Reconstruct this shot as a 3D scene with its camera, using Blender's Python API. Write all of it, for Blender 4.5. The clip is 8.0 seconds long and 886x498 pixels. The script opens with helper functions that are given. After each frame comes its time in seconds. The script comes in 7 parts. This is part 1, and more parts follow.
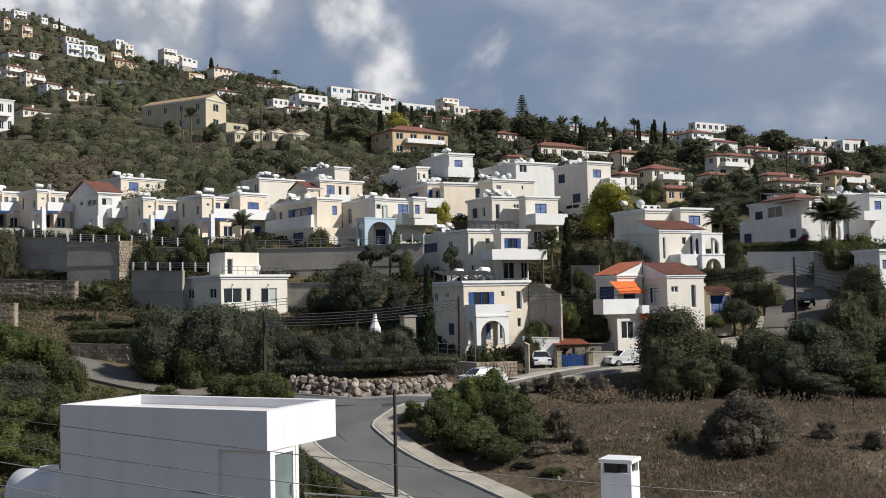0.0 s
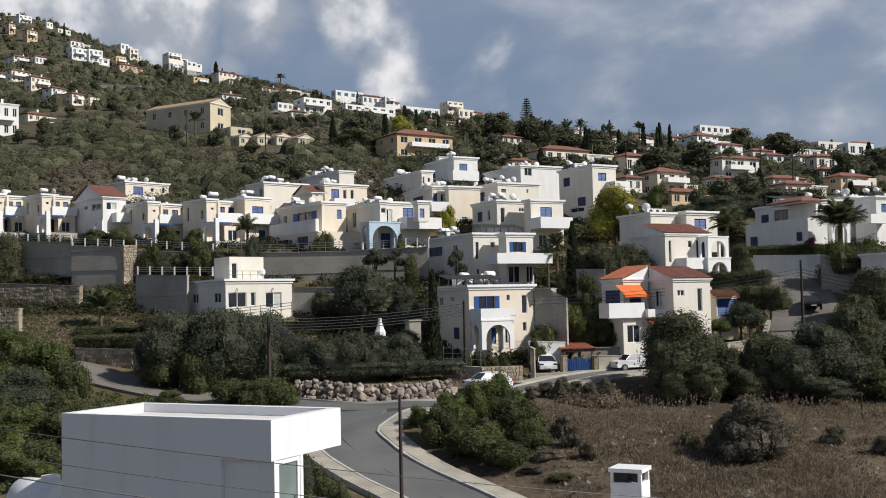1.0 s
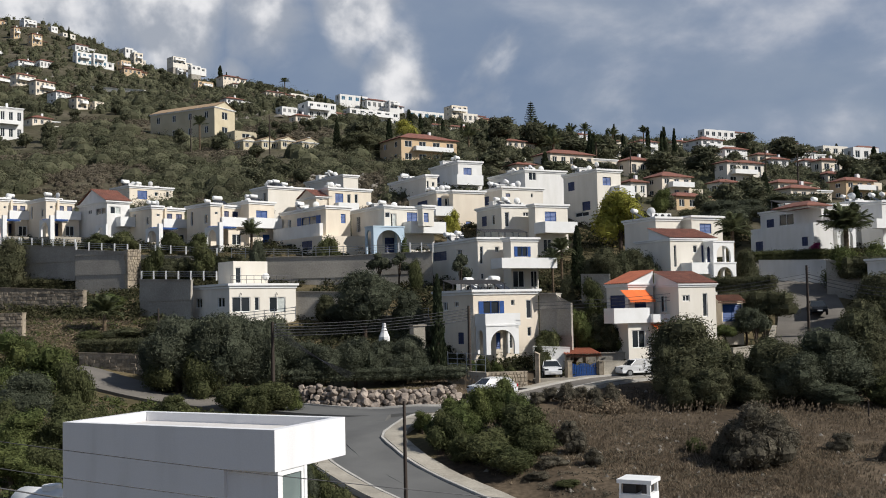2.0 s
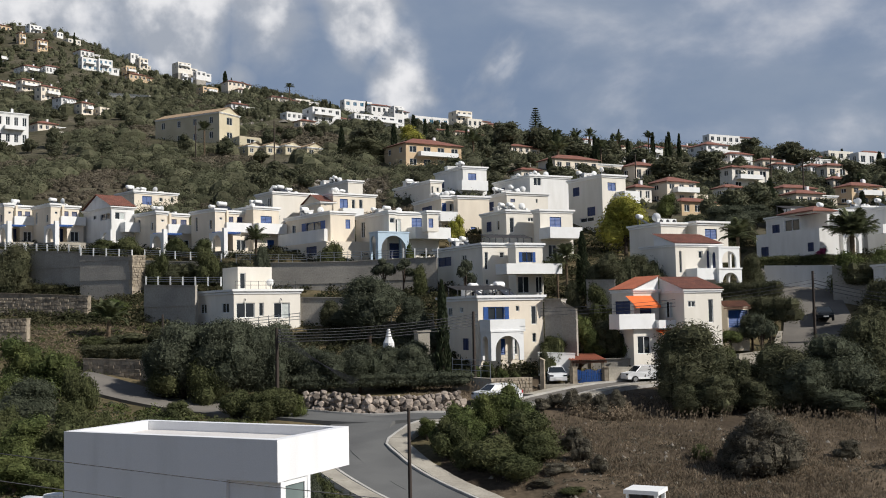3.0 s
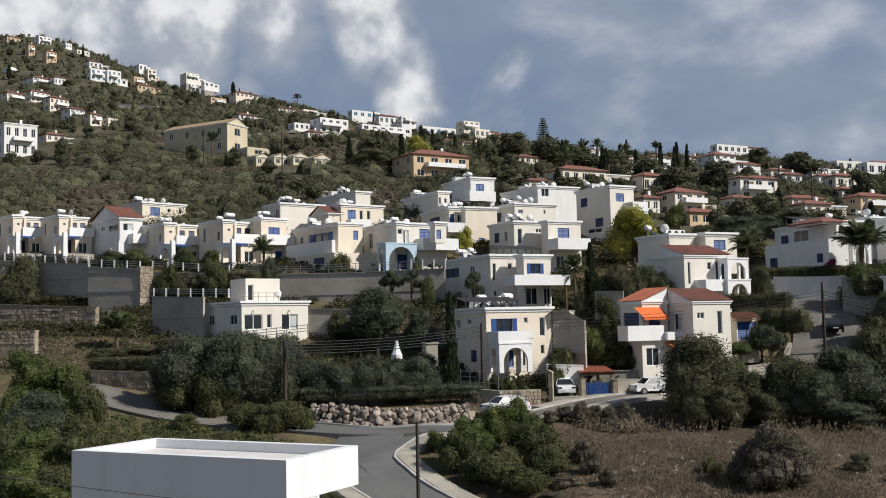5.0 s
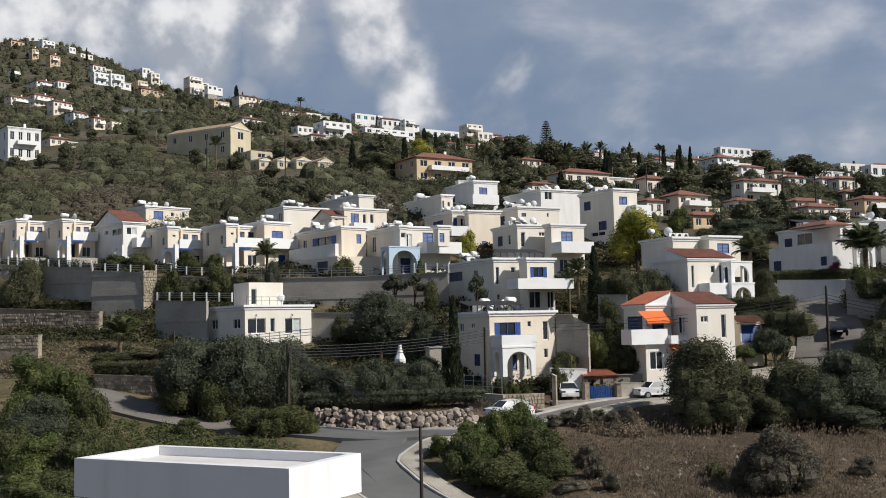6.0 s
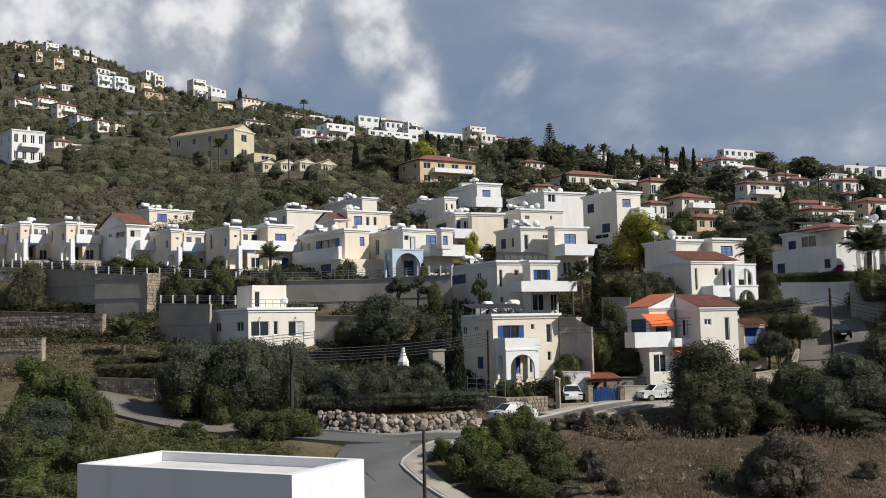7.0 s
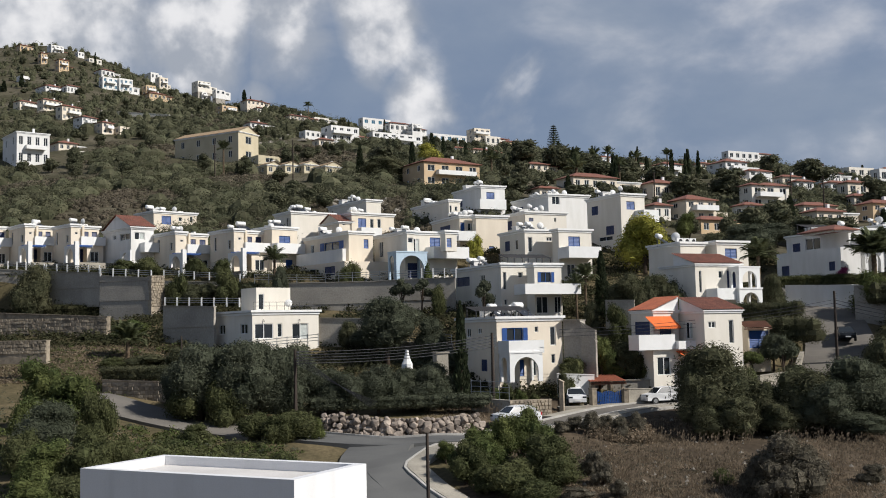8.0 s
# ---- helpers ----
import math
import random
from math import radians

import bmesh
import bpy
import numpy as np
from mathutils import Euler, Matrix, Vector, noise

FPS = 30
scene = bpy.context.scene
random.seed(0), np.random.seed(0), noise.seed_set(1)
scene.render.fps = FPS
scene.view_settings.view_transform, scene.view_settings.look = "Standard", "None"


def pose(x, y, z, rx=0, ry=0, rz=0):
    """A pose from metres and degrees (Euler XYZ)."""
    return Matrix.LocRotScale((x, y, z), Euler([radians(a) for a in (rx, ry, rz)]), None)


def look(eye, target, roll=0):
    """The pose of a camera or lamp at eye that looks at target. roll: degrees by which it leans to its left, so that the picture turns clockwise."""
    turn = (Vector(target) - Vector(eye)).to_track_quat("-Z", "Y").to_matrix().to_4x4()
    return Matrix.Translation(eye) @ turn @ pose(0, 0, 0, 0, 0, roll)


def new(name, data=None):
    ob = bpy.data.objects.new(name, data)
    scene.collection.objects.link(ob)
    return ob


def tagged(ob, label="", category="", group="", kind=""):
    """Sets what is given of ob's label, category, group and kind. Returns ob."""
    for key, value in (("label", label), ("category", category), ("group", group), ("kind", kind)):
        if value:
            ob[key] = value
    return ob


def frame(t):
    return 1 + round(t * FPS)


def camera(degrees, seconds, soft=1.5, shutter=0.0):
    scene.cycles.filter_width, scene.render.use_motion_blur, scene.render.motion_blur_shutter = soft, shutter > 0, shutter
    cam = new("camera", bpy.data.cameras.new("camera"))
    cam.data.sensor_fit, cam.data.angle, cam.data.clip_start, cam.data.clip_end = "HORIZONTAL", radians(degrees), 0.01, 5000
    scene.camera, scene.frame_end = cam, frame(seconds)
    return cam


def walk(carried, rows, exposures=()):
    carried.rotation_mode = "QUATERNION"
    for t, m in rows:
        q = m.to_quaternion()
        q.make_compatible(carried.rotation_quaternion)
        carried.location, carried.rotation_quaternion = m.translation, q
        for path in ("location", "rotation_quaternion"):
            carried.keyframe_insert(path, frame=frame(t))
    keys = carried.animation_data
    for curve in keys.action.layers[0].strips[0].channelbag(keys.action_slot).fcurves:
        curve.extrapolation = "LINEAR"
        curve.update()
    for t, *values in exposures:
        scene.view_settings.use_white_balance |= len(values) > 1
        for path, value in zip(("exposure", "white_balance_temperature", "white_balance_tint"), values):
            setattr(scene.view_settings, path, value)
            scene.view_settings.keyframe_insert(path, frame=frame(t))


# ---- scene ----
EYE = 12.0  # height of the lens over the road junction's datum
cam = camera(45.0, 8.0, soft=1.0)
ROWS = [
    (0.0, 0.000, 0.000, 0.000, 2.800, 1.200, 0.000),
    (0.5, -0.010, 0.180, 0.023, 2.912, 1.267, 0.134),
    (1.0, -0.039, 0.350, 0.069, 2.988, 1.285, 0.251),
    (1.5, -0.083, 0.503, 0.118, 3.076, 1.238, 0.339),
    (3.0, -0.085, 0.865, 0.222, 3.483, 1.216, 0.707),
    (3.5, -0.127, 0.918, 0.261, 3.609, 1.187, 0.783),
    (4.0, -0.130, 0.966, 0.309, 3.796, 1.313, 0.907),
    (4.5, -0.138, 0.987, 0.348, 3.926, 1.255, 1.003),
    (6.0, -0.125, 1.050, 0.484, 4.179, 1.294, 1.289),
    (6.5, -0.128, 1.050, 0.514, 4.247, 1.272, 1.374),
    (7.0, -0.113, 1.056, 0.562, 4.289, 1.306, 1.471),
    (7.5, -0.091, 1.049, 0.600, 4.353, 1.291, 1.571),
    (8.0, -0.074, 1.043, 0.621, 4.395, 1.269, 1.697),
]
walk(cam, [(t, pose(x, y, z + EYE, 90 + p, r, w)) for t, x, y, z, p, r, w in ROWS], [(0.0, 0.0), (8.0, 0.0)])

# ---------------------------------------------------------------- world and sun
SUN_AZ, SUN_EL = radians(-21), radians(39)   # azimuth from +x towards +y
world = bpy.data.worlds.new("sky")
scene.world = world
world.use_nodes = True
wn, wl = world.node_tree.nodes, world.node_tree.links
wn.clear()


def wnode(kind, **kw):
    n = wn.new(kind)
    for k, v in kw.items():
        n.inputs[k].default_value = v
    return n


def wmath(op, a, b=0.0):
    n = wn.new("ShaderNodeMath")
    n.operation = op
    for k, v in enumerate((a, b)):
        if isinstance(v, (int, float)):
            n.inputs[k].default_value = v
        else:
            wl.new(v, n.inputs[k])
    return n.outputs[0]


def wramp(value, lo, hi, to_lo=0.0, to_hi=1.0):
    n = wn.new("ShaderNodeMapRange")
    n.interpolation_type = "SMOOTHSTEP"
    for k, v in zip(("From Min", "From Max", "To Min", "To Max"), (lo, hi, to_lo, to_hi)):
        n.inputs[k].default_value = v
    wl.new(value, n.inputs["Value"])
    return n.outputs["Result"]


def wmix(fac, a, b, blend="MIX"):
    n = wn.new("ShaderNodeMix")
    n.data_type, n.blend_type = "RGBA", blend
    for k, v in ((0, fac), (6, a), (7, b)):
        if isinstance(v, (int, float)):
            n.inputs[k].default_value = v
        elif isinstance(v, tuple):
            n.inputs[k].default_value = (*v, 1)
        else:
            wl.new(v, n.inputs[k])
    return n.outputs[2]


def wnoise(shift, scale, detail, rough, squash=1.3, distortion=0.0):
    mp = wn.new("ShaderNodeMapping")
    mp.inputs["Location"].default_value = shift
    mp.inputs["Scale"].default_value = (1.0, 1.0, squash)
    wl.new(w_tc.outputs["Generated"], mp.inputs["Vector"])
    n = wnode("ShaderNodeTexNoise", Scale=scale, Detail=detail, Roughness=rough, Distortion=distortion)
    wl.new(mp.outputs["Vector"], n.inputs["Vector"])
    return n.outputs["Fac"]


w_out = wn.new("ShaderNodeOutputWorld")
w_bg = wnode("ShaderNodeBackground", Strength=1.0)
w_sky = wn.new("ShaderNodeTexSky")
w_sky.sky_type, w_sky.sun_disc = "NISHITA", False
w_sky.sun_elevation, w_sky.sun_rotation = SUN_EL, math.pi / 2 - SUN_AZ
w_sky.air_density, w_sky.dust_density = 1.2, 1.0
w_tc = wn.new("ShaderNodeTexCoord")
w_sep = wn.new("ShaderNodeSeparateXYZ")
wl.new(w_tc.outputs["Generated"], w_sep.inputs[0])


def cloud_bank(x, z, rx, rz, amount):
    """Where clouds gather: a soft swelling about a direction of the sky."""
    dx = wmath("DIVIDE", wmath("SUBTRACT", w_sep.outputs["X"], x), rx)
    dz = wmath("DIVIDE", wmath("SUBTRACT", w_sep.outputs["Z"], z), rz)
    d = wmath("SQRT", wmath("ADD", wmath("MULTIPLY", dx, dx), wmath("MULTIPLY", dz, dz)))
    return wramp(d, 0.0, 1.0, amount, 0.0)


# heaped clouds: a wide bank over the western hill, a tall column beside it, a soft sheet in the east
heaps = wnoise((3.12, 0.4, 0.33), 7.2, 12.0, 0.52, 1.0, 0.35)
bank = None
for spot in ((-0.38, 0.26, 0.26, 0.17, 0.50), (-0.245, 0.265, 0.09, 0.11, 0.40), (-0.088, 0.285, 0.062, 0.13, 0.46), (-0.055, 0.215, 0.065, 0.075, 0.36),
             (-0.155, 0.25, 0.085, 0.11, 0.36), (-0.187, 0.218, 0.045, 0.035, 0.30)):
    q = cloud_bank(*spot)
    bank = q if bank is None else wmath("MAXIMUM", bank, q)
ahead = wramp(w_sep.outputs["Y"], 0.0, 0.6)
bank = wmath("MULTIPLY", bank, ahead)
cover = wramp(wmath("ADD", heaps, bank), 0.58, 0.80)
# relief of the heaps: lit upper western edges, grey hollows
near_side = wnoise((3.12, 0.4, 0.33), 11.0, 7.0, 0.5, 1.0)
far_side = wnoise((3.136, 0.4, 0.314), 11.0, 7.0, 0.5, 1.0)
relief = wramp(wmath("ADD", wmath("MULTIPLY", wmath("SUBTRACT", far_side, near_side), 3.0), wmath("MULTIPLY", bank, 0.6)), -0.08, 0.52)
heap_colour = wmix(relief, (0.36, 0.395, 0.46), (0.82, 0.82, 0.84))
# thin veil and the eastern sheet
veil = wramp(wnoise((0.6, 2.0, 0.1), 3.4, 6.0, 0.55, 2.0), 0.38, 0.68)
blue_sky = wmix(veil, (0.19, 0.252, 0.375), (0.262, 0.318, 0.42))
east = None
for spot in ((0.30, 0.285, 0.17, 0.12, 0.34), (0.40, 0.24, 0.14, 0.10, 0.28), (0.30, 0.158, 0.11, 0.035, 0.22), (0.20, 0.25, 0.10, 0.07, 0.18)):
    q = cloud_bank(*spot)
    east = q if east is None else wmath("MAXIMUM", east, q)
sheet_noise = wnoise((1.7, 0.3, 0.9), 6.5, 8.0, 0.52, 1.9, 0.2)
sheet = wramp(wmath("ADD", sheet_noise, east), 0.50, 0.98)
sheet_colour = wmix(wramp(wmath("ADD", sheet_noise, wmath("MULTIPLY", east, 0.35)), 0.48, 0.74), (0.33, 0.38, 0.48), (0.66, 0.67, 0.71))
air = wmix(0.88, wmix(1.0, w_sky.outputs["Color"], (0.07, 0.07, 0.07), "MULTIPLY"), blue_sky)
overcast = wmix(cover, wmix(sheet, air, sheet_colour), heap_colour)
# the sky deepens towards the zenith
deep = wramp(w_sep.outputs["Z"], 0.30, 0.72)
whole = wmix(deep, overcast, wmix(0.75, overcast, (0.085, 0.115, 0.185)))
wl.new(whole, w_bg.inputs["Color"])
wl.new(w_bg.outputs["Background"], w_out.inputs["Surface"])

sun = new("sun", bpy.data.lights.new("sun", "SUN"))
sun.data.energy, sun.data.angle, sun.data.color = 4.7, radians(0.6), (1.0, 0.96, 0.90)
sun.matrix_world = look((0, 0, 200), (-math.cos(SUN_EL) * math.cos(SUN_AZ), -math.cos(SUN_EL) * math.sin(SUN_AZ), 200 - math.sin(SUN_EL)))


# ---------------------------------------------------------------- materials
def material(name, colour, second=None, scale=1.0, rough=0.8, bump=0.0, bump_scale=20.0, metal=0.0, fine=None, island=0.0, per_object=0.0, ramp=(0.35, 0.65), streak=0.0):
    """Principled material: two colours mixed by a large noise, a fine noise over it, bump, and optional variation by island or object."""
    m = bpy.data.materials.new(name)
    m.use_nodes = True
    nt, ln = m.node_tree.nodes, m.node_tree.links
    b = nt["Principled BSDF"]
    b.inputs["Roughness"].default_value, b.inputs["Metallic"].default_value = rough, metal
    if rough >= 0.9:
        b.inputs["Specular IOR Level"].default_value = 0.15
    tc = nt.new("ShaderNodeNewGeometry")
    col = None
    base = nt.new("ShaderNodeMix")
    base.data_type = "RGBA"
    base.inputs[6].default_value = (*colour, 1)
    base.inputs[7].default_value = (*(second or [c * 0.82 for c in colour]), 1)
    n1 = nt.new("ShaderNodeTexNoise")
    n1.inputs["Scale"].default_value, n1.inputs["Detail"].default_value = scale, 6
    if streak:
        mp = nt.new("ShaderNodeMapping")
        mp.inputs["Scale"].default_value = (1, 1, streak)
        ln.new(tc.outputs["Position"], mp.inputs["Vector"])
        ln.new(mp.outputs["Vector"], n1.inputs["Vector"])
    else:
        ln.new(tc.outputs["Position"], n1.inputs["Vector"])
    r1 = nt.new("ShaderNodeMapRange")
    r1.inputs["From Min"].default_value, r1.inputs["From Max"].default_value = ramp
    ln.new(n1.outputs["Fac"], r1.inputs["Value"])
    ln.new(r1.outputs["Result"], base.inputs[0])
    col = base.outputs[2]
    n2 = nt.new("ShaderNodeTexNoise")
    n2.inputs["Scale"].default_value, n2.inputs["Detail"].default_value = bump_scale, 5
    ln.new(tc.outputs["Position"], n2.inputs["Vector"])
    if fine:
        mul = nt.new("ShaderNodeMix")
        mul.data_type, mul.blend_type = "RGBA", "MULTIPLY"
        r2 = nt.new("ShaderNodeMapRange")
        r2.inputs["From Min"].default_value, r2.inputs["From Max"].default_value = 0.3, 0.7
        r2.inputs["To Min"].default_value, r2.inputs["To Max"].default_value = 1 - fine, 1
        ln.new(n2.outputs["Fac"], r2.inputs["Value"])
        cc = nt.new("ShaderNodeCombineColor")
        for i in range(3):
            ln.new(r2.outputs["Result"], cc.inputs[i])
        mul.inputs[0].default_value = 1
        ln.new(col, mul.inputs[6])
        ln.new(cc.outputs[0], mul.inputs[7])
        col = mul.outputs[2]
    if island or per_object:
        hsv = nt.new("ShaderNodeHueSaturation")
        rr = nt.new("ShaderNodeMapRange")
        amount = island or per_object
        rr.inputs["To Min"].default_value, rr.inputs["To Max"].default_value = 1 - amount, 1 + amount
        if island:
            ln.new(tc.outputs["Random Per Island"], rr.inputs["Value"])
        else:
            oi = nt.new("ShaderNodeObjectInfo")
            ln.new(oi.outputs["Random"], rr.inputs["Value"])
        ln.new(rr.outputs["Result"], hsv.inputs["Value"])
        ln.new(col, hsv.inputs["Color"])
        col = hsv.outputs["Color"]
    ln.new(col, b.inputs["Base Color"])
    if bump:
        bp = nt.new("ShaderNodeBump")
        bp.inputs["Strength"].default_value, bp.inputs["Distance"].default_value = bump, 0.05
        ln.new(n2.outputs["Fac"], bp.inputs["Height"])
        ln.new(bp.outputs["Normal"], b.inputs["Normal"])
    return m


def leaf_material(name, a, b2, island=0.45):
    m = material(name, a, b2, scale=0.35, rough=0.85, island=island)
    nt, ln = m.node_tree.nodes, m.node_tree.links
    b = nt["Principled BSDF"]
    b.inputs["Specular IOR Level"].default_value = 0.08
    tr = nt.new("ShaderNodeBsdfTranslucent")
    src = b.inputs["Base Color"].links[0].from_socket
    ln.new(src, tr.inputs["Color"])
    mx = nt.new("ShaderNodeMixShader")
    mx.inputs[0].default_value = 0.3
    ln.new(b.outputs[0], mx.inputs[1])
    ln.new(tr.outputs[0], mx.inputs[2])
    ln.new(mx.outputs[0], nt["Material Output"].inputs["Surface"])
    return m


cream = material("cream_render", (0.80, 0.715, 0.59), (0.74, 0.655, 0.535), scale=1.1, rough=0.9, bump=0.15, bump_scale=25, fine=0.06, streak=0.25)
ivory = material("ivory_render", (0.80, 0.755, 0.675), (0.74, 0.695, 0.61), scale=1.1, rough=0.9, bump=0.15, bump_scale=25, fine=0.06, streak=0.25)
chalk = material("white_render", (0.80, 0.79, 0.77), (0.72, 0.71, 0.68), scale=1.1, rough=0.85, bump=0.1, bump_scale=25, fine=0.05, streak=0.25)
white = material("white_paint", (0.83, 0.83, 0.82), (0.77, 0.77, 0.75), scale=0.9, rough=0.75, bump=0.05, fine=0.05)
clean_white = material("white_masonry_paint", (0.80, 0.80, 0.81), (0.69, 0.69, 0.69), scale=2.2, rough=0.8, bump=0.12, bump_scale=40, fine=0.05, ramp=(0.52, 0.85), streak=0.12)
roof_screed = material("roof_screed", (0.62, 0.59, 0.56), (0.74, 0.71, 0.68), scale=0.8, rough=0.9, fine=0.1)
apricot = material("apricot_render", (0.66, 0.50, 0.33), (0.58, 0.43, 0.27), scale=0.5, rough=0.9, fine=0.06)
sandy = material("sandy_render", (0.62, 0.55, 0.40), (0.54, 0.47, 0.33), scale=0.4, rough=0.9, fine=0.08)
blue = material("blue_shutter_paint", (0.010, 0.070, 0.27), (0.009, 0.055, 0.21), scale=2, rough=0.55)
pale_blue = material("pale_blue_render", (0.50, 0.62, 0.72), (0.44, 0.56, 0.66), scale=1.1, rough=0.85, fine=0.05)
navy = material("navy_shutter_paint", (0.02, 0.04, 0.13), (0.02, 0.03, 0.09), scale=2, rough=0.55)
glass = material("window_glass", (0.02, 0.025, 0.03), (0.03, 0.035, 0.04), scale=0.6, rough=0.12)
# grey-green of the pane's hazy reflection, put into the base colour
door_glass = material("pale_door_glass", (0.20, 0.25, 0.24), (0.15, 0.19, 0.185), scale=1.5, rough=0.25)
bluish_glass = material("tinted_glass", (0.05, 0.16, 0.24), (0.04, 0.12, 0.2), scale=0.6, rough=0.12)
curtain = material("pale_curtain", (0.55, 0.58, 0.55), (0.4, 0.43, 0.42), scale=3, rough=0.6)
terracotta = material("terracotta_tile", (0.30, 0.118, 0.08), (0.21, 0.09, 0.065), scale=1.2, rough=0.85, fine=0.35, bump_scale=6)
terracotta_bright = material("new_terracotta_tile", (0.45, 0.14, 0.07), (0.36, 0.11, 0.06), scale=1.2, rough=0.85, fine=0.25, bump_scale=6)
orange_cloth = material("orange_awning_cloth", (0.80, 0.17, 0.035), (0.70, 0.14, 0.03), scale=2, rough=0.8)
metal = material("galvanised_metal", (0.42, 0.43, 0.44), (0.32, 0.33, 0.34), scale=3, rough=0.45, metal=0.8)
dark_metal = material("dark_metal", (0.05, 0.05, 0.055), (0.035, 0.035, 0.04), scale=3, rough=0.5, metal=0.4)
sandy_tile = material("tan_tile", (0.36, 0.27, 0.18), (0.28, 0.2, 0.13), scale=1.2, rough=0.9, fine=0.25, bump_scale=6)
brown_tile = material("brown_tile", (0.16, 0.075, 0.05), (0.11, 0.055, 0.04), scale=1.2, rough=0.9, fine=0.25, bump_scale=6)
panel_blue = material("solar_panel", (0.018, 0.022, 0.032), (0.012, 0.015, 0.022), scale=2, rough=0.42)
concrete = material("retaining_concrete", (0.46, 0.425, 0.37), (0.35, 0.325, 0.285), scale=0.35, rough=0.95, bump=0.4, bump_scale=6, fine=0.22)
stonework = material("rubble_stone", (0.44, 0.37, 0.28), (0.30, 0.255, 0.2), scale=1.1, rough=0.95, bump=0.8, bump_scale=3, fine=0.35, per_object=0.22)
boulder_mat = material("limestone_boulder", (0.40, 0.335, 0.28), (0.24, 0.20, 0.17), scale=0.9, rough=0.95, bump=0.6, bump_scale=5, fine=0.3, per_object=0.5)
asphalt = material("asphalt", (0.155, 0.155, 0.15), (0.12, 0.12, 0.118), scale=0.25, rough=0.9, bump=0.2, bump_scale=30, fine=0.12)
pale_asphalt = material("worn_asphalt", (0.215, 0.195, 0.17), (0.155, 0.143, 0.128), scale=0.3, rough=0.95, bump=0.2, bump_scale=30, fine=0.15)
paving = material("concrete_paving", (0.46, 0.42, 0.35), (0.34, 0.31, 0.26), scale=0.7, rough=0.95, bump=0.3, bump_scale=8, fine=0.2)
kerb_mat = material("kerb_concrete", (0.55, 0.53, 0.49), (0.42, 0.40, 0.37), scale=1.0, rough=0.9, fine=0.15)
field_mat = material("dry_field", (0.085, 0.064, 0.044), (0.165, 0.125, 0.085), scale=0.22, rough=1.0, bump=1.0, bump_scale=2.5, fine=0.5, ramp=(0.38, 0.62))
scrub_mat = material("scrub_soil", (0.085, 0.078, 0.045), (0.155, 0.135, 0.095), scale=0.06, rough=1.0, bump=1.0, bump_scale=0.8, fine=0.5, ramp=(0.42, 0.68))
garden_mat = material("garden_soil", (0.10, 0.085, 0.045), (0.19, 0.15, 0.085), scale=0.3, rough=1.0, bump=0.8, bump_scale=3, fine=0.4)
rock_mat = material("pale_rock", (0.36, 0.33, 0.28), (0.24, 0.215, 0.18), scale=0.5, rough=0.95, bump=0.8, bump_scale=1.5, fine=0.35, island=0.2)
bark = material("bark", (0.10, 0.075, 0.055), (0.06, 0.045, 0.035), scale=3, rough=0.95, bump=0.6, bump_scale=12)
palm_bark = material("palm_bark", (0.17, 0.125, 0.085), (0.10, 0.075, 0.05), scale=4, rough=0.95, bump=0.8, bump_scale=10)
pole_wood = material("pole_timber", (0.075, 0.06, 0.05), (0.05, 0.04, 0.035), scale=3, rough=0.9, streak=0.1)
olive_leaf = leaf_material("olive_leaf", (0.074, 0.084, 0.056), (0.108, 0.117, 0.080), 0.3)
bush_leaf = leaf_material("bush_leaf", (0.074, 0.084, 0.038), (0.112, 0.117, 0.054), 0.35)
green_leaf = leaf_material("green_leaf", (0.076, 0.098, 0.037), (0.122, 0.136, 0.05))
lime_leaf = leaf_material("yellow_green_leaf", (0.27, 0.27, 0.055), (0.36, 0.33, 0.08))
dark_leaf = leaf_material("evergreen_leaf", (0.074, 0.080, 0.045), (0.112, 0.110, 0.064))
cypress_leaf = leaf_material("cypress_leaf", (0.046, 0.060, 0.034), (0.070, 0.084, 0.046))
palm_leaf = leaf_material("palm_leaf", (0.12, 0.138, 0.075), (0.18, 0.195, 0.105))
scrub_leaf = leaf_material("scrub_leaf", (0.108, 0.094, 0.066), (0.168, 0.142, 0.106), 0.3)
forest_leaf = leaf_material("forest_leaf", (0.088, 0.094, 0.055), (0.135, 0.132, 0.082), 0.35)
# darkened leaf: the shade on the banks is put into its colour
shade_leaf = leaf_material("shaded_bank_leaf", (0.040, 0.044, 0.022), (0.066, 0.064, 0.034))
far_leaf = leaf_material("distant_leaf", (0.088, 0.096, 0.058), (0.138, 0.136, 0.086), 0.35)
grey_leaf = leaf_material("grey_twig_leaf", (0.105, 0.095, 0.070), (0.14, 0.125, 0.095))
straw = leaf_material("dry_grass_blade", (0.17, 0.135, 0.095), (0.26, 0.205, 0.145))
bloom = leaf_material("magenta_bloom", (0.30, 0.05, 0.14), (0.22, 0.04, 0.10))
car_white = material("white_car_paint", (0.78, 0.79, 0.80), (0.74, 0.75, 0.76), scale=1, rough=0.25)
car_dark = material("dark_car_paint", (0.02, 0.022, 0.026), (0.016, 0.018, 0.02), scale=2, rough=0.25)
rubber = material("black_rubber", (0.02, 0.02, 0.02), (0.03, 0.03, 0.03), scale=4, rough=0.8)
red_lamp = material("red_lamp_plastic", (0.45, 0.02, 0.02), (0.4, 0.02, 0.02), scale=4, rough=0.3)
wood_gate = material("brown_boards", (0.13, 0.06, 0.035), (0.09, 0.045, 0.028), scale=2, rough=0.8)


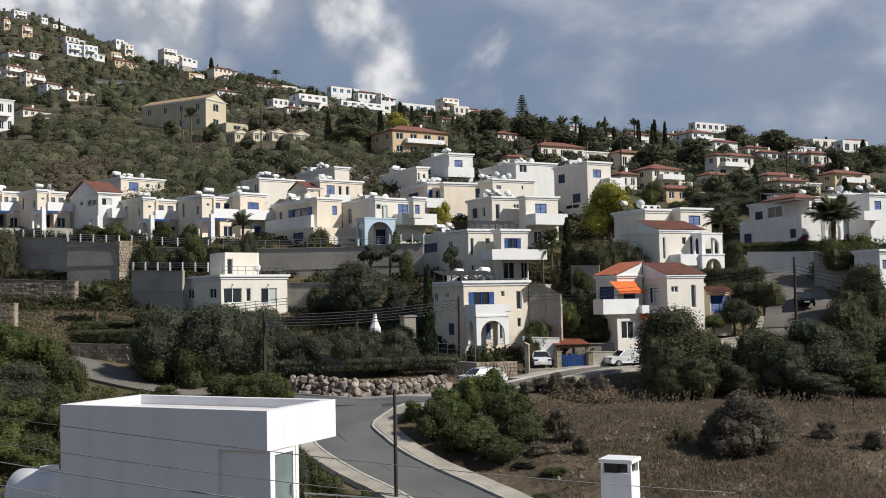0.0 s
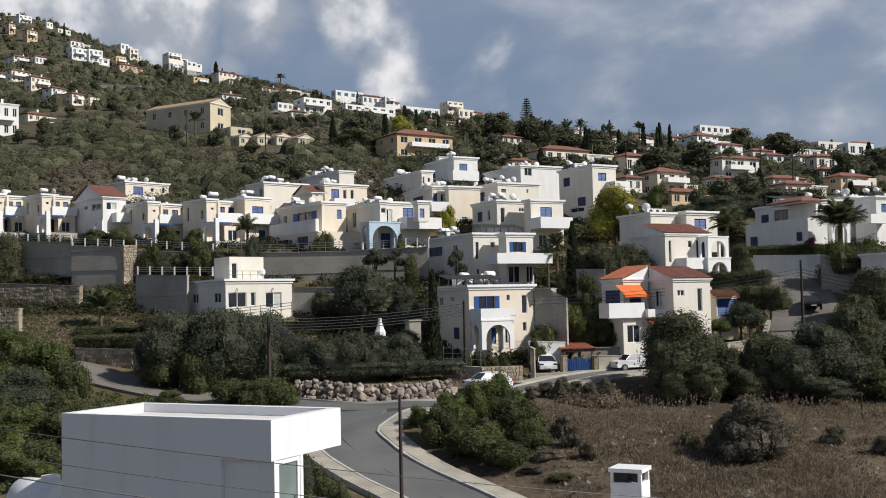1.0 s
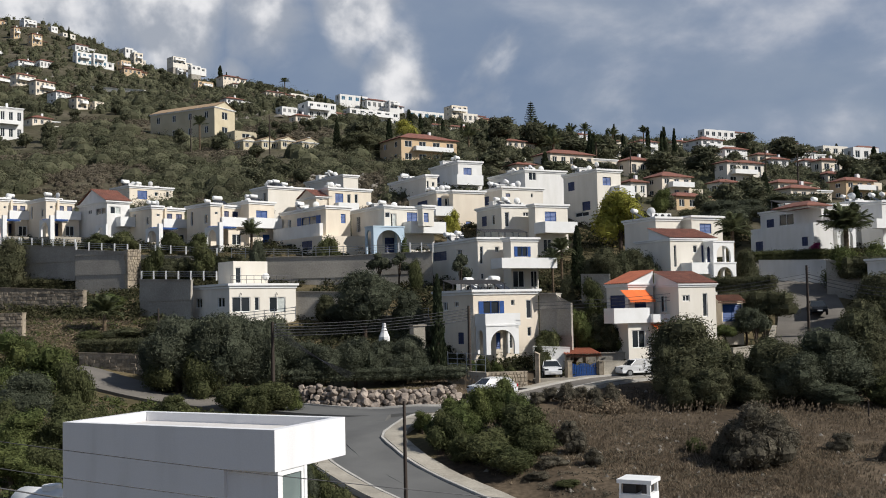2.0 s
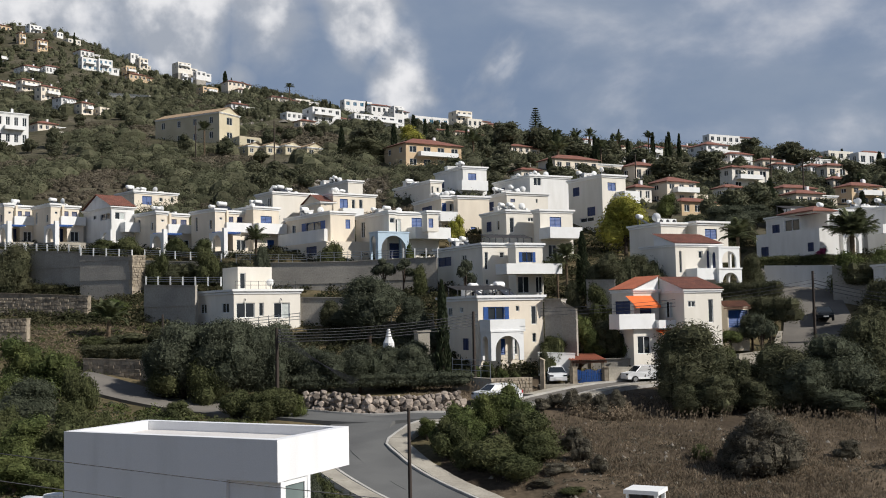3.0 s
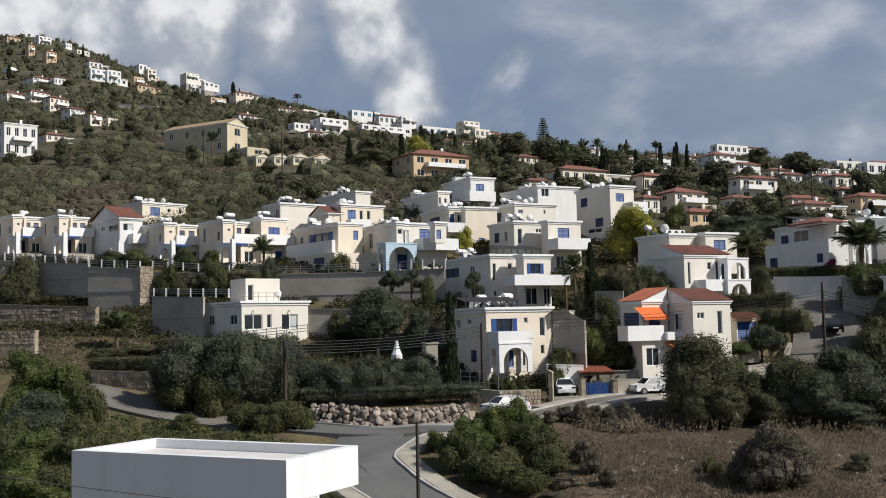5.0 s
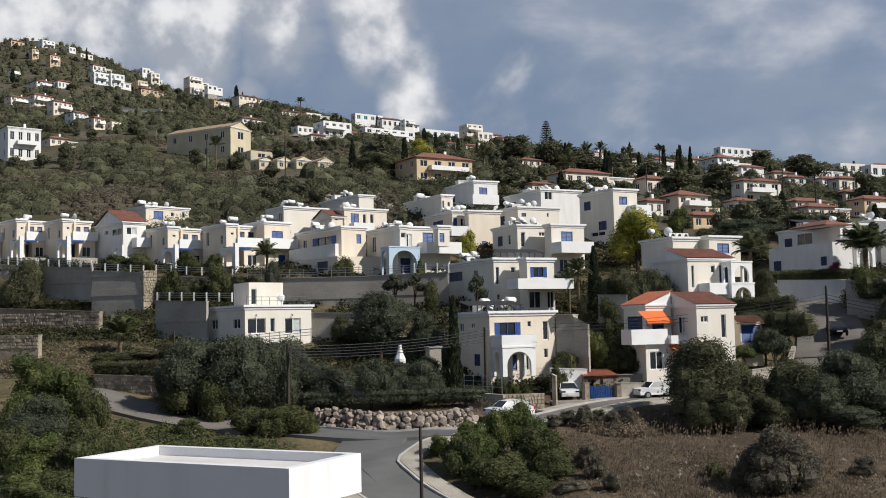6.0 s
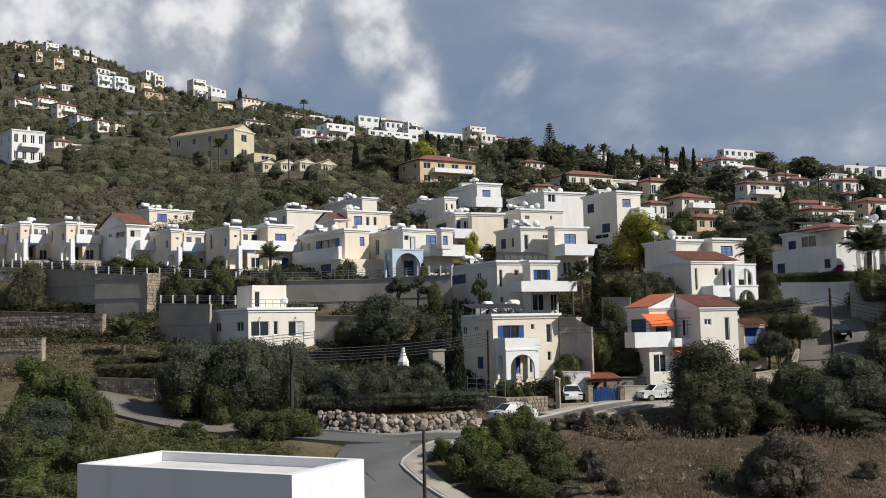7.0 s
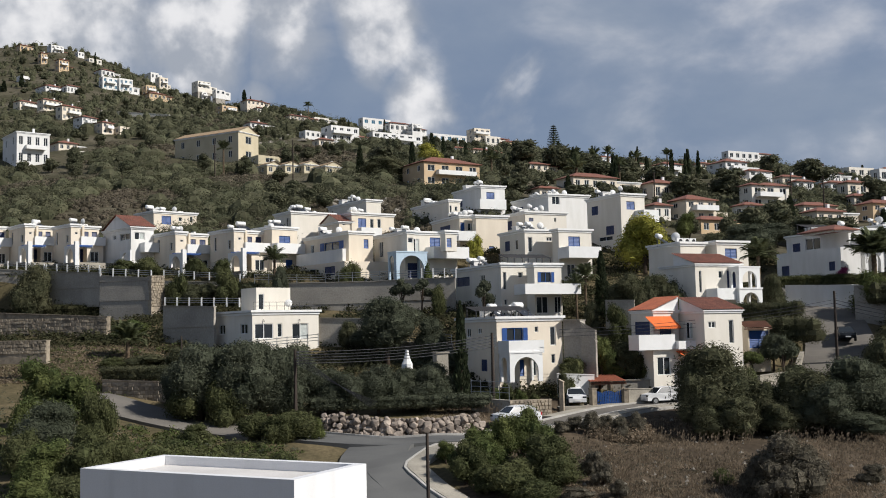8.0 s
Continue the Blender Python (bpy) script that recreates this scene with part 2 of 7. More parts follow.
# ---------------------------------------------------------------- mesh helpers
class Mesh:
    """Collects vertices and faces for one mesh."""

    def __init__(self):
        self.v, self.f = [], []

    def face(self, *pts):
        i = len(self.v)
        self.v.extend(tuple(p) for p in pts)
        self.f.append(tuple(range(i, i + len(pts))))

    def box(self, x0, x1, y0, y1, z0, z1):
        i = len(self.v)
        self.v += [(x0, y0, z0), (x1, y0, z0), (x1, y1, z0), (x0, y1, z0), (x0, y0, z1), (x1, y0, z1), (x1, y1, z1), (x0, y1, z1)]
        for q in ((0, 3, 2, 1), (4, 5, 6, 7), (0, 1, 5, 4), (1, 2, 6, 5), (2, 3, 7, 6), (3, 0, 4, 7)):
            self.f.append(tuple(i + k for k in q))
        return self

    def ring(self, x0, x1, y0, y1, profile):
        """A closed moulding round a rectangle; profile: (offset outwards, z), in order."""
        n = len(profile)
        loops = []
        for off, z in profile:
            loops.append([(x0 - off, y0 - off, z), (x1 + off, y0 - off, z), (x1 + off, y1 + off, z), (x0 - off, y1 + off, z)])
        for k in range(n):
            p, q = loops[k], loops[(k + 1) % n]
            for c in range(4):
                e = (c + 1) % 4
                self.face(p[c], p[e], q[e], q[c])
        return self

    def tube(self, pts, radii, sides=8, caps=True):
        i0 = len(self.v)
        pts = [Vector(p) for p in pts]
        for k, p in enumerate(pts):
            d = (pts[min(k + 1, len(pts) - 1)] - pts[max(k - 1, 0)]).normalized()
            a = d.orthogonal().normalized()
            if abs(d.z) > 0.9:
                a = (Vector((1, 0, 0)) - d * d.x).normalized()
            b = d.cross(a)
            r = radii[k] if isinstance(radii, (list, tuple)) else radii
            for s in range(sides):
                t = 2 * math.pi * s / sides
                self.v.append(tuple(p + (a * math.cos(t) + b * math.sin(t)) * r))
        for k in range(len(pts) - 1):
            for s in range(sides):
                s2 = (s + 1) % sides
                self.f.append((i0 + k * sides + s, i0 + k * sides + s2, i0 + (k + 1) * sides + s2, i0 + (k + 1) * sides + s))
        if caps:
            self.f.append(tuple(i0 + s for s in reversed(range(sides))))
            e = i0 + (len(pts) - 1) * sides
            self.f.append(tuple(e + s for s in range(sides)))
        return self

    def data(self, name, mat, smooth=False):
        me = bpy.data.meshes.new(name)
        me.from_pydata(self.v, [], self.f)
        me.materials.append(mat)
        if smooth:
            me.shade_smooth()
        me.update()
        return me


def part(name, mesh, mat, parent, label="", smooth=False):
    me = mesh.data(name, mat, smooth) if isinstance(mesh, Mesh) else mesh
    ob = new(name, me)
    ob.parent = parent
    if label:
        tagged(ob, label)
    return ob


def thing(name, m, label, category, group="", kind=""):
    ob = new(name)
    ob.matrix_world = m
    ob.empty_display_size = 0.3
    return tagged(ob, label, category, group, kind)


def solid(name, mesh, mat, m, label, category, group="", kind="", smooth=False):
    ob = new(name, mesh.data(name, mat, smooth) if isinstance(mesh, Mesh) else mesh)
    ob.matrix_world = m
    return tagged(ob, label, category, group, kind)


def bevel(ob, width=0.03, segments=2):
    b = ob.modifiers.new("bevel", "BEVEL")
    b.width, b.segments, b.limit_method = width, segments, "ANGLE"
    return ob


# ---------------------------------------------------------------- lie of the land
DIST = [-80, 25, 50, 60, 69, 76, 86, 94, 100, 107, 115, 131, 134, 150, 190, 260, 350, 470, 650, 900, 1800]
BEARING = [-0.414, -0.203, 0.0, 0.22, 0.414]
RISE = [
    [-14, -13.8, -11.0, -9.4, -8.0, -7.0, -5.8, -4.0, -2.5, -0.8, 0.5, 2.5, 8.5, 10.5, 24, 43, 70, 112, 184, 186, 120],
    [-14, -13.8, -12.2, -10.6, -9.2, -8.2, -7.0, -6.0, -4.5, -1.8, 0.5, 5.0, 7.5, 10.0, 23.5, 41, 68, 100, 139, 134, 90],
    [-14, -13.8, -12.5, -11.0, -9.7, -8.6, -7.1, -6.0, -4.6, -2.5, 1.0, 4.5, 6.0, 13.5, 24, 38, 57, 81, 84, 74, 50],
    [-14, -13.8, -12.4, -10.9, -9.7, -8.9, -7.9, -6.6, -6.2, -4.8, -0.5, 5.0, 5.5, 10.0, 18, 32, 50, 71, 74, 66, 40],
    [-14, -13.8, -12.2, -10.8, -9.7, -8.9, -8.0, -7.2, -6.0, -3.5, -1.0, 5.6, 6.0, 9.0, 17, 31, 46, 61, 63, 56, 30],
]


def table(x, y):
    y = min(max(y, DIST[0]), DIST[-1])
    u = min(max(x / max(y, 30.0), BEARING[0]), BEARING[-1])
    j = 0
    while j < len(DIST) - 2 and y > DIST[j + 1]:
        j += 1
    i = 0
    while i < len(BEARING) - 2 and u > BEARING[i + 1]:
        i += 1
    a = (y - DIST[j]) / (DIST[j + 1] - DIST[j])
    b = (u - BEARING[i]) / (BEARING[i + 1] - BEARING[i])
    b = b * b * (3 - 2 * b)
    p = RISE[i][j] * (1 - a) + RISE[i][j + 1] * a
    q = RISE[i + 1][j] * (1 - a) + RISE[i + 1][j + 1] * a
    return p * (1 - b) + q * b


# ways: centre lines in plan, half widths
LOWER_ROAD = [(14.0, 34.0), (9.0, 42.0), (5.6, 50.5), (0.2, 60.0), (-3.2, 65.0), (-6.0, 70.0), (-7.4, 76.0), (-6.6, 80.3), (-3.2, 83.0)]
CROSS_ROAD = [(-34.0, 94.0), (-25.0, 88.5), (-15.0, 84.0), (-7.0, 81.5), (0.5, 82.5), (6.0, 86.8), (12.5, 93.2), (20.0, 97.6), (28.0, 101.0)]
UPPER_ROAD = [(28.0, 101.0), (33.0, 106.0), (36.0, 112.0), (37.5, 119.0), (38.5, 128.0), (42.0, 138.0)]


def smooth_line(pts, step=1.0):
    """Catmull-Rom through plan points, resampled."""
    out = []
    P = [Vector(p).to_2d() if len(p) == 2 else Vector(p) for p in pts]
    P = [2 * P[0] - P[1]] + P + [2 * P[-1] - P[-2]]
    for k in range(1, len(P) - 2):
        n = max(2, int((P[k + 1] - P[k]).length / step))
        for s in range(n):
            t = s / n
            out.append(0.5 * ((2 * P[k]) + (P[k + 1] - P[k - 1]) * t + (2 * P[k - 1] - 5 * P[k] + 4 * P[k + 1] - P[k + 2]) * t * t + (3 * P[k] - P[k - 1] - 3 * P[k + 1] + P[k + 2]) * t ** 3))
    out.append(P[-2])
    return out


LINES = [(smooth_line(LOWER_ROAD), 3.6), (smooth_line(CROSS_ROAD), 2.7), (smooth_line(UPPER_ROAD), 3.2)]
ROAD_PTS = np.array([[p.x, p.y, hw] for ln_, hw in LINES for p in ln_])


ROAD_Z = np.array([table(p[0], p[1]) + EYE for p in ROAD_PTS])


def road_level(x, y):
    """Gap to the nearest way and the level of the ways around this place."""
    q = np.hypot(ROAD_PTS[:, 0] - x, ROAD_PTS[:, 1] - y)
    w = 1.0 / (q * q + 0.6) ** 3
    return float((q - ROAD_PTS[:, 2]).min()), float((w * ROAD_Z).sum() / w.sum())


def road_gap(x, y):
    d = np.hypot(ROAD_PTS[:, 0] - x, ROAD_PTS[:, 1] - y) - ROAD_PTS[:, 2]
    return float(d.min())


def ground(x, y):
    z = table(x, y) + EYE
    rough = 1.0
    if 20 < y < 145 and -45 < x < 55:
        gap, level = road_level(x, y)
        rough = min(max((gap - 0.4) / 3.6, 0.0), 1.0)
        k = rough * rough * (3 - 2 * rough)
        z = level * (1 - k) + z * k
    amp = 0.18 if y < 125 else min(0.18 + (y - 125) * 0.006, 1.3)
    v = Vector((x, y, 3.3))
    return z + rough * (amp * noise.noise(v * 0.11) + amp * 1.4 * noise.noise(v * 0.023) - (0.15 if rough < 0.01 else 0.0))


# ---------------------------------------------------------------- ground sheet
def axis(lo, hi, fine_lo, fine_hi, step, grow):
    a = [fine_lo + k * step for k in range(int((fine_hi - fine_lo) / step) + 1)]
    s = step
    while a[-1] < hi:
        s = min(s * grow, 120)
        a.append(a[-1] + s)
    s = step
    while a[0] > lo:
        s = min(s * grow, 120)
        a.insert(0, a[0] - s)
    return a


def build_ground():
    xs = axis(-2600, 2600, -60, 60, 1.25, 1.07)
    ys = axis(-900, 3600, 26, 135, 1.25, 1.05)
    me = bpy.data.meshes.new("ground")
    v = [(x, y, ground(x, y)) for y in ys for x in xs]
    n = len(xs)
    f = [(j * n + i, j * n + i + 1, (j + 1) * n + i + 1, (j + 1) * n + i) for j in range(len(ys) - 1) for i in range(n - 1)]
    me.from_pydata(v, [], f)
    for m in (scrub_mat, field_mat, garden_mat):
        me.materials.append(m)
    for p in me.polygons:
        x, y, z = p.center
        w = 3.0 * noise.noise(Vector((x * 0.15, y * 0.15, 0)))
        if y + w < 97 and x > -2 + w:
            p.material_index = 1
        elif y + w < 150:
            p.material_index = 2
    me.shade_smooth()
    ob = new("ground", me)
    tagged(ob, "dry brown field and scrubby hillside rising to a ridge", "ground", kind="structure")


build_ground()


def strip(name, line, lo, hi, lift, mat, label, category, thick=0.0, kind="structure", parent=None):
    """A ribbon along a line, from offset lo to hi (metres to the right of travel)."""
    m = Mesh()
    n = len(line)
    rows = []
    for k, p in enumerate(line):
        d = (line[min(k + 1, n - 1)] - line[max(k - 1, 0)]).normalized()
        r = Vector((d.y, -d.x))
        a, b = p + r * lo, p + r * hi
        zc = max(ground(a.x, a.y), ground(b.x, b.y)) if thick else None
        za = (zc if thick else ground(a.x, a.y)) + lift
        zb = (zc if thick else ground(b.x, b.y)) + lift
        rows.append(((a.x, a.y, za), (b.x, b.y, zb)))
    for k in range(n - 1):
        (a, b), (c, d) = rows[k], rows[k + 1]
        m.face(a, b, d, c)
        if thick:
            for e, g in ((a, c), (d, b)):
                m.face(e, g, (g[0], g[1], g[2] - thick), (e[0], e[1], e[2] - thick))
    if thick:
        for a, b in (rows[0], rows[-1]):
            m.face(a, b, (b[0], b[1], b[2] - thick), (a[0], a[1], a[2] - thick))
    return solid(name, m, mat, Matrix(), label, category, kind=kind)


LOWER, CROSS, UPPER = (l for l, _ in LINES)
strip("road_lower", LOWER, -2.3, 2.3, 0.20, asphalt, "grey asphalt road curving downhill", "road", 0.7)
strip("road_cross", [p for p in CROSS if p.x < 6.5], -2.4, 2.4, 0.214, asphalt, "grey asphalt road along the boulder wall", "road", 0.7)
strip("road_drive", [p for p in CROSS if p.x > 5.6], -2.4, 0.7, 0.207, pale_asphalt, "pale worn concrete drive in front of the gates", "road", 0.7)
strip("road_lane", CROSS[:20], -2.3, 3.3, 0.235, pale_asphalt, "pale dusty lane beside a stone wall", "road", 0.7)
strip("road_upper", UPPER, -2.2, 4.6, 0.228, pale_asphalt, "pale worn asphalt lane climbing between gardens", "road", 0.7)


def offset(line, k, r):
    d = (line[min(k + 1, len(line) - 1)] - line[max(k - 1, 0)]).normalized()
    return (line[k].x + d.y * r, line[k].y - d.x * r)


CORNER = [offset(LOWER, k, 2.3) for k in range(0, len(LOWER) - 9, 4)] + [(-1.6, 80.6)] + [offset(CROSS, k, 2.4 if CROSS[k].x < 5 else 0.7) for k in range(len(CROSS)) if CROSS[k].x > 2.5 and k % 4 == 0]
CORNER = smooth_line(CORNER)
strip("kerb", CORNER, 0.0, 0.18, 0.34, kerb_mat, "pale concrete kerb round the junction", "kerb", 0.4)
strip("road_apron", CORNER[:int(len(CORNER) * 0.62)], -2.6, 0.02, 0.196, asphalt, "grey asphalt apron inside the junction", "road", 0.7)


def slab_run(line, lo, hi, lift, label):
    """Pavement of single slabs with open joints, over a sunken bed."""
    bed = strip("pavement", line, lo, hi, lift - 0.06, kerb_mat, label, "pavement", 0.55)
    rng = random.Random(len(line))
    s = 0
    n = len(line)
    while s < n - 2:
        e = min(s + rng.choice((1, 1, 2)), n - 1)
        m = Mesh()
        tops = []
        wob = rng.uniform(-0.015, 0.02)
        for k, sh in ((s, 0.03), (e, -0.03)):
            d = (line[min(k + 1, n - 1)] - line[max(k - 1, 0)]).normalized()
            r = Vector((d.y, -d.x))
            p = line[k] + d * sh
            row = []
            for off in (lo + 0.03, hi - rng.uniform(0.0, 0.08)):
                q = p + r * off
                row.append(Vector((q.x, q.y, max(ground(*(line[k] + r * lo)), ground(*(line[k] + r * hi))) + lift + wob)))
            tops.append(row)
        (a1, b1), (c1, d1) = tops
        m.face(a1, b1, d1, c1)
        low = Vector((0, 0, -0.07))
        for u, v in ((a1, c1), (c1, d1), (d1, b1), (b1, a1)):
            m.face(u, v, v + low, u + low)
        part("slab", m, paving, bed)
        s = e


slab_run(CORNER, 0.18, 1.6, 0.32, "worn slabbed concrete pavement round the junction")
strip("kerb", LOWER[:-12], -2.48, -2.3, 0.34, kerb_mat, "pale concrete kerb beside the road", "kerb", 0.4)
slab_run(LOWER[:-12], -3.7, -2.48, 0.32, "worn slabbed concrete pavement beside the road")
strip("kerb", CROSS[14:], -2.58, -2.4, 0.35, kerb_mat, "pale concrete kerb beside the road", "kerb", 0.4)
strip("pavement", CROSS[44:], -3.7, -2.58, 0.33, paving, "pale concrete pavement in front of the gates", "pavement", 0.5)


# ---------------------------------------------------------------- houses
def house(x, y, z, yaw, label, category="house", group="village houses"):
    return thing("village_house", pose(x, y, z, 0, 0, yaw), label, category, group)


def tank_heater(x, y, z, yaw, size=1.0):
    """Solar water heater: white tank over a tilted panel, on legs."""
    t = thing("solar_water_heater", pose(x, y, z, 0, 0, yaw) @ Matrix.Scale(size, 4), "white roof water tank with tilted solar panel", "water heater", "roof water heaters")
    part("tank", Mesh().tube([(-0.68, 0.5, 1.25), (-0.62, 0.5, 1.25), (0.62, 0.5, 1.25), (0.68, 0.5, 1.25)], [0.17, 0.27, 0.27, 0.17], 12), white, t, "white cylindrical tank", True)
    m = Mesh()
    m.face((-0.9, -0.9, 0.15), (0.9, -0.9, 0.15), (0.9, 0.3, 0.95), (-0.9, 0.3, 0.95))
    m.face((-0.9, 0.3, 0.88), (0.9, 0.3, 0.88), (0.9, -0.9, 0.08), (-0.9, -0.9, 0.08))
    part("panel", m, panel_blue, t, "dark solar panel")
    for sx in (-0.6, 0.6):
        part("leg", Mesh().tube([(sx, 0.5, 0.0), (sx, 0.5, 1.0)], 0.035, 5), metal, t)
        part("leg", Mesh().tube([(sx, 0.3, 0.9), (sx, -0.9, 0.0)], 0.03, 5), metal, t)
    return t


def round_tank(x, y, z, r=0.55):
    m = Mesh().tube([(0, 0, 0), (0, 0, 0.9 * r * 1.6), (0, 0, 1.15 * r * 1.6), (0, 0, 1.27 * r * 1.6)], [r, r, r * 0.72, r * 0.15], 14)
    return solid("water_tank", m, white, pose(x, y, z), "white plastic water tank on the flat roof", "water tank", "roof water tanks", smooth=True)


def dish(x, y, z, yaw, r=0.45):
    t = thing("satellite_dish", pose(x, y, z, 0, 0, yaw), "white satellite dish on a roof mast", "satellite dish", "satellite dishes")
    m = Mesh()
    rings = []
    for k in range(5):
        rr = r * k / 4
        rings.append([(rr * math.cos(a), -0.25 + 0.35 * rr * rr / r, 1.0 + rr * math.sin(a)) for a in [2 * math.pi * s / 12 for s in range(12)]])
    for k in range(4):
        for s in range(12):
            m.face(rings[k][s], rings[k][(s + 1) % 12], rings[k + 1][(s + 1) % 12], rings[k + 1][s])
    part("bowl", m, white, t, smooth=True)
    part("mast", Mesh().tube([(0, -0.15, 0), (0, -0.2, 1.0)], 0.03, 5), metal, t)
    part("feed_arm", Mesh().tube([(0, -0.3, 0.65), (0, -0.75, 0.95)], 0.015, 4), metal, t)
    return t


def air_unit(x, y, z, yaw):
    t = thing("air_conditioner", pose(x, y, z, 0, 0, yaw), "white outdoor air conditioning unit on the roof", "air conditioner", "roof air conditioners")
    part("casing", Mesh().box(-0.42, 0.42, -0.16, 0.16, 0.08, 0.72), white, t)
    part("fan_grille", Mesh().tube([(0.1, -0.175, 0.4), (0.1, -0.165, 0.4)], 0.24, 14), dark_metal, t, "dark round fan grille")
    for sx in (-0.3, 0.3):
        part("foot", Mesh().box(sx - 0.04, sx + 0.04, -0.16, 0.16, 0, 0.08), metal, t)
    return t


def make_window(parent, face, o, w, h, style):
    """A window set into the opening; o: lower corner in house space; face 'F' or 'S'."""
    def P(a, out, z):
        return (o[0] + a, o[1] - out, o[2] + z) if face == "F" else (o[0] - out, o[1] - a, o[2] + z)

    def slab(m, a0, a1, z0, z1, out0, out1):
        p, q = P(a0, out0, z0), P(a1, out1, z1)
        m.box(min(p[0], q[0]), max(p[0], q[0]), min(p[1], q[1]), max(p[1], q[1]), min(p[2], q[2]), max(p[2], q[2]))

    fr = Mesh()
    e = min(0.07, w * 0.12)
    for a0, a1, z0, z1 in ((0, w, 0, e), (0, w, h - e, h), (0, e, e, h - e), (w - e, w, e, h - e)):
        slab(fr, a0, a1, z0, z1, -0.17, -0.06)
    two = w > 0.8
    if two:
        slab(fr, w / 2 - e / 2, w / 2 + e / 2, e, h - e, -0.17, -0.06)
    win = part("window", fr, blue if style in ("blue", "blued") else navy if style == "navy" else white, parent)
    spans = [(e, w / 2 - e / 2), (w / 2 + e / 2, w - e)] if two else [(e, w - e)]
    for k, (a0, a1) in enumerate(spans):
        if style in ("blue", "navy"):
            m = Mesh()
            n = max(3, int((h - 2 * e) / 0.16))
            slab(m, a0, a1, e, h - e, -0.16, -0.125)
            for s in range(n):
                z0, z2 = e + (h - 2 * e) * s / n, e + (h - 2 * e) * (s + 1) / n
                m.face(P(a0, -0.07, z0), P(a1, -0.07, z0), P(a1, -0.125, z2), P(a0, -0.125, z2))
                m.face(P(a0, -0.125, z0), P(a1, -0.125, z0), P(a1, -0.07, z0), P(a0, -0.07, z0))
            part("shutter", m, blue if style == "blue" else navy, win, "blue louvred shutter")
        else:
            m = Mesh()
            slab(m, a0, a1, e, h - e, -0.15, -0.13)
            part("pane", m, curtain if style == "curtain" and k % 2 else bluish_glass if style == "tint" else glass, win)
    if style == "blued":
        for a0, a1 in ((-w * 0.28, -0.02), (w + 0.02, w * 1.28)):
            m = Mesh()
            slab(m, a0, a1, 0, h, 0.01, 0.05)
            part("shutter", m, blue, win, "open blue shutter")
    return win


def block(h, x0, x1, y0, y1, z0, z1, mat, opts="", wins=()):
    """A rendered volume with openings in its front ('F') and side ('S'), and its roof."""
    w, d, H = x1 - x0, y1 - y0, z1 - z0
    sink = 2.2 if z0 < 0.3 else 0.0
    good = {"F": [], "S": []}
    for f, a0, c0, a1, c1, st in wins:
        lim = w if f == "F" else d
        a0, a1 = max(a0, 0.12), min(a1, lim - 0.12)
        c0, c1 = max(c0, 0.05), min(c1, H - 0.3)
        if a1 - a0 < 0.2 or c1 - c0 < 0.25:
            continue
        if any(a0 < q[2] and a1 > q[0] and c0 < q[3] and c1 > q[1] for q in good[f]):
            continue
        good[f].append((a0, c0, a1, c1, st))
    m = Mesh()

    def wall(f, lim, at):
        A = sorted({0.0, lim, *[q[0] for q in good[f]], *[q[2] for q in good[f]]})
        Z = sorted({-sink, H, *[q[1] for q in good[f]], *[q[3] for q in good[f]]})
        for i in range(len(A) - 1):
            for j in range(len(Z) - 1):
                ca, cz = (A[i] + A[i + 1]) / 2, (Z[j] + Z[j + 1]) / 2
                if not any(q[0] < ca < q[2] and q[1] < cz < q[3] for q in good[f]):
                    m.face(at(A[i], 0, Z[j]), at(A[i + 1], 0, Z[j]), at(A[i + 1], 0, Z[j + 1]), at(A[i], 0, Z[j + 1]))
        for a0, c0, a1, c1, st in good[f]:
            for (p, q), (r, s) in (((a0, c0), (a1, c0)), ((a1, c0), (a1, c1)), ((a1, c1), (a0, c1)), ((a0, c1), (a0, c0))):
                m.face(at(p, 0, q), at(p, -0.2, q), at(r, -0.2, s), at(r, 0, s))
            m.face(at(a0, -0.2, c0), at(a1, -0.2, c0), at(a1, -0.2, c1), at(a0, -0.2, c1))

    wall("F", w, lambda a, out, z: (x0 + a, y0 - out, z0 + z))
    wall("S", d, lambda a, out, z: (x0 - out, y1 - a, z0 + z))
    m.face((x1, y0, z0 - sink), (x1, y1, z0 - sink), (x1, y1, z1), (x1, y0, z1))
    m.face((x1, y1, z0 - sink), (x0, y1, z0 - sink), (x0, y1, z1), (x1, y1, z1))
    rz = z1 - 0.25 if not set(opts) & set("gGhmp") else z1
    m.face((x0, y0, rz), (x1, y0, rz), (x1, y1, rz), (x0, y1, rz))
    part("wall", m, mat, h)
    for a0, c0, a1, c1, st in good["F"]:
        make_window(h, "F", (x0 + a0, y0, z0 + c0), a1 - a0, c1 - c0, st)
    for a0, c0, a1, c1, st in good["S"]:
        make_window(h, "S", (x0, y1 - a0, z0 + c0), a1 - a0, c1 - c0, st)
    if "g" in opts or "G" in opts:
        gable_roof(h, x0, x1, y0, y1, z1, mat, "G" in opts)
    elif "m" in opts or "p" in opts:
        lean_roof(h, x0, x1, y0, y1, z1, mat, "m" in opts)
    elif "h" in opts:
        hip_roof(h, x0, x1, y0, y1, z1)
    elif "n" not in opts:
        cornice(h, x0, x1, y0, y1, z1)
    if "H" in opts:
        rooftop(h, x0, x1, y0, y1, rz, opts)


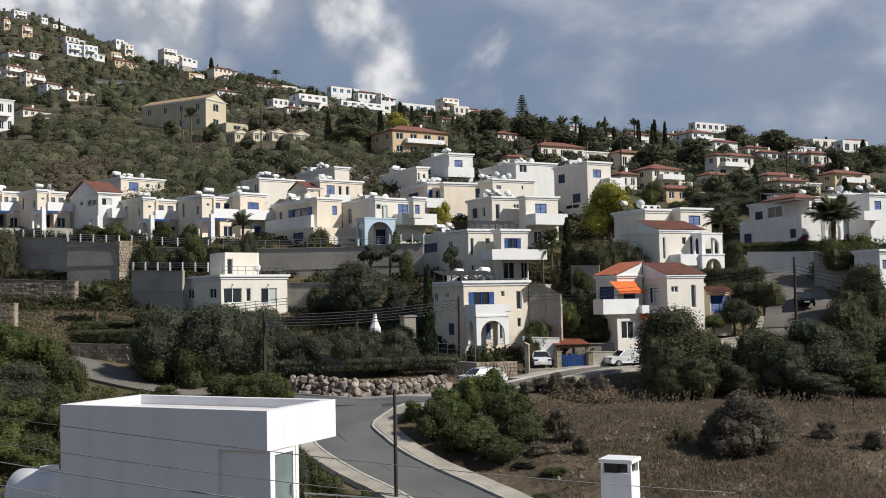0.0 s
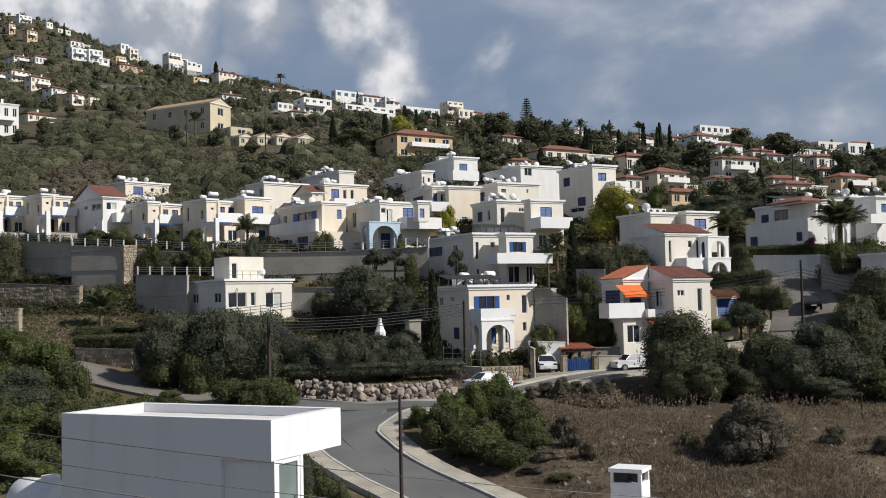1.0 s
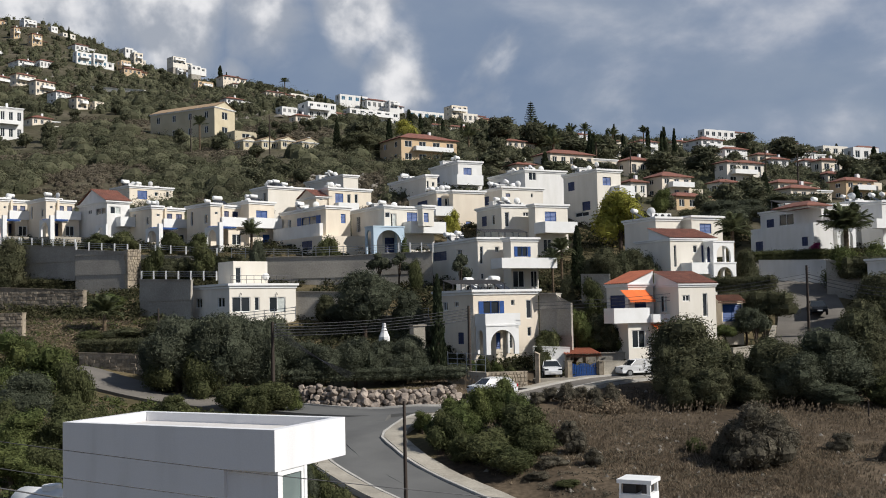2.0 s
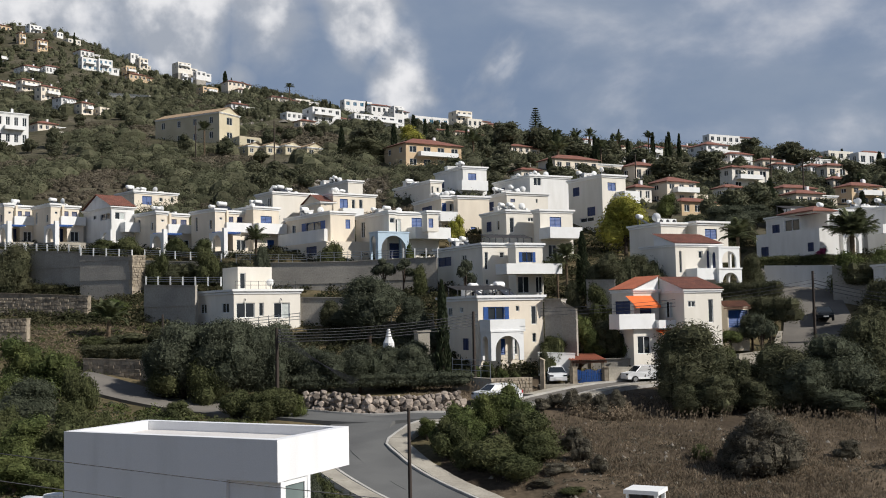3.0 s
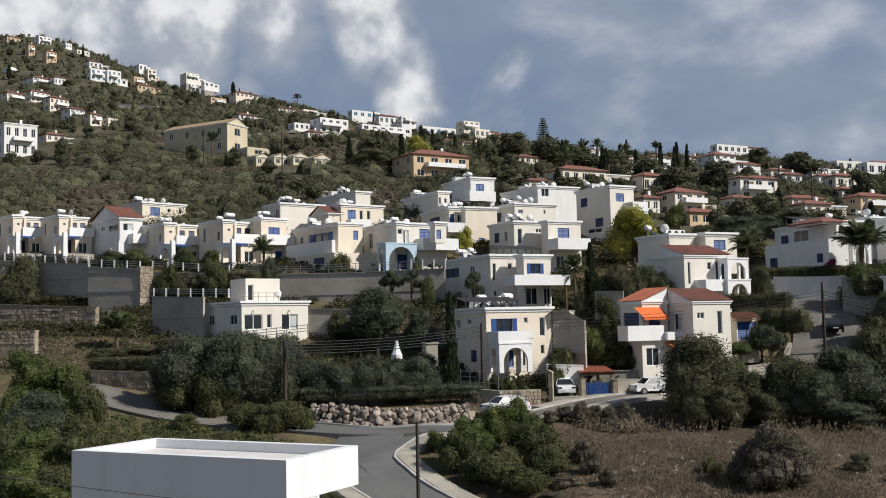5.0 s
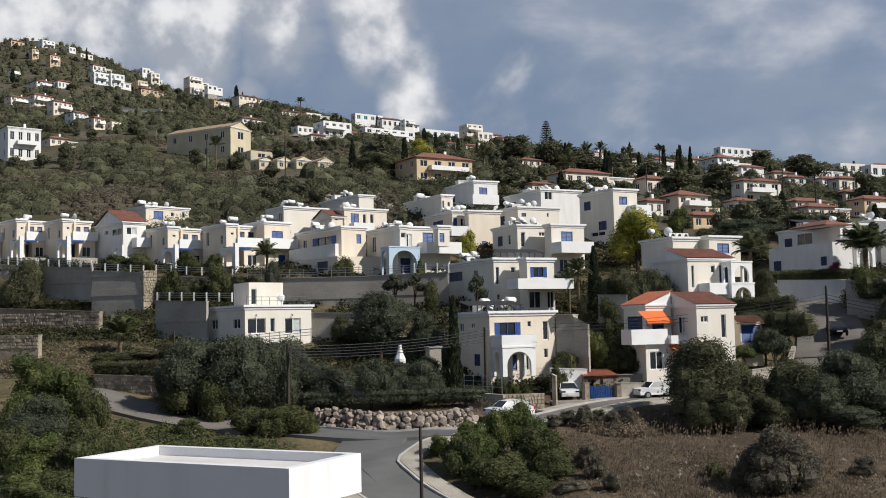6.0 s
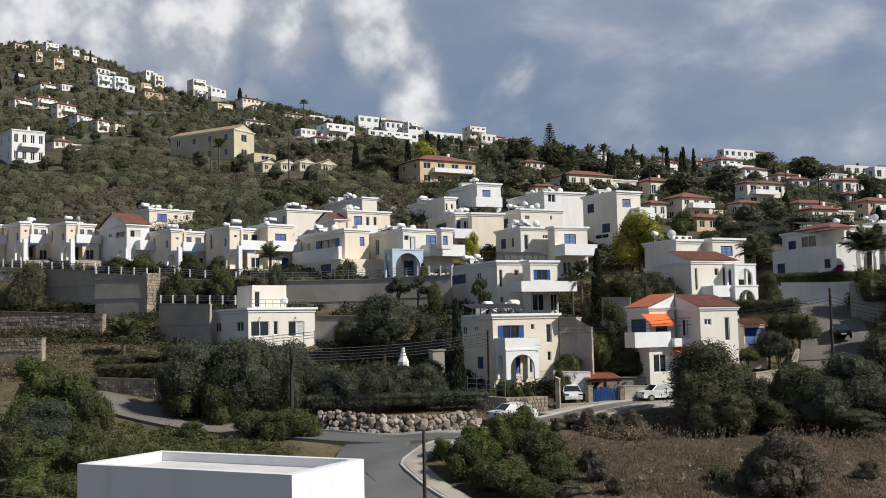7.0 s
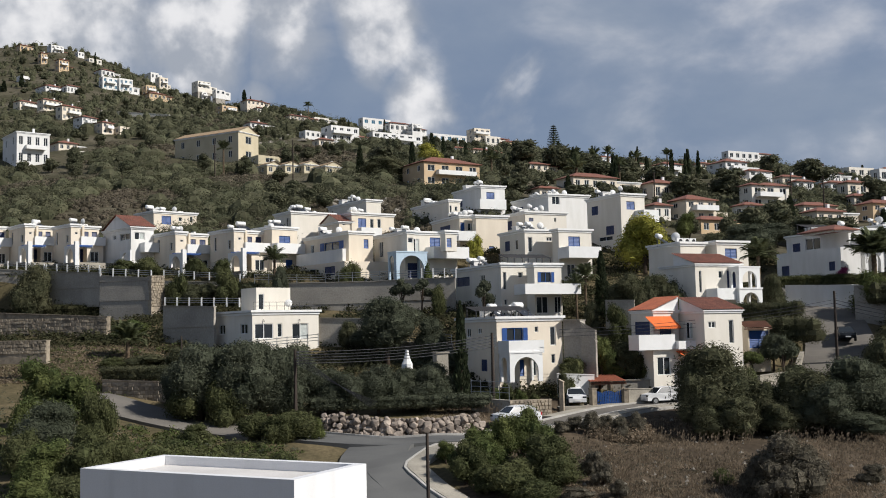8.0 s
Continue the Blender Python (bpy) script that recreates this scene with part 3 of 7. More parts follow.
def cornice(h, x0, x1, y0, y1, z1, top=0.34):
    """White stepped parapet band round a flat roof."""
    c, e, g = z1 - top - 0.08, z1 - top + 0.1, z1 + 0.04
    m = Mesh().ring(x0, x1, y0, y1, [(-0.16, c), (0.10, c), (0.10, e), (0.16, e + 0.03), (0.25, e + 0.06), (0.25, g), (-0.16, g)])
    part("cornice", m, white, h, "white stepped parapet band")


def tile_sheet(m, a, b, c, d, pitch=0.26):
    """Corrugated pantile sheet between eave a-b and ridge d-c."""
    a, b, c, d = map(Vector, (a, b, c, d))
    n = (b - a).cross(d - a).normalized()
    k = max(2, int((b - a).length / pitch)) * 4
    prev = None
    for s in range(k + 1):
        t = s / k
        lift = n * (0.075 * abs(math.sin(math.pi * t * k / 4)) + 0.03)
        p, q = a.lerp(b, t) + lift, d.lerp(c, t) + lift
        if prev:
            m.face(prev[0], p, q, prev[1])
        prev = (p, q)


def gable_roof(h, x0, x1, y0, y1, z, wallmat, across, rise=0.32, mat=None):
    """Pantiled gable. across: the ridge runs along y."""
    e = 0.28
    m, g = Mesh(), Mesh()
    if across:
        r = (x1 - x0) / 2 * rise * 1.4
        c = (x0 + x1) / 2
        tile_sheet(m, (x0 - e, y1 + e, z), (x0 - e, y0 - e, z), (c, y0 - e, z + r), (c, y1 + e, z + r))
        tile_sheet(m, (x1 + e, y0 - e, z), (x1 + e, y1 + e, z), (c, y1 + e, z + r), (c, y0 - e, z + r))
        ends = [[(x0, y, z), (x1, y, z), (c, y, z + r)] for y in (y0, y1)]
    else:
        r = (y1 - y0) / 2 * rise * 1.4
        c = (y0 + y1) / 2
        tile_sheet(m, (x0 - e, y0 - e, z), (x1 + e, y0 - e, z), (x1 + e, c, z + r), (x0 - e, c, z + r))
        tile_sheet(m, (x1 + e, y1 + e, z), (x0 - e, y1 + e, z), (x0 - e, c, z + r), (x1 + e, c, z + r))
        ends = [[(x, y0, z), (x, y1, z), (x, c, z + r)] for x in (x0, x1)]
    f = Mesh().ring(x0, x1, y0, y1, [(0.0, z - 0.32), (0.12, z - 0.32), (0.12, z - 0.16), (e, z - 0.14), (e, z - 0.005), (0.0, z - 0.005)])
    part("roof", m, mat or (sandy_tile if wallmat == sandy else terracotta), h, "pantile roof")
    for e3 in ends:
        g = Mesh()
        g.face(*e3)
        part("gable", g, wallmat, h)
    part("eave_board", f, white, h, "white eaves board")


def lean_roof(h, x0, x1, y0, y1, z, wallmat, sideways, rise=1.25):
    """Single-pitch pantile roof: rising to the right, or rising to the back over the first metres."""
    e = 0.22
    m = Mesh()
    if sideways:
        tile_sheet(m, (x0 - e, y1 + e, z), (x0 - e, y0 - e, z), (x1 + 0.05, y0 - e, z + rise), (x1 + 0.05, y1 + e, z + rise))
        tris = [[(x0, y, z), (x1, y, z), (x1, y, z + rise - 0.02)] for y in (y0 - 0.02, y1)]
        tris.append([(x1, y0, z), (x1, y1, z), (x1, y1, z + rise - 0.02), (x1, y0, z + rise - 0.02)])
    else:
        d = min(y1 - y0, 3.6)
        tile_sheet(m, (x0 - e, y0 - e, z), (x1 + e, y0 - e, z), (x1 + e, y0 + d, z + rise), (x0 - e, y0 + d, z + rise))
        tris = [[(x, y0, z), (x, y0 + d, z), (x, y0 + d, z + rise - 0.02)] for x in (x0, x1)]
        tris.append([(x0, y0 + d, z), (x1, y0 + d, z), (x1, y0 + d, z + rise), (x0, y0 + d, z + rise)])
    part("roof", m, terracotta_bright if sideways else terracotta, h, "terracotta pantile roof")
    for q in tris:
        g = Mesh()
        g.face(*q)
        part("gable", g, white, h)
    part("eave_board", Mesh().ring(x0, x1, y0, y1, [(0.0, z - 0.3), (0.1, z - 0.3), (0.1, z - 0.14), (0.2, z - 0.12), (0.2, z - 0.01), (0.0, z - 0.01)]), white, h, "white eaves moulding")


def hip_roof(h, x0, x1, y0, y1, z, rise=0.36):
    e = 0.45
    X0, X1, Y0, Y1 = x0 - e, x1 + e, y0 - e, y1 + e
    s = min(X1 - X0, Y1 - Y0) / 2
    r = s * rise
    if X1 - X0 > Y1 - Y0:
        A, B = (X0 + s, (Y0 + Y1) / 2, z + r), (X1 - s, (Y0 + Y1) / 2, z + r)
    else:
        A, B = ((X0 + X1) / 2, Y0 + s, z + r), ((X0 + X1) / 2, Y1 - s, z + r)
    m = Mesh()
    c = [(X0, Y0, z), (X1, Y0, z), (X1, Y1, z), (X0, Y1, z)]
    if X1 - X0 > Y1 - Y0:
        m.face(c[0], c[1], B, A), m.face(c[1], c[2], B), m.face(c[2], c[3], A, B), m.face(c[3], c[0], A)
    else:
        m.face(c[0], c[1], A), m.face(c[1], c[2], B, A), m.face(c[2], c[3], B), m.face(c[3], c[0], A, B)
    m.face(*[(p[0], p[1], z - 0.12) for p in reversed(c)])
    for k in range(4):
        p, q = c[k], c[(k + 1) % 4]
        m.face((p[0], p[1], z - 0.12), (q[0], q[1], z - 0.12), q, p)
    part("roof", m, terracotta, h, "terracotta tiled hip roof")


ROOF = random.Random(11)


def roof_hut(x, y, z, yaw, w):
    """Low white tank housing with a slab lid and a dark louvre."""
    t = thing("roof_hut", pose(x, y, z, 0, 0, yaw), "low white rendered tank housing on the flat roof", "roof hut", "roof huts")
    part("wall", Mesh().box(-w / 2, w / 2, -0.55, 0.55, 0.0, 1.0), chalk, t)
    part("lid", Mesh().box(-w / 2 - 0.08, w / 2 + 0.08, -0.63, 0.63, 1.003, 1.1), white, t)
    part("louvre", Mesh().box(-w * 0.2, w * 0.2, -0.57, -0.552, 0.35, 0.75), dark_metal, t, "dark louvred vent")
    part("pipe", Mesh().tube([(w / 2 + 0.1, -0.3, 0.0), (w / 2 + 0.1, -0.3, 1.5)], 0.03, 5), metal, t)


def rooftop(h, x0, x1, y0, y1, z, opts):
    """Tanks, heaters, dishes and air units that stand on this roof."""
    n = opts.count("H")
    M = h.matrix_world
    yaw = math.degrees(M.to_euler().z)
    w, d = x1 - x0, y1 - y0
    for k in range(n):
        kinds = ["heater", "hut" if k == 0 and w * d > 22 else "air", "air", "dish", "tank", "air", "heater"]
        for kind in kinds[: 7 if w > 4 else 5]:
            a, b = ROOF.uniform(0.2, 0.8), ROOF.uniform(0.3, 0.75)
            p = M @ Vector((x0 + a * w, y0 + b * d, z))
            if kind == "heater":
                tank_heater(*p, ROOF.uniform(50, 80), ROOF.uniform(0.85, 1.1))
            elif kind == "hut":
                roof_hut(*(M @ Vector((x0 + 0.35 * w, y0 + 0.7 * d, z))), yaw, ROOF.uniform(1.3, 1.9))
            elif kind == "tank":
                round_tank(*p, ROOF.uniform(0.3, 0.42))
            elif kind == "air":
                air_unit(*p, yaw + ROOF.choice((0, 0, 90)))
            elif ROOF.random() < 0.7:
                dish(*p, ROOF.uniform(-40, 40))


def balcony(h, x0, x1, y0, y1, z0, z1):
    """White balcony with a solid parapet: floor, front and two cheeks."""
    t = 0.14
    m = Mesh()
    m.box(x0, x1, y0, y1 + 0.02, z0, z0 + 0.2)
    m.box(x0, x1, y0, y0 + t, z0 + 0.2, z1)
    m.box(x0, x0 + t, y0 + t, y1 + 0.02, z0 + 0.2, z1)
    m.box(x1 - t, x1, y0 + t, y1 + 0.02, z0 + 0.2, z1)
    part("balcony", m, white, h, "white balcony with a solid parapet")


def arch_mesh(w, hgt, t, pier, spring=None, seg=14):
    """A wall w wide and hgt high, t thick, with one round arch."""
    m = Mesh()
    a0, a1 = pier, w - pier
    r = (a1 - a0) / 2
    c = (a0 + a1) / 2
    s = spring if spring is not None else max(0.2, hgt - r - 0.35)
    ry = min(r, hgt - s - 0.12)
    arc = [(a0, 0), (a0, s)] + [(c - r * math.cos(math.pi * k / seg), s + ry * math.sin(math.pi * k / seg)) for k in range(1, seg)] + [(a1, s), (a1, 0)]
    for y, flip in ((0, False), (t, True)):
        def q(*p):
            pts = [(a, y, z) for a, z in p]
            m.face(*(reversed(pts) if flip else pts))
        q((0, 0), (a0, 0), (a0, hgt), (0, hgt))
        q((a1, 0), (w, 0), (w, hgt), (a1, hgt))
        up = arc[1:-1]
        for k in range(len(up) - 1):
            q(up[k], up[k + 1], (up[k + 1][0], hgt), (up[k][0], hgt))
    for k in range(len(arc) - 1):
        (p, q1), (r1, s1) = arc[k], arc[k + 1]
        m.face((p, 0, q1), (p, t, q1), (r1, t, s1), (r1, 0, s1))
    m.face((0, 0, hgt), (w, 0, hgt), (w, t, hgt), (0, t, hgt))
    m.face((0, 0, 0), (0, 0, hgt), (0, t, hgt), (0, t, 0))
    m.face((w, 0, 0), (w, t, 0), (w, t, hgt), (w, 0, hgt))
    return m


def porch(h, x0, x1, y0, y1, z0, z1, mat=None):
    """White arched porch: front arch, two side arches and a flat roof."""
    w, d, H = x1 - x0, y1 - y0, z1 - z0
    mat = mat or white
    def shifted(m, f):
        m.v = [f(*p) for p in m.v]
        return m
    pier = min(0.45, w * 0.16)
    part("porch_arch", shifted(arch_mesh(w, H, 0.22, pier), lambda x, y, z: (x0 + x, y0 + y, z0 + z)), mat, h, "round arch of the porch")
    if d > 0.9:
        part("porch_arch", shifted(arch_mesh(d - 0.25, H, 0.22, min(0.35, d * 0.2)), lambda x, y, z: (x0 + 0.22 - y, y0 + 0.23 + x, z0 + z)), mat, h, "round arch of the porch")
        part("porch_arch", shifted(arch_mesh(d - 0.25, H, 0.22, min(0.35, d * 0.2)), lambda x, y, z: (x1 - y, y0 + 0.23 + x, z0 + z)), mat, h, "round arch of the porch")
    part("porch_roof", Mesh().box(x0 - 0.06, x1 + 0.06, y0 - 0.06, y1, z1 + 0.004, z1 + 0.16), mat, h)


def awning(h, x0, x1, y0, y1, z0, z1):
    """Orange cloth awning sloping out from the wall, with a valance."""
    m = Mesh()
    m.face((x0, y1, z1), (x0, y0, z0 + 0.22), (x1, y0, z0 + 0.22), (x1, y1, z1))
    m.face((x1, y1, z1 - 0.03), (x1, y0, z0 + 0.19), (x0, y0, z0 + 0.19), (x0, y1, z1 - 0.03))
    n = 10
    for k in range(n):
        a, b = x0 + (x1 - x0) * k / n, x0 + (x1 - x0) * (k + 1) / n
        m.face((a, y0, z0 + 0.22), (a, y0, z0 + 0.03), ((a + b) / 2, y0, z0), (b, y0, z0 + 0.03), (b, y0, z0 + 0.22))
    part("awning", m, orange_cloth, h, "bright orange cloth awning")


def rack(h, x0, x1, y0, y1, z0, z1):
    """Open dark pergola frame with thin slats, standing on a flat roof."""
    M = h.matrix_world @ pose(x0, y1, z0)
    t = thing("roof_pergola", M, "open dark timber pergola frame standing on the flat roof", "pergola", "roof pergolas")
    w, hh, d = x1 - x0, z1 - z0, 1.9
    n = max(2, int(w / 1.5))
    for k in range(n + 1):
        x = w * k / n
        part("post", Mesh().box(x - 0.04, x + 0.04, 0.0, 0.08, -0.05, hh * 0.55), dark_metal, t)
        part("post", Mesh().box(x - 0.04, x + 0.04, d - 0.08, d, -0.05, hh), dark_metal, t)
        part("rafter", Mesh().tube([(x, 0.0, hh * 0.55), (x, d, hh)], 0.045, 5), dark_metal, t)
    for k in range(9):
        q = k / 8
        part("slat", Mesh().tube([(-0.15, d * q, hh * (0.55 + 0.45 * q) + 0.07), (w + 0.15, d * q, hh * (0.55 + 0.45 * q) + 0.07)], 0.035, 4), dark_metal, t)


def tiled_edge(h, x0, x1, y0, y1, z0, z1):
    """Short brown pantile canopy along a wall top."""
    m = Mesh()
    tile_sheet(m, (x0 - 0.3, y0, z0), (x1 + 0.3, y0, z0), (x1 + 0.3, y1 + 0.15, z1), (x0 - 0.3, y1 + 0.15, z1))
    part("canopy", m, brown_tile, h, "brown pantile edge")
    part("canopy_board", Mesh().box(x0 - 0.3, x1 + 0.3, y0 + 0.03, y0 + 0.13, z0 - 0.14, z0 - 0.02), wood_gate, h, "brown timber board")


def row_house(x, y, z, yaw, W, D, H):
    """One house of the stepped row: bay, recessed front with dark blue windows, white balcony, arched side porch and blue pergola."""
    h = house(x, y, z, yaw, "cream two-storey row house with white balcony and arched side porch")
    b, mid = W * 0.27, H * 0.47
    block(h, 0.0, b, 0.0, D, 0.0, H, cream, "", [("S", D - 1.5, mid + 0.35, D - 0.8, H - 1.4, "dark"), ("S", 1.0, mid + 0.3, 1.6, H - 0.75, "dark"), ("F", b * 0.45, H * 0.74, b * 0.75, H * 0.8, "dark")])
    block(h, b + 0.02, W, 1.5, D, 0.0, H - 0.02, cream, "H", [("F", 0.25, mid + 0.25, 0.75, H - 0.75, "dark"), ("F", W * 0.24, mid + 0.3, W * 0.40, H - 0.8, "navy"), ("F", W * 0.50, mid + 0.3, W * 0.66, H - 0.8, "navy"), ("F", 0.3, 0.1, 1.3, 2.1, "navy")])
    block(h, W * 0.5, W, 0.15, 1.48, 0.0, mid, cream, "n", [("F", W * 0.1, 0.3, W * 0.36, 1.7, "dark")])
    block(h, b + 0.02 + W * 0.18, b + 0.32 + W * 0.18, 1.2, 1.48, mid, H - 0.05, cream, "n", [])
    balcony(h, b + 0.05, W + 0.12, -0.35, 1.5, mid, H * 0.69)
    m = arch_mesh(3.3, H * 0.42, 0.24, 0.5)
    m.v = [(-0.9 + q, -3.3 + p, r) for p, q, r in m.v]
    part("porch_arch", m, white, h, "white round arch")
    part("pier", Mesh().box(-1.0, -0.45, -3.75, -3.302, -1.5, H * 0.5), white, h)
    for k in range(6):
        yy = -1.9 + 0.3 * k
        part("pergola_slat", Mesh().box(-0.66, W * 0.48, yy, yy + 0.12, H * 0.415, H * 0.415 + 0.16), blue, h, "blue pergola slat")
    part("beam", Mesh().box(W * 0.46, W * 0.48, -2.0, 0.14, H * 0.39, H * 0.413), white, h)
    part("garden_step", Mesh().box(-0.9, W, -3.3, -0.002, -1.8, -0.06), paving, h)
    return h


row_house(-68.10, 147.0, 23.19, 44, 3.83, 6.0, 5.63)
row_house(-61.64, 146.0, 23.20, 44, 4.46, 6.0, 5.44)
row_house(-54.70, 144.5, 22.94, 44, 4.71, 6.0, 5.38)

h = house(-45.95, 143.00, 21.59, 44, "white two-storey house with a red pantile gable roof")
block(h, 0.00, 3.30, 0.00, 8.49, 0.00, 6.02, chalk, 'g', [('F', 0.49, 4.28, 1.97, 5.27, 'curtain'), ('S', 5.20, 4.26, 8.14, 5.18, 'dark'), ('S', 2.94, 4.57, 3.98, 5.18, 'dark')])
balcony(h, 1.26, 3.41, -1.40, 0.00, 2.53, 3.83)
m = arch_mesh(3.0, 2.9, 0.24, 0.5)
m.v = [(-1.6 + q, -3.0 + p, r - 0.3) for p, q, r in m.v]
part("porch_arch", m, white, h, "white round arch")

h = house(-50.42, 168.00, 27.56, 44, "cream house with flat roof and bright blue shutters")
block(h, 0.00, 7.61, 0.00, 6.21, 0.00, 5.12, cream, 'HH', [('F', 1.36, 3.03, 3.04, 4.39, 'blue'), ('F', 4.34, 3.64, 4.95, 4.31, 'dark'), ('F', 6.37, 3.56, 6.88, 4.51, 'dark')])

row_house(-39.37, 141.0, 21.22, 44, 5.71, 6.0, 5.38)
h = row_house(-31.15, 139.0, 20.91, 44, 5.52, 6.0, 5.67)
block(h, 5.47, 9.54, -0.6, 4.6, 0.0, 6.19, cream, 'H', [('F', 1.15, 3.90, 2.94, 4.96, 'blue'), ('F', 2.18, 0.3, 3.27, 1.75, 'blue')])
balcony(h, 5.47, 9.94, -1.9, -0.6, 2.50, 3.87)

h = house(-26.87, 158.00, 25.32, 38, "white house with flat roof and solar heaters")
block(h, 0.00, 7.46, 0.00, 5.21, 0.00, 5.55, ivory, 'HH', [('S', 0.54, 3.86, 1.80, 4.54, 'dark'), ('S', 3.59, 3.36, 4.67, 4.70, 'dark')])

h = house(-17.07, 172.00, 27.98, 38, "tall cream house with flat roof above its neighbours")
block(h, 0.00, 2.82, 0.00, 12.00, 0.00, 6.13, ivory, 'HH', [])

h = house(-17.66, 156.00, 25.77, 36, "cream house with blue window frames and flat roof")
block(h, 0.00, 7.28, 0.00, 5.50, 0.00, 4.47, cream, 'H', [('F', 1.10, 2.19, 2.46, 3.66, 'blue'), ('F', 3.11, 2.26, 3.72, 3.63, 'curtain'), ('F', 4.37, 2.31, 4.98, 3.68, 'curtain')])
block(h, -1.98, 0.28, 0.20, 5.77, -0.04, 3.09, cream, 'g', [('F', 0.55, 2.57, 1.03, 3.17, 'dark')])
balcony(h, 0.95, 4.43, -1.20, 0.00, 0.92, 2.20)

h = house(-15.79, 136.00, 19.77, 38, "cream and grey two-storey house with broad white balcony")
block(h, 0.00, 3.66, 0.00, 11.61, 0.00, 5.82, cream, 'H', [('S', 5.44, 3.59, 9.26, 4.74, 'blued'), ('S', 1.76, 3.59, 2.65, 4.74, 'dark'), ('F', 2.24, 3.65, 2.95, 4.84, 'blue')])
block(h, -2.27, 4.60, -2.67, 9.33, -0.31, 1.78, cream, 'n', [('S', 1.17, 0.28, 4.70, 1.54, 'dark'), ('S', 7.04, 0.49, 9.65, 1.61, 'navy')])

h = house(-16.39, 134.20, 21.39, 38, "grey-shaded house with white corner balcony")
block(h, 0.00, 0.49, 0.00, 12.00, 0.00, 1.84, chalk, 'n', [])

h = house(-8.54, 134.00, 19.22, 33, "cream two-storey house with arched porch and blue shutters")
block(h, 0.00, 7.67, 0.00, 8.18, 0.00, 6.01, ivory, 'H', [('S', 1.36, 3.11, 2.42, 5.16, 'dark'), ('S', 1.67, 1.06, 2.42, 2.19, 'dark'), ('F', 1.08, 3.41, 2.10, 5.07, 'curtain'), ('F', 3.64, 3.75, 5.18, 5.29, 'blue'), ('F', 6.17, 4.16, 6.88, 5.34, 'blue'), ('F', -0.93, 0.13, -0.09, 2.11, 'navy'), ('F', 0.35, 0.14, 1.86, 2.00, 'navy')])
block(h, -0.35, 0.61, -1.20, -0.00, 3.36, 5.96, ivory, '', [('F', 0.05, 1.05, 0.87, 1.71, 'dark')])
block(h, 3.64, 5.29, -3.79, -2.59, 3.25, 5.84, ivory, '', [('F', 0.19, 0.49, 0.88, 1.63, 'blue')])
balcony(h, 3.00, 8.23, -2.00, 0.00, 2.52, 3.98)
porch(h, -2.47, 1.91, -2.20, 0.00, -0.27, 3.12, pale_blue)

h = house(-3.46, 158.00, 26.42, 30, "large pale house with blank side wall and flat roof")
block(h, 0.00, 1.92, 0.00, 12.00, 0.00, 5.61, ivory, 'HH', [('F', 0.13, 3.35, 0.45, 4.71, 'dark'), ('F', 1.00, 3.88, 1.41, 4.57, 'dark')])

h = house(1.42, 166.00, 28.76, 28, "white top-floor house with blue shuttered window")
block(h, 0.00, 4.24, 0.00, 9.46, 0.00, 6.34, chalk, 'H', [('S', 1.16, 3.70, 3.09, 4.93, 'navy'), ('F', 0.93, 4.08, 2.38, 5.29, 'blue')])
balcony(h, -0.96, 3.67, -1.40, 0.00, 2.45, 4.01)

h = house(-1.79, 146.00, 23.02, 25, "cream house with stepped front and blue door")
block(h, 0.00, 7.23, 0.00, 9.72, 0.00, 5.32, cream, 'HH', [('S', 2.98, 3.39, 6.55, 4.32, 'navy'), ('F', 0.11, 3.16, 0.74, 4.33, 'blue'), ('F', 1.21, 3.18, 2.09, 4.28, 'curtain'), ('F', 5.62, 3.96, 5.89, 4.44, 'dark'), ('F', 6.57, 3.58, 6.86, 4.77, 'dark')])
block(h, 1.51, 6.29, -2.03, -0.73, -0.14, 5.14, cream, '', [('F', 1.89, 0.17, 2.60, 1.09, 'blue')])
balcony(h, -1.07, 4.18, -2.00, 0.00, 1.66, 2.96)

h = house(11.36, 160.00, 25.39, 28, "bright white two-storey house with large blank wall")
block(h, 0.00, 7.28, 0.00, 10.71, 0.00, 7.36, chalk, 'HH', [('S', 1.67, 5.07, 3.35, 6.26, 'navy'), ('F', 0.64, 5.77, 1.98, 7.09, 'dark')])

h = house(7.34, 150.00, 23.87, 28, "white stepped house with flat roofs and tanks")
block(h, 0.00, 6.83, 0.00, 6.71, 0.00, 5.23, ivory, 'HH', [('S', 1.60, 3.01, 3.04, 4.27, 'navy'), ('F', 4.78, 3.84, 5.09, 4.41, 'dark'), ('F', 7.51, 3.18, 8.50, 3.94, 'blue'), ('F', 0.60, 3.81, 1.35, 4.31, 'navy')])

h = house(6.51, 136.00, 18.53, 27, "cream two-storey house with projecting wing and blue shutters")
block(h, 0.00, 5.17, 0.00, 6.59, 0.00, 6.72, ivory, 'HH', [('S', 1.35, 4.28, 2.70, 5.57, 'navy'), ('S', 4.04, 4.28, 4.79, 5.57, 'dark'), ('F', 0.48, 3.86, 1.12, 5.74, 'dark'), ('F', 3.18, 5.26, 4.04, 5.79, 'dark')])
block(h, 3.08, 7.93, -3.14, -1.54, -0.16, 6.55, ivory, '', [('F', 1.41, 4.46, 3.13, 5.78, 'blue'), ('F', 1.11, 0.70, 2.33, 2.27, 'dark')])
balcony(h, 2.89, 7.64, -5.74, -3.14, 2.75, 4.14)

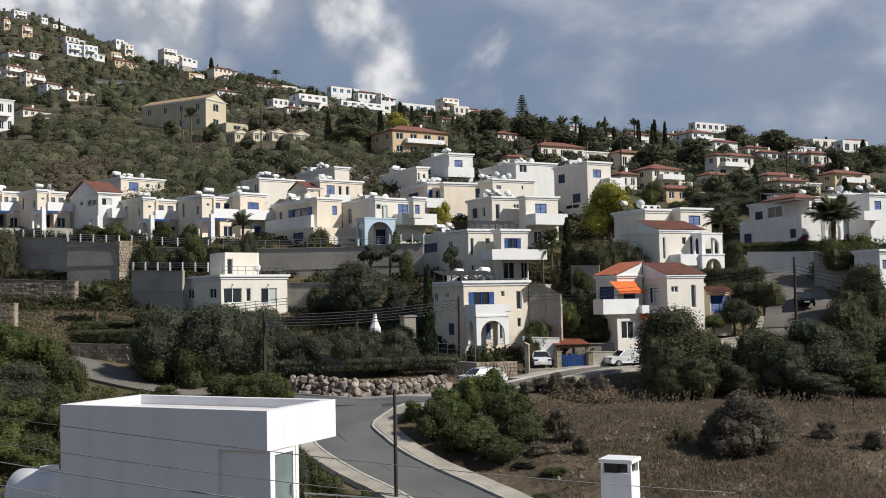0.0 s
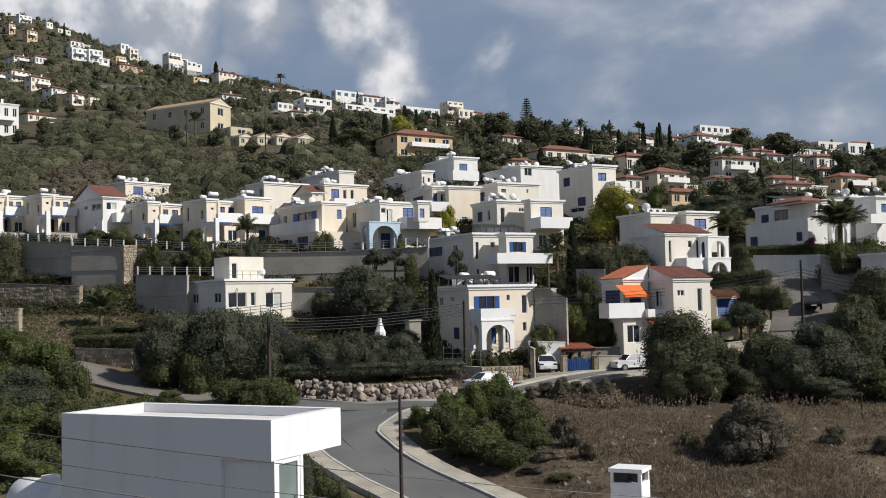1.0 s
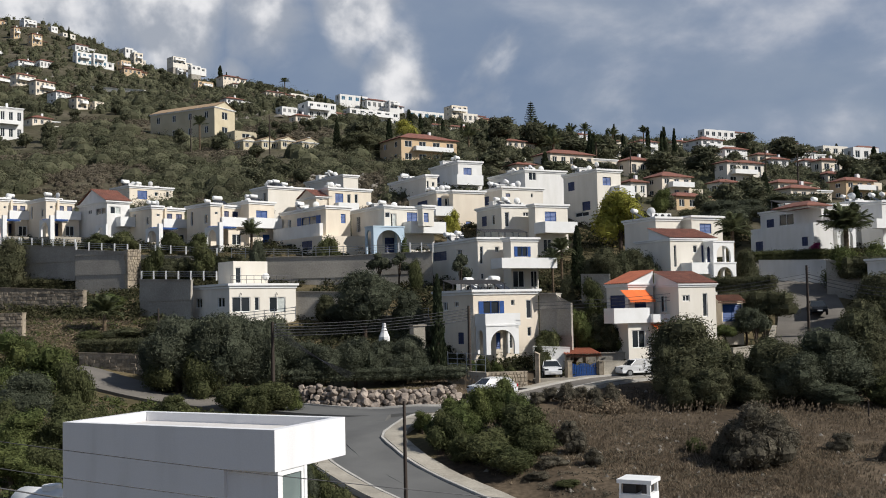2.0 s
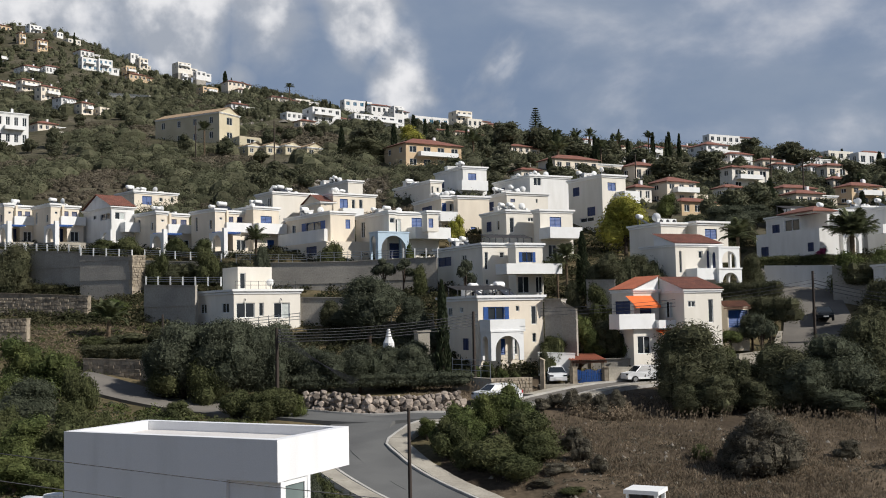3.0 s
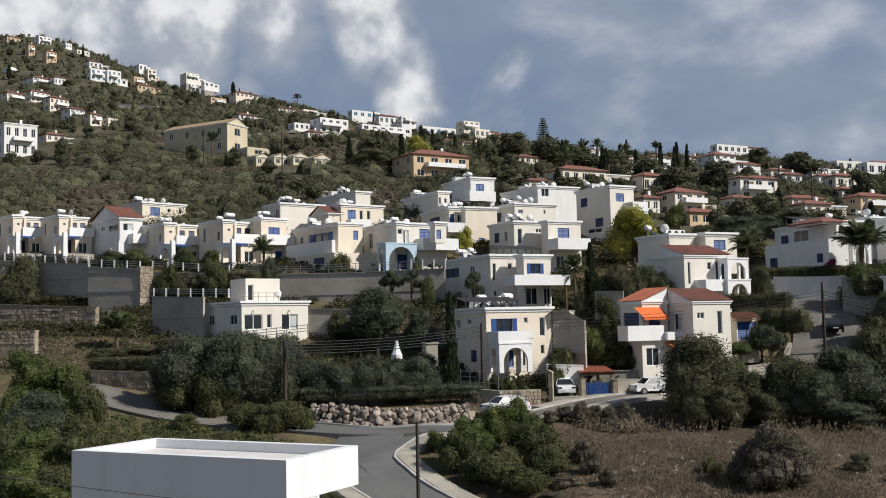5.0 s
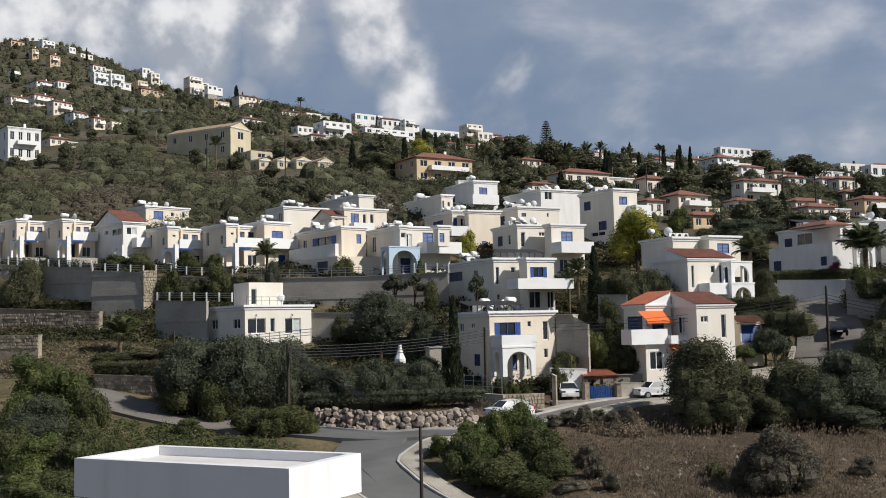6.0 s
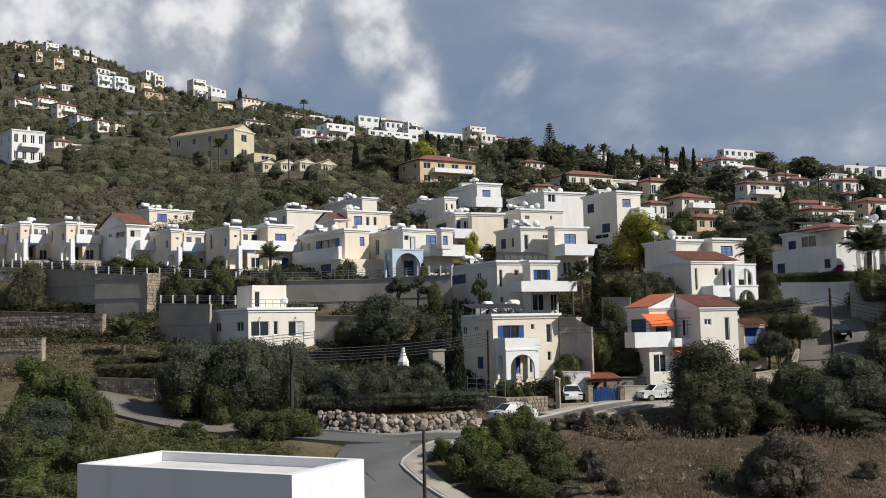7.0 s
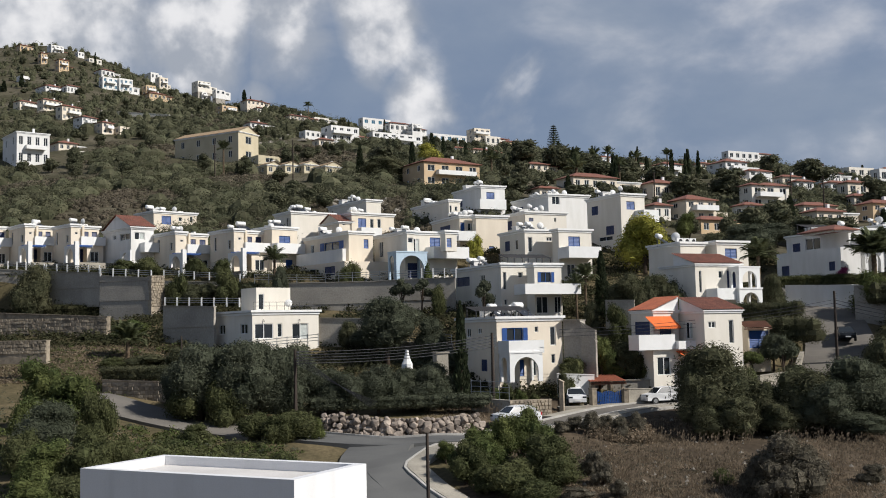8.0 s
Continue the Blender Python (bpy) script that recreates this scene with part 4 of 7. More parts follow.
h = house(20.43, 148.00, 21.07, 30, "tall grey-shaded house with blue shutters and roof tank")
block(h, 0.00, 4.14, 0.00, 7.84, 0.00, 9.97, ivory, 'H', [('S', 1.05, 7.55, 2.61, 8.80, 'navy'), ('S', 4.31, 4.43, 6.14, 5.68, 'navy'), ('S', 2.61, 3.65, 5.75, 4.27, 'dark'), ('F', 0.97, 7.74, 2.40, 8.89, 'blue'), ('F', 0.82, 4.21, 1.95, 5.49, 'blue')])
balcony(h, 2.33, 4.97, -2.00, 0.00, 5.93, 7.57)

h = house(2.93, 118.00, 14.11, 27, "cream two-storey house with pergola roof and covered veranda")
block(h, 0.00, 4.42, 0.00, 12.00, 0.00, 5.80, ivory, 'H', [('S', 0.99, 3.70, 4.38, 4.75, 'navy'), ('S', 7.06, 3.94, 8.19, 4.75, 'dark'), ('F', 0.26, 2.89, 0.67, 4.81, 'dark'), ('F', 2.14, 4.19, 2.73, 4.82, 'dark'), ('F', 0.35, 1.22, 0.72, 1.84, 'dark')])
block(h, 2.44, 5.85, -3.04, -1.34, 0.14, 5.61, ivory, '', [('F', 0.78, 3.40, 2.09, 4.50, 'blued'), ('F', 0.17, -0.01, 1.64, 1.87, 'dark'), ('F', 2.43, -0.04, 3.79, 1.85, 'dark')])
rack(h, 0.95, 6.37, 1.50, 0.00, 5.78, 6.84)
balcony(h, -0.09, 6.77, -5.44, -3.04, 2.18, 3.29)

h = house(1.90, 98.00, 7.92, 27, "cream two-storey house with white arched porch")
block(h, 0.00, 6.90, 0.00, 8.01, 0.00, 5.88, cream, 'H', [('S', 1.88, 4.07, 2.83, 4.90, 'dark'), ('S', 4.24, 4.38, 5.07, 4.90, 'dark'), ('S', 4.83, 0.93, 6.01, 2.01, 'navy'), ('F', 1.01, 3.69, 2.71, 4.86, 'blued'), ('F', 3.96, 4.42, 4.34, 4.94, 'dark'), ('F', 5.58, 3.17, 6.19, 4.91, 'dark'), ('F', 5.66, 1.53, 6.06, 2.37, 'dark'), ('F', 2.29, 0.48, 2.75, 1.93, 'blue'), ('F', 3.43, 0.44, 4.08, 1.89, 'dark')])
rack(h, -2.03, 3.36, 1.50, 0.00, 5.89, 6.79)
balcony(h, 0.12, 3.74, -2.00, 0.00, 2.58, 3.72)
porch(h, 0.17, 3.53, -2.00, 0.00, 0.05, 2.59)

h = house(-21.95, 106.00, 11.10, 38, "low cream flat-roofed house with rooftop terrace")
block(h, 0.00, 7.47, 0.00, 9.68, 0.00, 3.97, ivory, '', [('S', 1.99, 1.68, 3.45, 2.68, 'dark'), ('S', 7.03, 1.68, 8.62, 2.68, 'dark'), ('F', 0.27, 1.17, 2.28, 2.66, 'dark'), ('F', 2.76, 1.29, 3.29, 2.65, 'dark'), ('F', 4.41, 1.09, 6.26, 2.63, 'curtain')])
block(h, 2.15, 6.06, 3.40, 6.90, 3.90, 6.40, ivory, 'n', [('F', 0.23, 0.23, 0.89, 1.87, 'curtain')])

M = h.matrix_world
dish(*(M @ Vector((5.2, 2.2, 3.75))), 20, 0.4)
r = thing("railing", M @ pose(0.3, 0.25, 3.97), "thin dark metal railing round the roof terrace", "railing", "terrace railings")
for k in range(9):
    part("post", Mesh().tube([(6.8 * k / 8, 0, 0), (6.8 * k / 8, 0, 0.85)], 0.022, 5), dark_metal, r)
for zz in (0.45, 0.84):
    part("rail", Mesh().tube([(0, 0, zz), (6.8, 0, zz)], 0.02, 5), dark_metal, r)
for lx, lz in ((1.2, 3.05), (5.2, 3.05)):
    part("wall_lamp", Mesh().tube([(lx, -0.02, lz), (lx, -0.16, lz - 0.05), (lx, -0.18, lz - 0.2)], [0.04, 0.05, 0.07], 6), dark_metal, h, "small dark wall lamp")

h = house(21.18, 101.00, 8.03, 27, "cream house with red pantile roof and orange awning")
block(h, 0.00, 4.44, 0.00, 5.59, 0.00, 6.01, ivory, 'p', [('F', 0.47, 4.35, 1.31, 4.93, 'dark'), ('F', 2.86, 2.86, 3.43, 5.06, 'dark'), ('S', 2.80, 3.35, 3.84, 4.94, 'curtain')])
block(h, -3.28, -0.33, 3.36, 6.89, 2.20, 6.14, ivory, 'm', [('S', 0.56, 1.62, 2.98, 2.86, 'navy'), ('F', 0.71, 1.50, 2.08, 2.24, 'navy')])
block(h, -4.28, 1.74, 2.18, 5.68, -0.54, 2.43, ivory, 'n', [('F', 0.44, 0.62, 1.95, 2.28, 'dark'), ('S', 0.55, 1.43, 1.93, 2.49, 'navy')])
balcony(h, -6.13, -2.04, 1.76, 3.36, 2.43, 3.83)
balcony(h, -2.00, -0.02, 1.30, 3.36, 2.43, 3.20)
awning(h, -4.19, -1.24, 1.86, 3.36, 4.34, 5.54)
awning(h, -1.70, -0.10, 0.90, 2.18, 1.55, 2.25)

h = house(23.01, 113.00, 13.52, 27, "cream two-storey house with red pantile roof and white arches")
block(h, 0.00, 6.14, 0.00, 5.91, 0.00, 5.56, ivory, 'p', [('F', 0.48, 2.51, 0.80, 4.79, 'dark'), ('F', 3.05, 4.02, 3.62, 4.81, 'dark'), ('F', 4.16, 2.99, 5.87, 4.83, 'navy')])
block(h, 2.47, 5.89, 5.47, 11.27, 4.52, 8.31, ivory, '', [])
for ax, ay in ((2.9, 6.2), (3.8, 6.2), (4.7, 6.2)):
    air_unit(*(h.matrix_world @ Vector((ax, ay, 8.07))), 27)
dish(*(h.matrix_world @ Vector((3.4, 7.4, 8.07))), -20, 0.5)
tank_heater(*(h.matrix_world @ Vector((3.0, 9.2, 8.07))), 62)
block(h, 6.67, 11.09, 4.46, 7.96, 3.85, 8.43, ivory, '', [('F', 1.13, 2.62, 2.81, 3.74, 'blue')])
porch(h, 4.41, 7.23, -1.60, 0.00, 2.79, 5.05)
porch(h, 3.85, 6.91, -2.20, 0.00, -0.10, 2.77)
balcony(h, 1.31, 4.48, -1.80, 0.00, 1.71, 2.90)

h = house(45.27, 131.00, 18.92, 22, "white house with hipped red roof and long balcony")
block(h, 0.00, 4.23, 0.00, 11.57, 0.00, 5.01, chalk, 'H', [('S', 1.19, 2.78, 2.70, 3.96, 'navy'), ('S', 3.68, 2.92, 6.49, 4.38, 'dark'), ('F', 0.34, 2.92, 0.84, 4.32, 'dark'), ('F', 0.12, 0.14, 0.77, 1.11, 'navy'), ('S', -0.97, -0.28, 0.54, 0.97, 'navy'), ('S', 7.89, 0.00, 8.97, 1.11, 'navy')])
block(h, -3.19, -0.27, -1.30, 4.52, 4.41, 4.75, chalk, 'h', [])

rack(h, -1.5, 2.6, 1.5, 5.5, 5.0, 6.1)
porch(h, 0.6, 3.4, -1.9, -0.02, -0.4, 2.1)
for k in range(9):
    part("awning_slat", Mesh().box(0.4 + 0.36 * k, 0.6 + 0.36 * k, -2.6, -1.97, 2.27, 2.36), blue, h, "blue awning slat")
balcony(h, 0.3, 4.3, -1.5, 0.0, 2.45, 3.45)

h = house(42.70, 126.50, 18.44, 22, "white ground floor terrace with solid parapet")
block(h, 0.00, 2.87, 0.00, 11.63, 0.00, 2.95, chalk, 'n', [('S', 0.85, 0.00, 2.33, 1.34, 'navy'), ('S', 9.52, 0.27, 10.58, 1.34, 'navy')])

h = house(52.10, 138.00, 19.20, 24, "bright white stepped house beside a palm")
block(h, 0.00, 3.70, 0.00, 3.50, 0.00, 5.71, chalk, 'HH', [('S', 4.67, 3.51, 5.25, 4.69, 'dark')])

h = house(53.85, 134.00, 18.92, 24, "white house with blue shutters and flat roof")
block(h, 0.00, 5.98, 0.00, 3.50, 0.00, 5.55, chalk, 'H', [('F', 0.84, 3.49, 1.95, 4.59, 'blue')])
balcony(h, -1.96, 0.92, -1.00, 0.00, 2.03, 3.20)

h = house(45.84, 112.00, 14.21, 24, "low white garage with dark window")
block(h, 0.00, 4.35, 0.00, 3.50, 0.00, 2.25, chalk, '', [('F', 0.37, 0.23, 1.86, 1.18, 'navy')])

h = house(26.43, 106.00, 10.20, 27, "small blue-doored garage with tiled edge")
block(h, 0.00, 2.69, 0.00, 3.50, 0.00, 2.35, cream, 'n', [('F', 0.05, 0.11, 2.52, 1.80, 'blue')])
tiled_edge(h, -0.71, 2.06, -0.80, 0.00, 2.06, 2.69)


# ---------------------------------------------------------------- plants
def leaf_cloud(rng, lumps, count, size, flat=0.75):
    """Leaf quads scattered in the outer shell of several lumps (x, y, z, rx, rz)."""
    m = Mesh()
    tot = sum(l[3] ** 2 for l in lumps)
    for cx, cy, cz, rx, rz in lumps:
        # dense inner twigs
        for i in range(4):
            for k in range(7):
                q = []
                for di, dk in ((0, 0), (0, 1), (1, 1), (1, 0)):
                    th, ph = math.pi * (i + di) / 4, 2 * math.pi * (k + dk) / 7
                    w = 0.74 + 0.14 * math.sin(3 * ph + cx * 5) * math.sin(th)
                    q.append((cx + math.sin(th) * math.cos(ph) * rx * w, cy + math.sin(th) * math.sin(ph) * rx * w, cz + math.cos(th) * rz * w))
                m.face(*q)
        for _ in range(int(count * rx * rx / tot)):
            d = Vector((rng.gauss(0, 1), rng.gauss(0, 1), rng.gauss(0, 1) + 0.15)).normalized()
            rad = rng.uniform(0.7, 1.1) if rng.random() < 0.93 else rng.uniform(1.08, 1.38)
            p = Vector((cx + d.x * rx * rad, cy + d.y * rx * rad, cz + d.z * rz * rad))
            a = Vector((rng.gauss(0, 1), rng.gauss(0, 1), rng.gauss(0, 0.7)))
            a = (a - d * a.dot(d) * 0.55).normalized()
            b = a.cross(d + Vector((rng.gauss(0, 0.6), rng.gauss(0, 0.6), rng.gauss(0, 0.6)))).normalized()
            s = size * rng.uniform(0.6, 1.5)
            m.face(p - a * s - b * s * 0.34, p - a * s * 0.7 + b * s * 0.34, p + a * s)
    return m


def lumps_for(rng, n, rx, rz, base):
    out = []
    for k in range(n):
        a = rng.uniform(0, 2 * math.pi)
        q = math.sqrt(rng.random()) * 0.62
        h = rng.uniform(0.0, 1.0)
        r = rng.uniform(0.34, 0.5) * (1.1 - 0.35 * h)
        out.append((math.cos(a) * q * rx * (1.05 - 0.5 * h), math.sin(a) * q * rx * (1.05 - 0.5 * h), base + rz * (0.3 + 1.2 * h), r * rx, r * rz * 1.1))
    return out


def tree_meshes(seed, rx, rz, trunk, leaves, size, n=12):
    """Crown and trunk meshes of one broad tree, centred on its foot."""
    rng = random.Random(seed)
    L = lumps_for(rng, n, rx, rz, trunk)
    crown = leaf_cloud(rng, L, leaves, size)
    t = Mesh()
    t.tube([(0, 0, -0.6), (0.04, 0.02, trunk * 0.5), (0.1, -0.05, trunk + rz * 0.4)], [0.05 * rx + 0.06, 0.045 * rx + 0.04, 0.03 * rx + 0.02], 7)
    for l in L[: 6]:
        t.tube([(0.04, 0, trunk * 0.6), ((l[0]) * 0.5, l[1] * 0.5, (trunk + l[2]) * 0.5), l[:3]], [0.03 * rx + 0.02, 0.022 * rx + 0.015, 0.012 * rx], 5)
    return crown, t


KINDS = {}


def kind(name, leaf, variants, *a, **k):
    KINDS[name] = []
    for s in range(variants):
        c, t = tree_meshes(hash_seed(name) + s, *a, **k)
        KINDS[name].append((c.data(name + "_crown", leaf), t.data(name + "_trunk", bark, True)))


def hash_seed(name):
    return sum((i + 3) * ord(c) for i, c in enumerate(name)) * 13


kind("olive", olive_leaf, 4, 2.0, 1.5, 0.9, 17000, 0.07, n=22)
kind("shrub", bush_leaf, 4, 1.2, 0.9, 0.1, 6600, 0.066, n=16)
kind("green", green_leaf, 3, 1.4, 1.2, 0.4, 7000, 0.071, n=16)
kind("lime", lime_leaf, 2, 1.5, 1.5, 0.9, 5600, 0.096, n=16)
kind("dark", dark_leaf, 3, 2.0, 1.9, 0.5, 15000, 0.077, n=22)
kind("far", far_leaf, 5, 1.9, 1.6, 0.5, 1700, 0.23, n=12)
kind("grey", grey_leaf, 2, 1.2, 1.0, 0.1, 6400, 0.055, n=17)
kind("yucca", olive_leaf, 2, 1.3, 0.8, 1.9, 2600, 0.12, n=7)
kind("bloom", bloom, 1, 0.9, 0.7, 0.1, 700, 0.12, n=8)
LABELS = {
    "olive": ("tree", "grey-green olive tree with a dense uneven crown", "tree"),
    "shrub": ("bush", "dark green dense bush on dry ground", "bush"),
    "green": ("bush", "fresh green leafy garden bush", "bush"),
    "lime": ("tree", "tree with yellow-green autumn leaves", "tree"),
    "dark": ("tree", "dark green dense evergreen tree", "tree"),
    "far": ("tree", "rounded grey-green tree between the villas", "tree"),
    "grey": ("bush", "grey twiggy half-dry bush in the field", "bush"),
    "yucca": ("tree", "small bare-trunked tree with spiky leaf tufts", "tree"),
    "bloom": ("bush", "bush with magenta blossom", "bush"),
}
TREE = random.Random(5)


def plant(sort, x, y, s, sz=None, z=None, label=""):
    """A tree or bush of one sort; s and sz scale its spread and height."""
    c, t = TREE.choice(KINDS[sort])
    n, lab, cat = LABELS[sort]
    zz = ground(x, y) if z is None else z
    ob = thing(n, pose(x, y, zz - 0.05, 0, 0, TREE.uniform(0, 360)) @ Matrix.Diagonal((s, s, sz or s, 1)), label or lab, cat, cat + " growth")
    part("crown", c, None, ob)
    part("trunk", t, None, ob)
    return ob


def cypress_mesh(seed, h=8.0, r=0.75, leaves=2600, size=0.16):
    rng = random.Random(seed)
    m = Mesh()
    for _ in range(leaves):
        t = rng.random() ** 0.85
        prof = min(1.0, t * 6 + 0.25) * (1 - t) ** 0.55 * (0.85 + 0.3 * noise.noise(Vector((t * 9, seed, 0))))
        a = rng.uniform(0, 2 * math.pi)
        rr = r * prof * rng.uniform(0.6, 1.08)
        p = Vector((math.cos(a) * rr, math.sin(a) * rr, 0.25 + t * (h - 0.25)))
        d = Vector((math.cos(a) * 0.35, math.sin(a) * 0.35, 1)).normalized()
        b = d.cross(Vector((rng.gauss(0, 1), rng.gauss(0, 1), rng.gauss(0, 1)))).normalized()
        s = size * rng.uniform(0.7, 1.5)
        m.face(p - d * s, p - b * s * 0.4, p + d * s, p + b * s * 0.4)
    return m


CYP = [(cypress_mesh(70 + k).data("cypress_crown", cypress_leaf), Mesh().tube([(0, 0, -0.5), (0, 0, 4.0), (0, 0, 7.6)], [0.16, 0.1, 0.02], 6).data("cypress_trunk", bark)) for k in range(3)]
CYP_FAR = [(cypress_mesh(80 + k, leaves=420, size=0.42).data("far_cypress_crown", cypress_leaf), CYP[0][1]) for k in range(3)]


def cypress(x, y, h, r=1.0, z=None, far=False):
    c, t = TREE.choice(CYP_FAR if far else CYP)
    if far:
        h, r = h * TREE.uniform(0.5, 1.1), r * TREE.uniform(0.75, 1.25)
        x, y = x + TREE.uniform(-1.6, 1.6), y + TREE.uniform(-12, 6)
    ob = thing("cypress_tree", pose(x, y, (ground(x, y) if z is None else z) - 0.1, 0, 0, TREE.uniform(0, 360)) @ Matrix.Diagonal((r, r, h / 8.0, 1)), "slender dark green cypress tree", "cypress", "cypresses")
    part("crown", c, None, ob)
    part("trunk", t, None, ob)


def frond_mesh(seed, length, droop, pairs=36):
    rng = random.Random(seed)
    m = Mesh()
    pts = []
    for k in range(9):
        t = k / 8
        pts.append(Vector((length * t * (1 - 0.18 * t * t), 0, length * (0.55 * t - droop * t * t))))
    m.tube(pts, [0.035 * (1 - 0.8 * k / 8) for k in range(9)], 4)
    for k in range(pairs):
        t = 0.12 + 0.86 * k / pairs
        i = min(int(t * 8), 7)
        p = pts[i].lerp(pts[i + 1], t * 8 - i)
        l = length * 0.26 * math.sin(math.pi * min(1, 0.25 + t * 0.75)) + 0.12
        for sgn in (-1, 1):
            e = p + Vector((l * 0.55, sgn * l * 0.8, -l * rng.uniform(0.05, 0.4)))
            w = Vector((0.045 * length / 2, 0, 0))
            m.face(p - w, p + w, e)
    return m


FRONDS = [frond_mesh(s, 2.2, d).data("frond", palm_leaf) for s, d in ((1, 0.45), (2, 0.62), (3, 0.78), (4, 0.28))]


def palm(x, y, trunk, s=1.0, n=26, z=None, label="palm tree with arching feathery fronds"):
    z = ground(x, y) if z is None else z
    ob = thing("palm_tree", pose(x, y, z, 0, 0, TREE.uniform(0, 360)), label, "palm tree", "palms")
    t = Mesh()
    k = max(3, int(trunk / 0.25))
    t.tube([(0, 0, -0.3 + (trunk + 0.3) * i / k) for i in range(k + 1)], [0.15 * s * (1 + 0.14 * (i % 2)) for i in range(k + 1)], 9)
    part("trunk", t, palm_bark, ob)
    for i in range(n):
        f = new("frond", FRONDS[i % 4])
        f.parent = ob
        f.matrix_local = pose(0, 0, trunk, 0, 0, i * 137.5) @ pose(0, 0, 0, 0, TREE.uniform(-62, 12), 0) @ Matrix.Scale(s, 4)
    return ob


# ---------------------------------------------------------------- walls, railings, villas
def wall_run(x0, y0, x1, y1, zb, za, zc, thick, mat, label, category):
    """A straight wall from (x0, y0) to (x1, y1), bottom zb, tops za and zc, with a slightly proud coping."""
    d = Vector((x1 - x0, y1 - y0))
    n = Vector((-d.y, d.x)).normalized() * thick
    if n.y < 0:
        n = -n
    lo = zb - 1.2
    m = Mesh()

    def prism(off0, off1, a0, a1, b0, b1, grow=0.0):
        e = d.normalized() * grow
        p = [(x0 - e.x + n.x * off0, y0 - e.y + n.y * off0), (x1 + e.x + n.x * off0, y1 + e.y + n.y * off0), (x1 + e.x + n.x * off1, y1 + e.y + n.y * off1), (x0 - e.x + n.x * off1, y0 - e.y + n.y * off1)]
        b, t = [a0, a1, a1, a0], [b0, b1, b1, b0]
        m.face(*[(p[k][0], p[k][1], b[k]) for k in (0, 3, 2, 1)])
        m.face(*[(p[k][0], p[k][1], t[k]) for k in range(4)])
        for k in range(4):
            j = (k + 1) % 4
            m.face((*p[k], b[k]), (*p[j], b[j]), (*p[j], t[j]), (*p[k], t[k]))

    run = d.length
    if mat is concrete and za - zb > 1.6:
        # board-marked lifts, each a little proud of or behind the next
        k = max(2, int((za - 0.08 - lo) / 0.75))
        cut = [lo + (za - 0.08 - lo) * i / k for i in range(k + 1)]
        for i in range(k):
            slip = (zc - za) if i == k - 1 else 0.0
            prism(0.05 * ((i * 7) % 3) / max(thick, 0.3) * 0.6, 1, cut[i], cut[i], cut[i + 1], cut[i + 1] + slip)
    else:
        prism(0, 1, lo, lo, za - 0.08, zc - 0.08)
    prism(-0.15, 1.15, za - 0.078, zc - 0.078, za, zc, 0.03)
    ob = solid("garden_wall", m, mat, Matrix(), label, category, "garden walls")
    if mat is stonework and run > 1.0:
        STONE_RUNS.append((ob, x0, y0, x1, y1, zb - 0.3, za, zc, n.normalized()))
    return ob


STONE_RUNS = []


def lay_stones():
    """Rough stones bedded in the faces of the stone walls."""
    rng = random.Random(8)
    shapes = []
    for k in range(10):
        m = Mesh()
        j = lambda s=0.08: rng.uniform(-s, s)
        f = [(-0.5 + j(), -0.5 + j(), 0.0), (0.5 + j(), -0.5 + j(), 0.0), (0.5 + j(), 0.5 + j(), 0.0), (-0.5 + j(), 0.5 + j(), 0.0)]
        g = [(p[0] * 0.84 + j(0.04), p[1] * 0.84 + j(0.04), 1.0 + j(0.2)) for p in f]
        m.face(*g)
        for i in range(4):
            e = (i + 1) % 4
            m.face(f[i], f[e], g[e], g[i])
        shapes.append(m.data("stone", stonework))
    for ob, x0, y0, x1, y1, zb, za, zc, n in STONE_RUNS:
        d = Vector((x1 - x0, y1 - y0))
        run = d.length
        d = d / run
        turn = Matrix(((d.x, 0, -n.x, 0), (d.y, 0, -n.y, 0), (0, 1, 0, 0), (0, 0, 0, 1)))
        big = max(0.3 if run < 6 else 0.42, run * (za - zb) / 300 * 2.2)
        z = zb
        while z < min(za, zc) - 0.2:
            hh = rng.uniform(0.28, 0.42) * (big / 0.42) ** 0.5
            s = rng.uniform(-0.2, 0.1)
            while s < run - 0.15:
                w = rng.uniform(0.7, 1.7) * big
                c = min(max(s + w / 2, w / 2), run - w / 2)
                o = part("stone", rng.choice(shapes), None, ob)
                o.matrix_local = Matrix.Translation((x0 + d.x * c, y0 + d.y * c, z + hh / 2)) @ turn @ Matrix.Diagonal((w * 0.95, hh * 0.93, rng.uniform(0.04, 0.1), 1))
                s += w
            z += hh


def fence(x0, y0, z0, x1, y1, z1, h, n, mat, label):
    t = thing("railing", pose(x0, y0, z0), label, "railing", "terrace railings")
    d = Vector((x1 - x0, y1 - y0, z1 - z0))
    w = 0.065 if mat is white else 0.03
    post = Mesh().box(-w, w, -w, w, -0.15, h).data("post", mat)
    for k in range(n + 1):
        o = part("post", post, None, t)
        o.matrix_local = Matrix.Translation(d * k / n)
    rail = Mesh().tube([(0, 0, 0), tuple(d)], 0.028, 5).data("rail", metal)
    for q in (0.35, 0.62, 0.9):
        o = part("rail", rail, None, t)
        o.matrix_local = Matrix.Translation((0, 0, h * q))
    return t


VILLAS = []


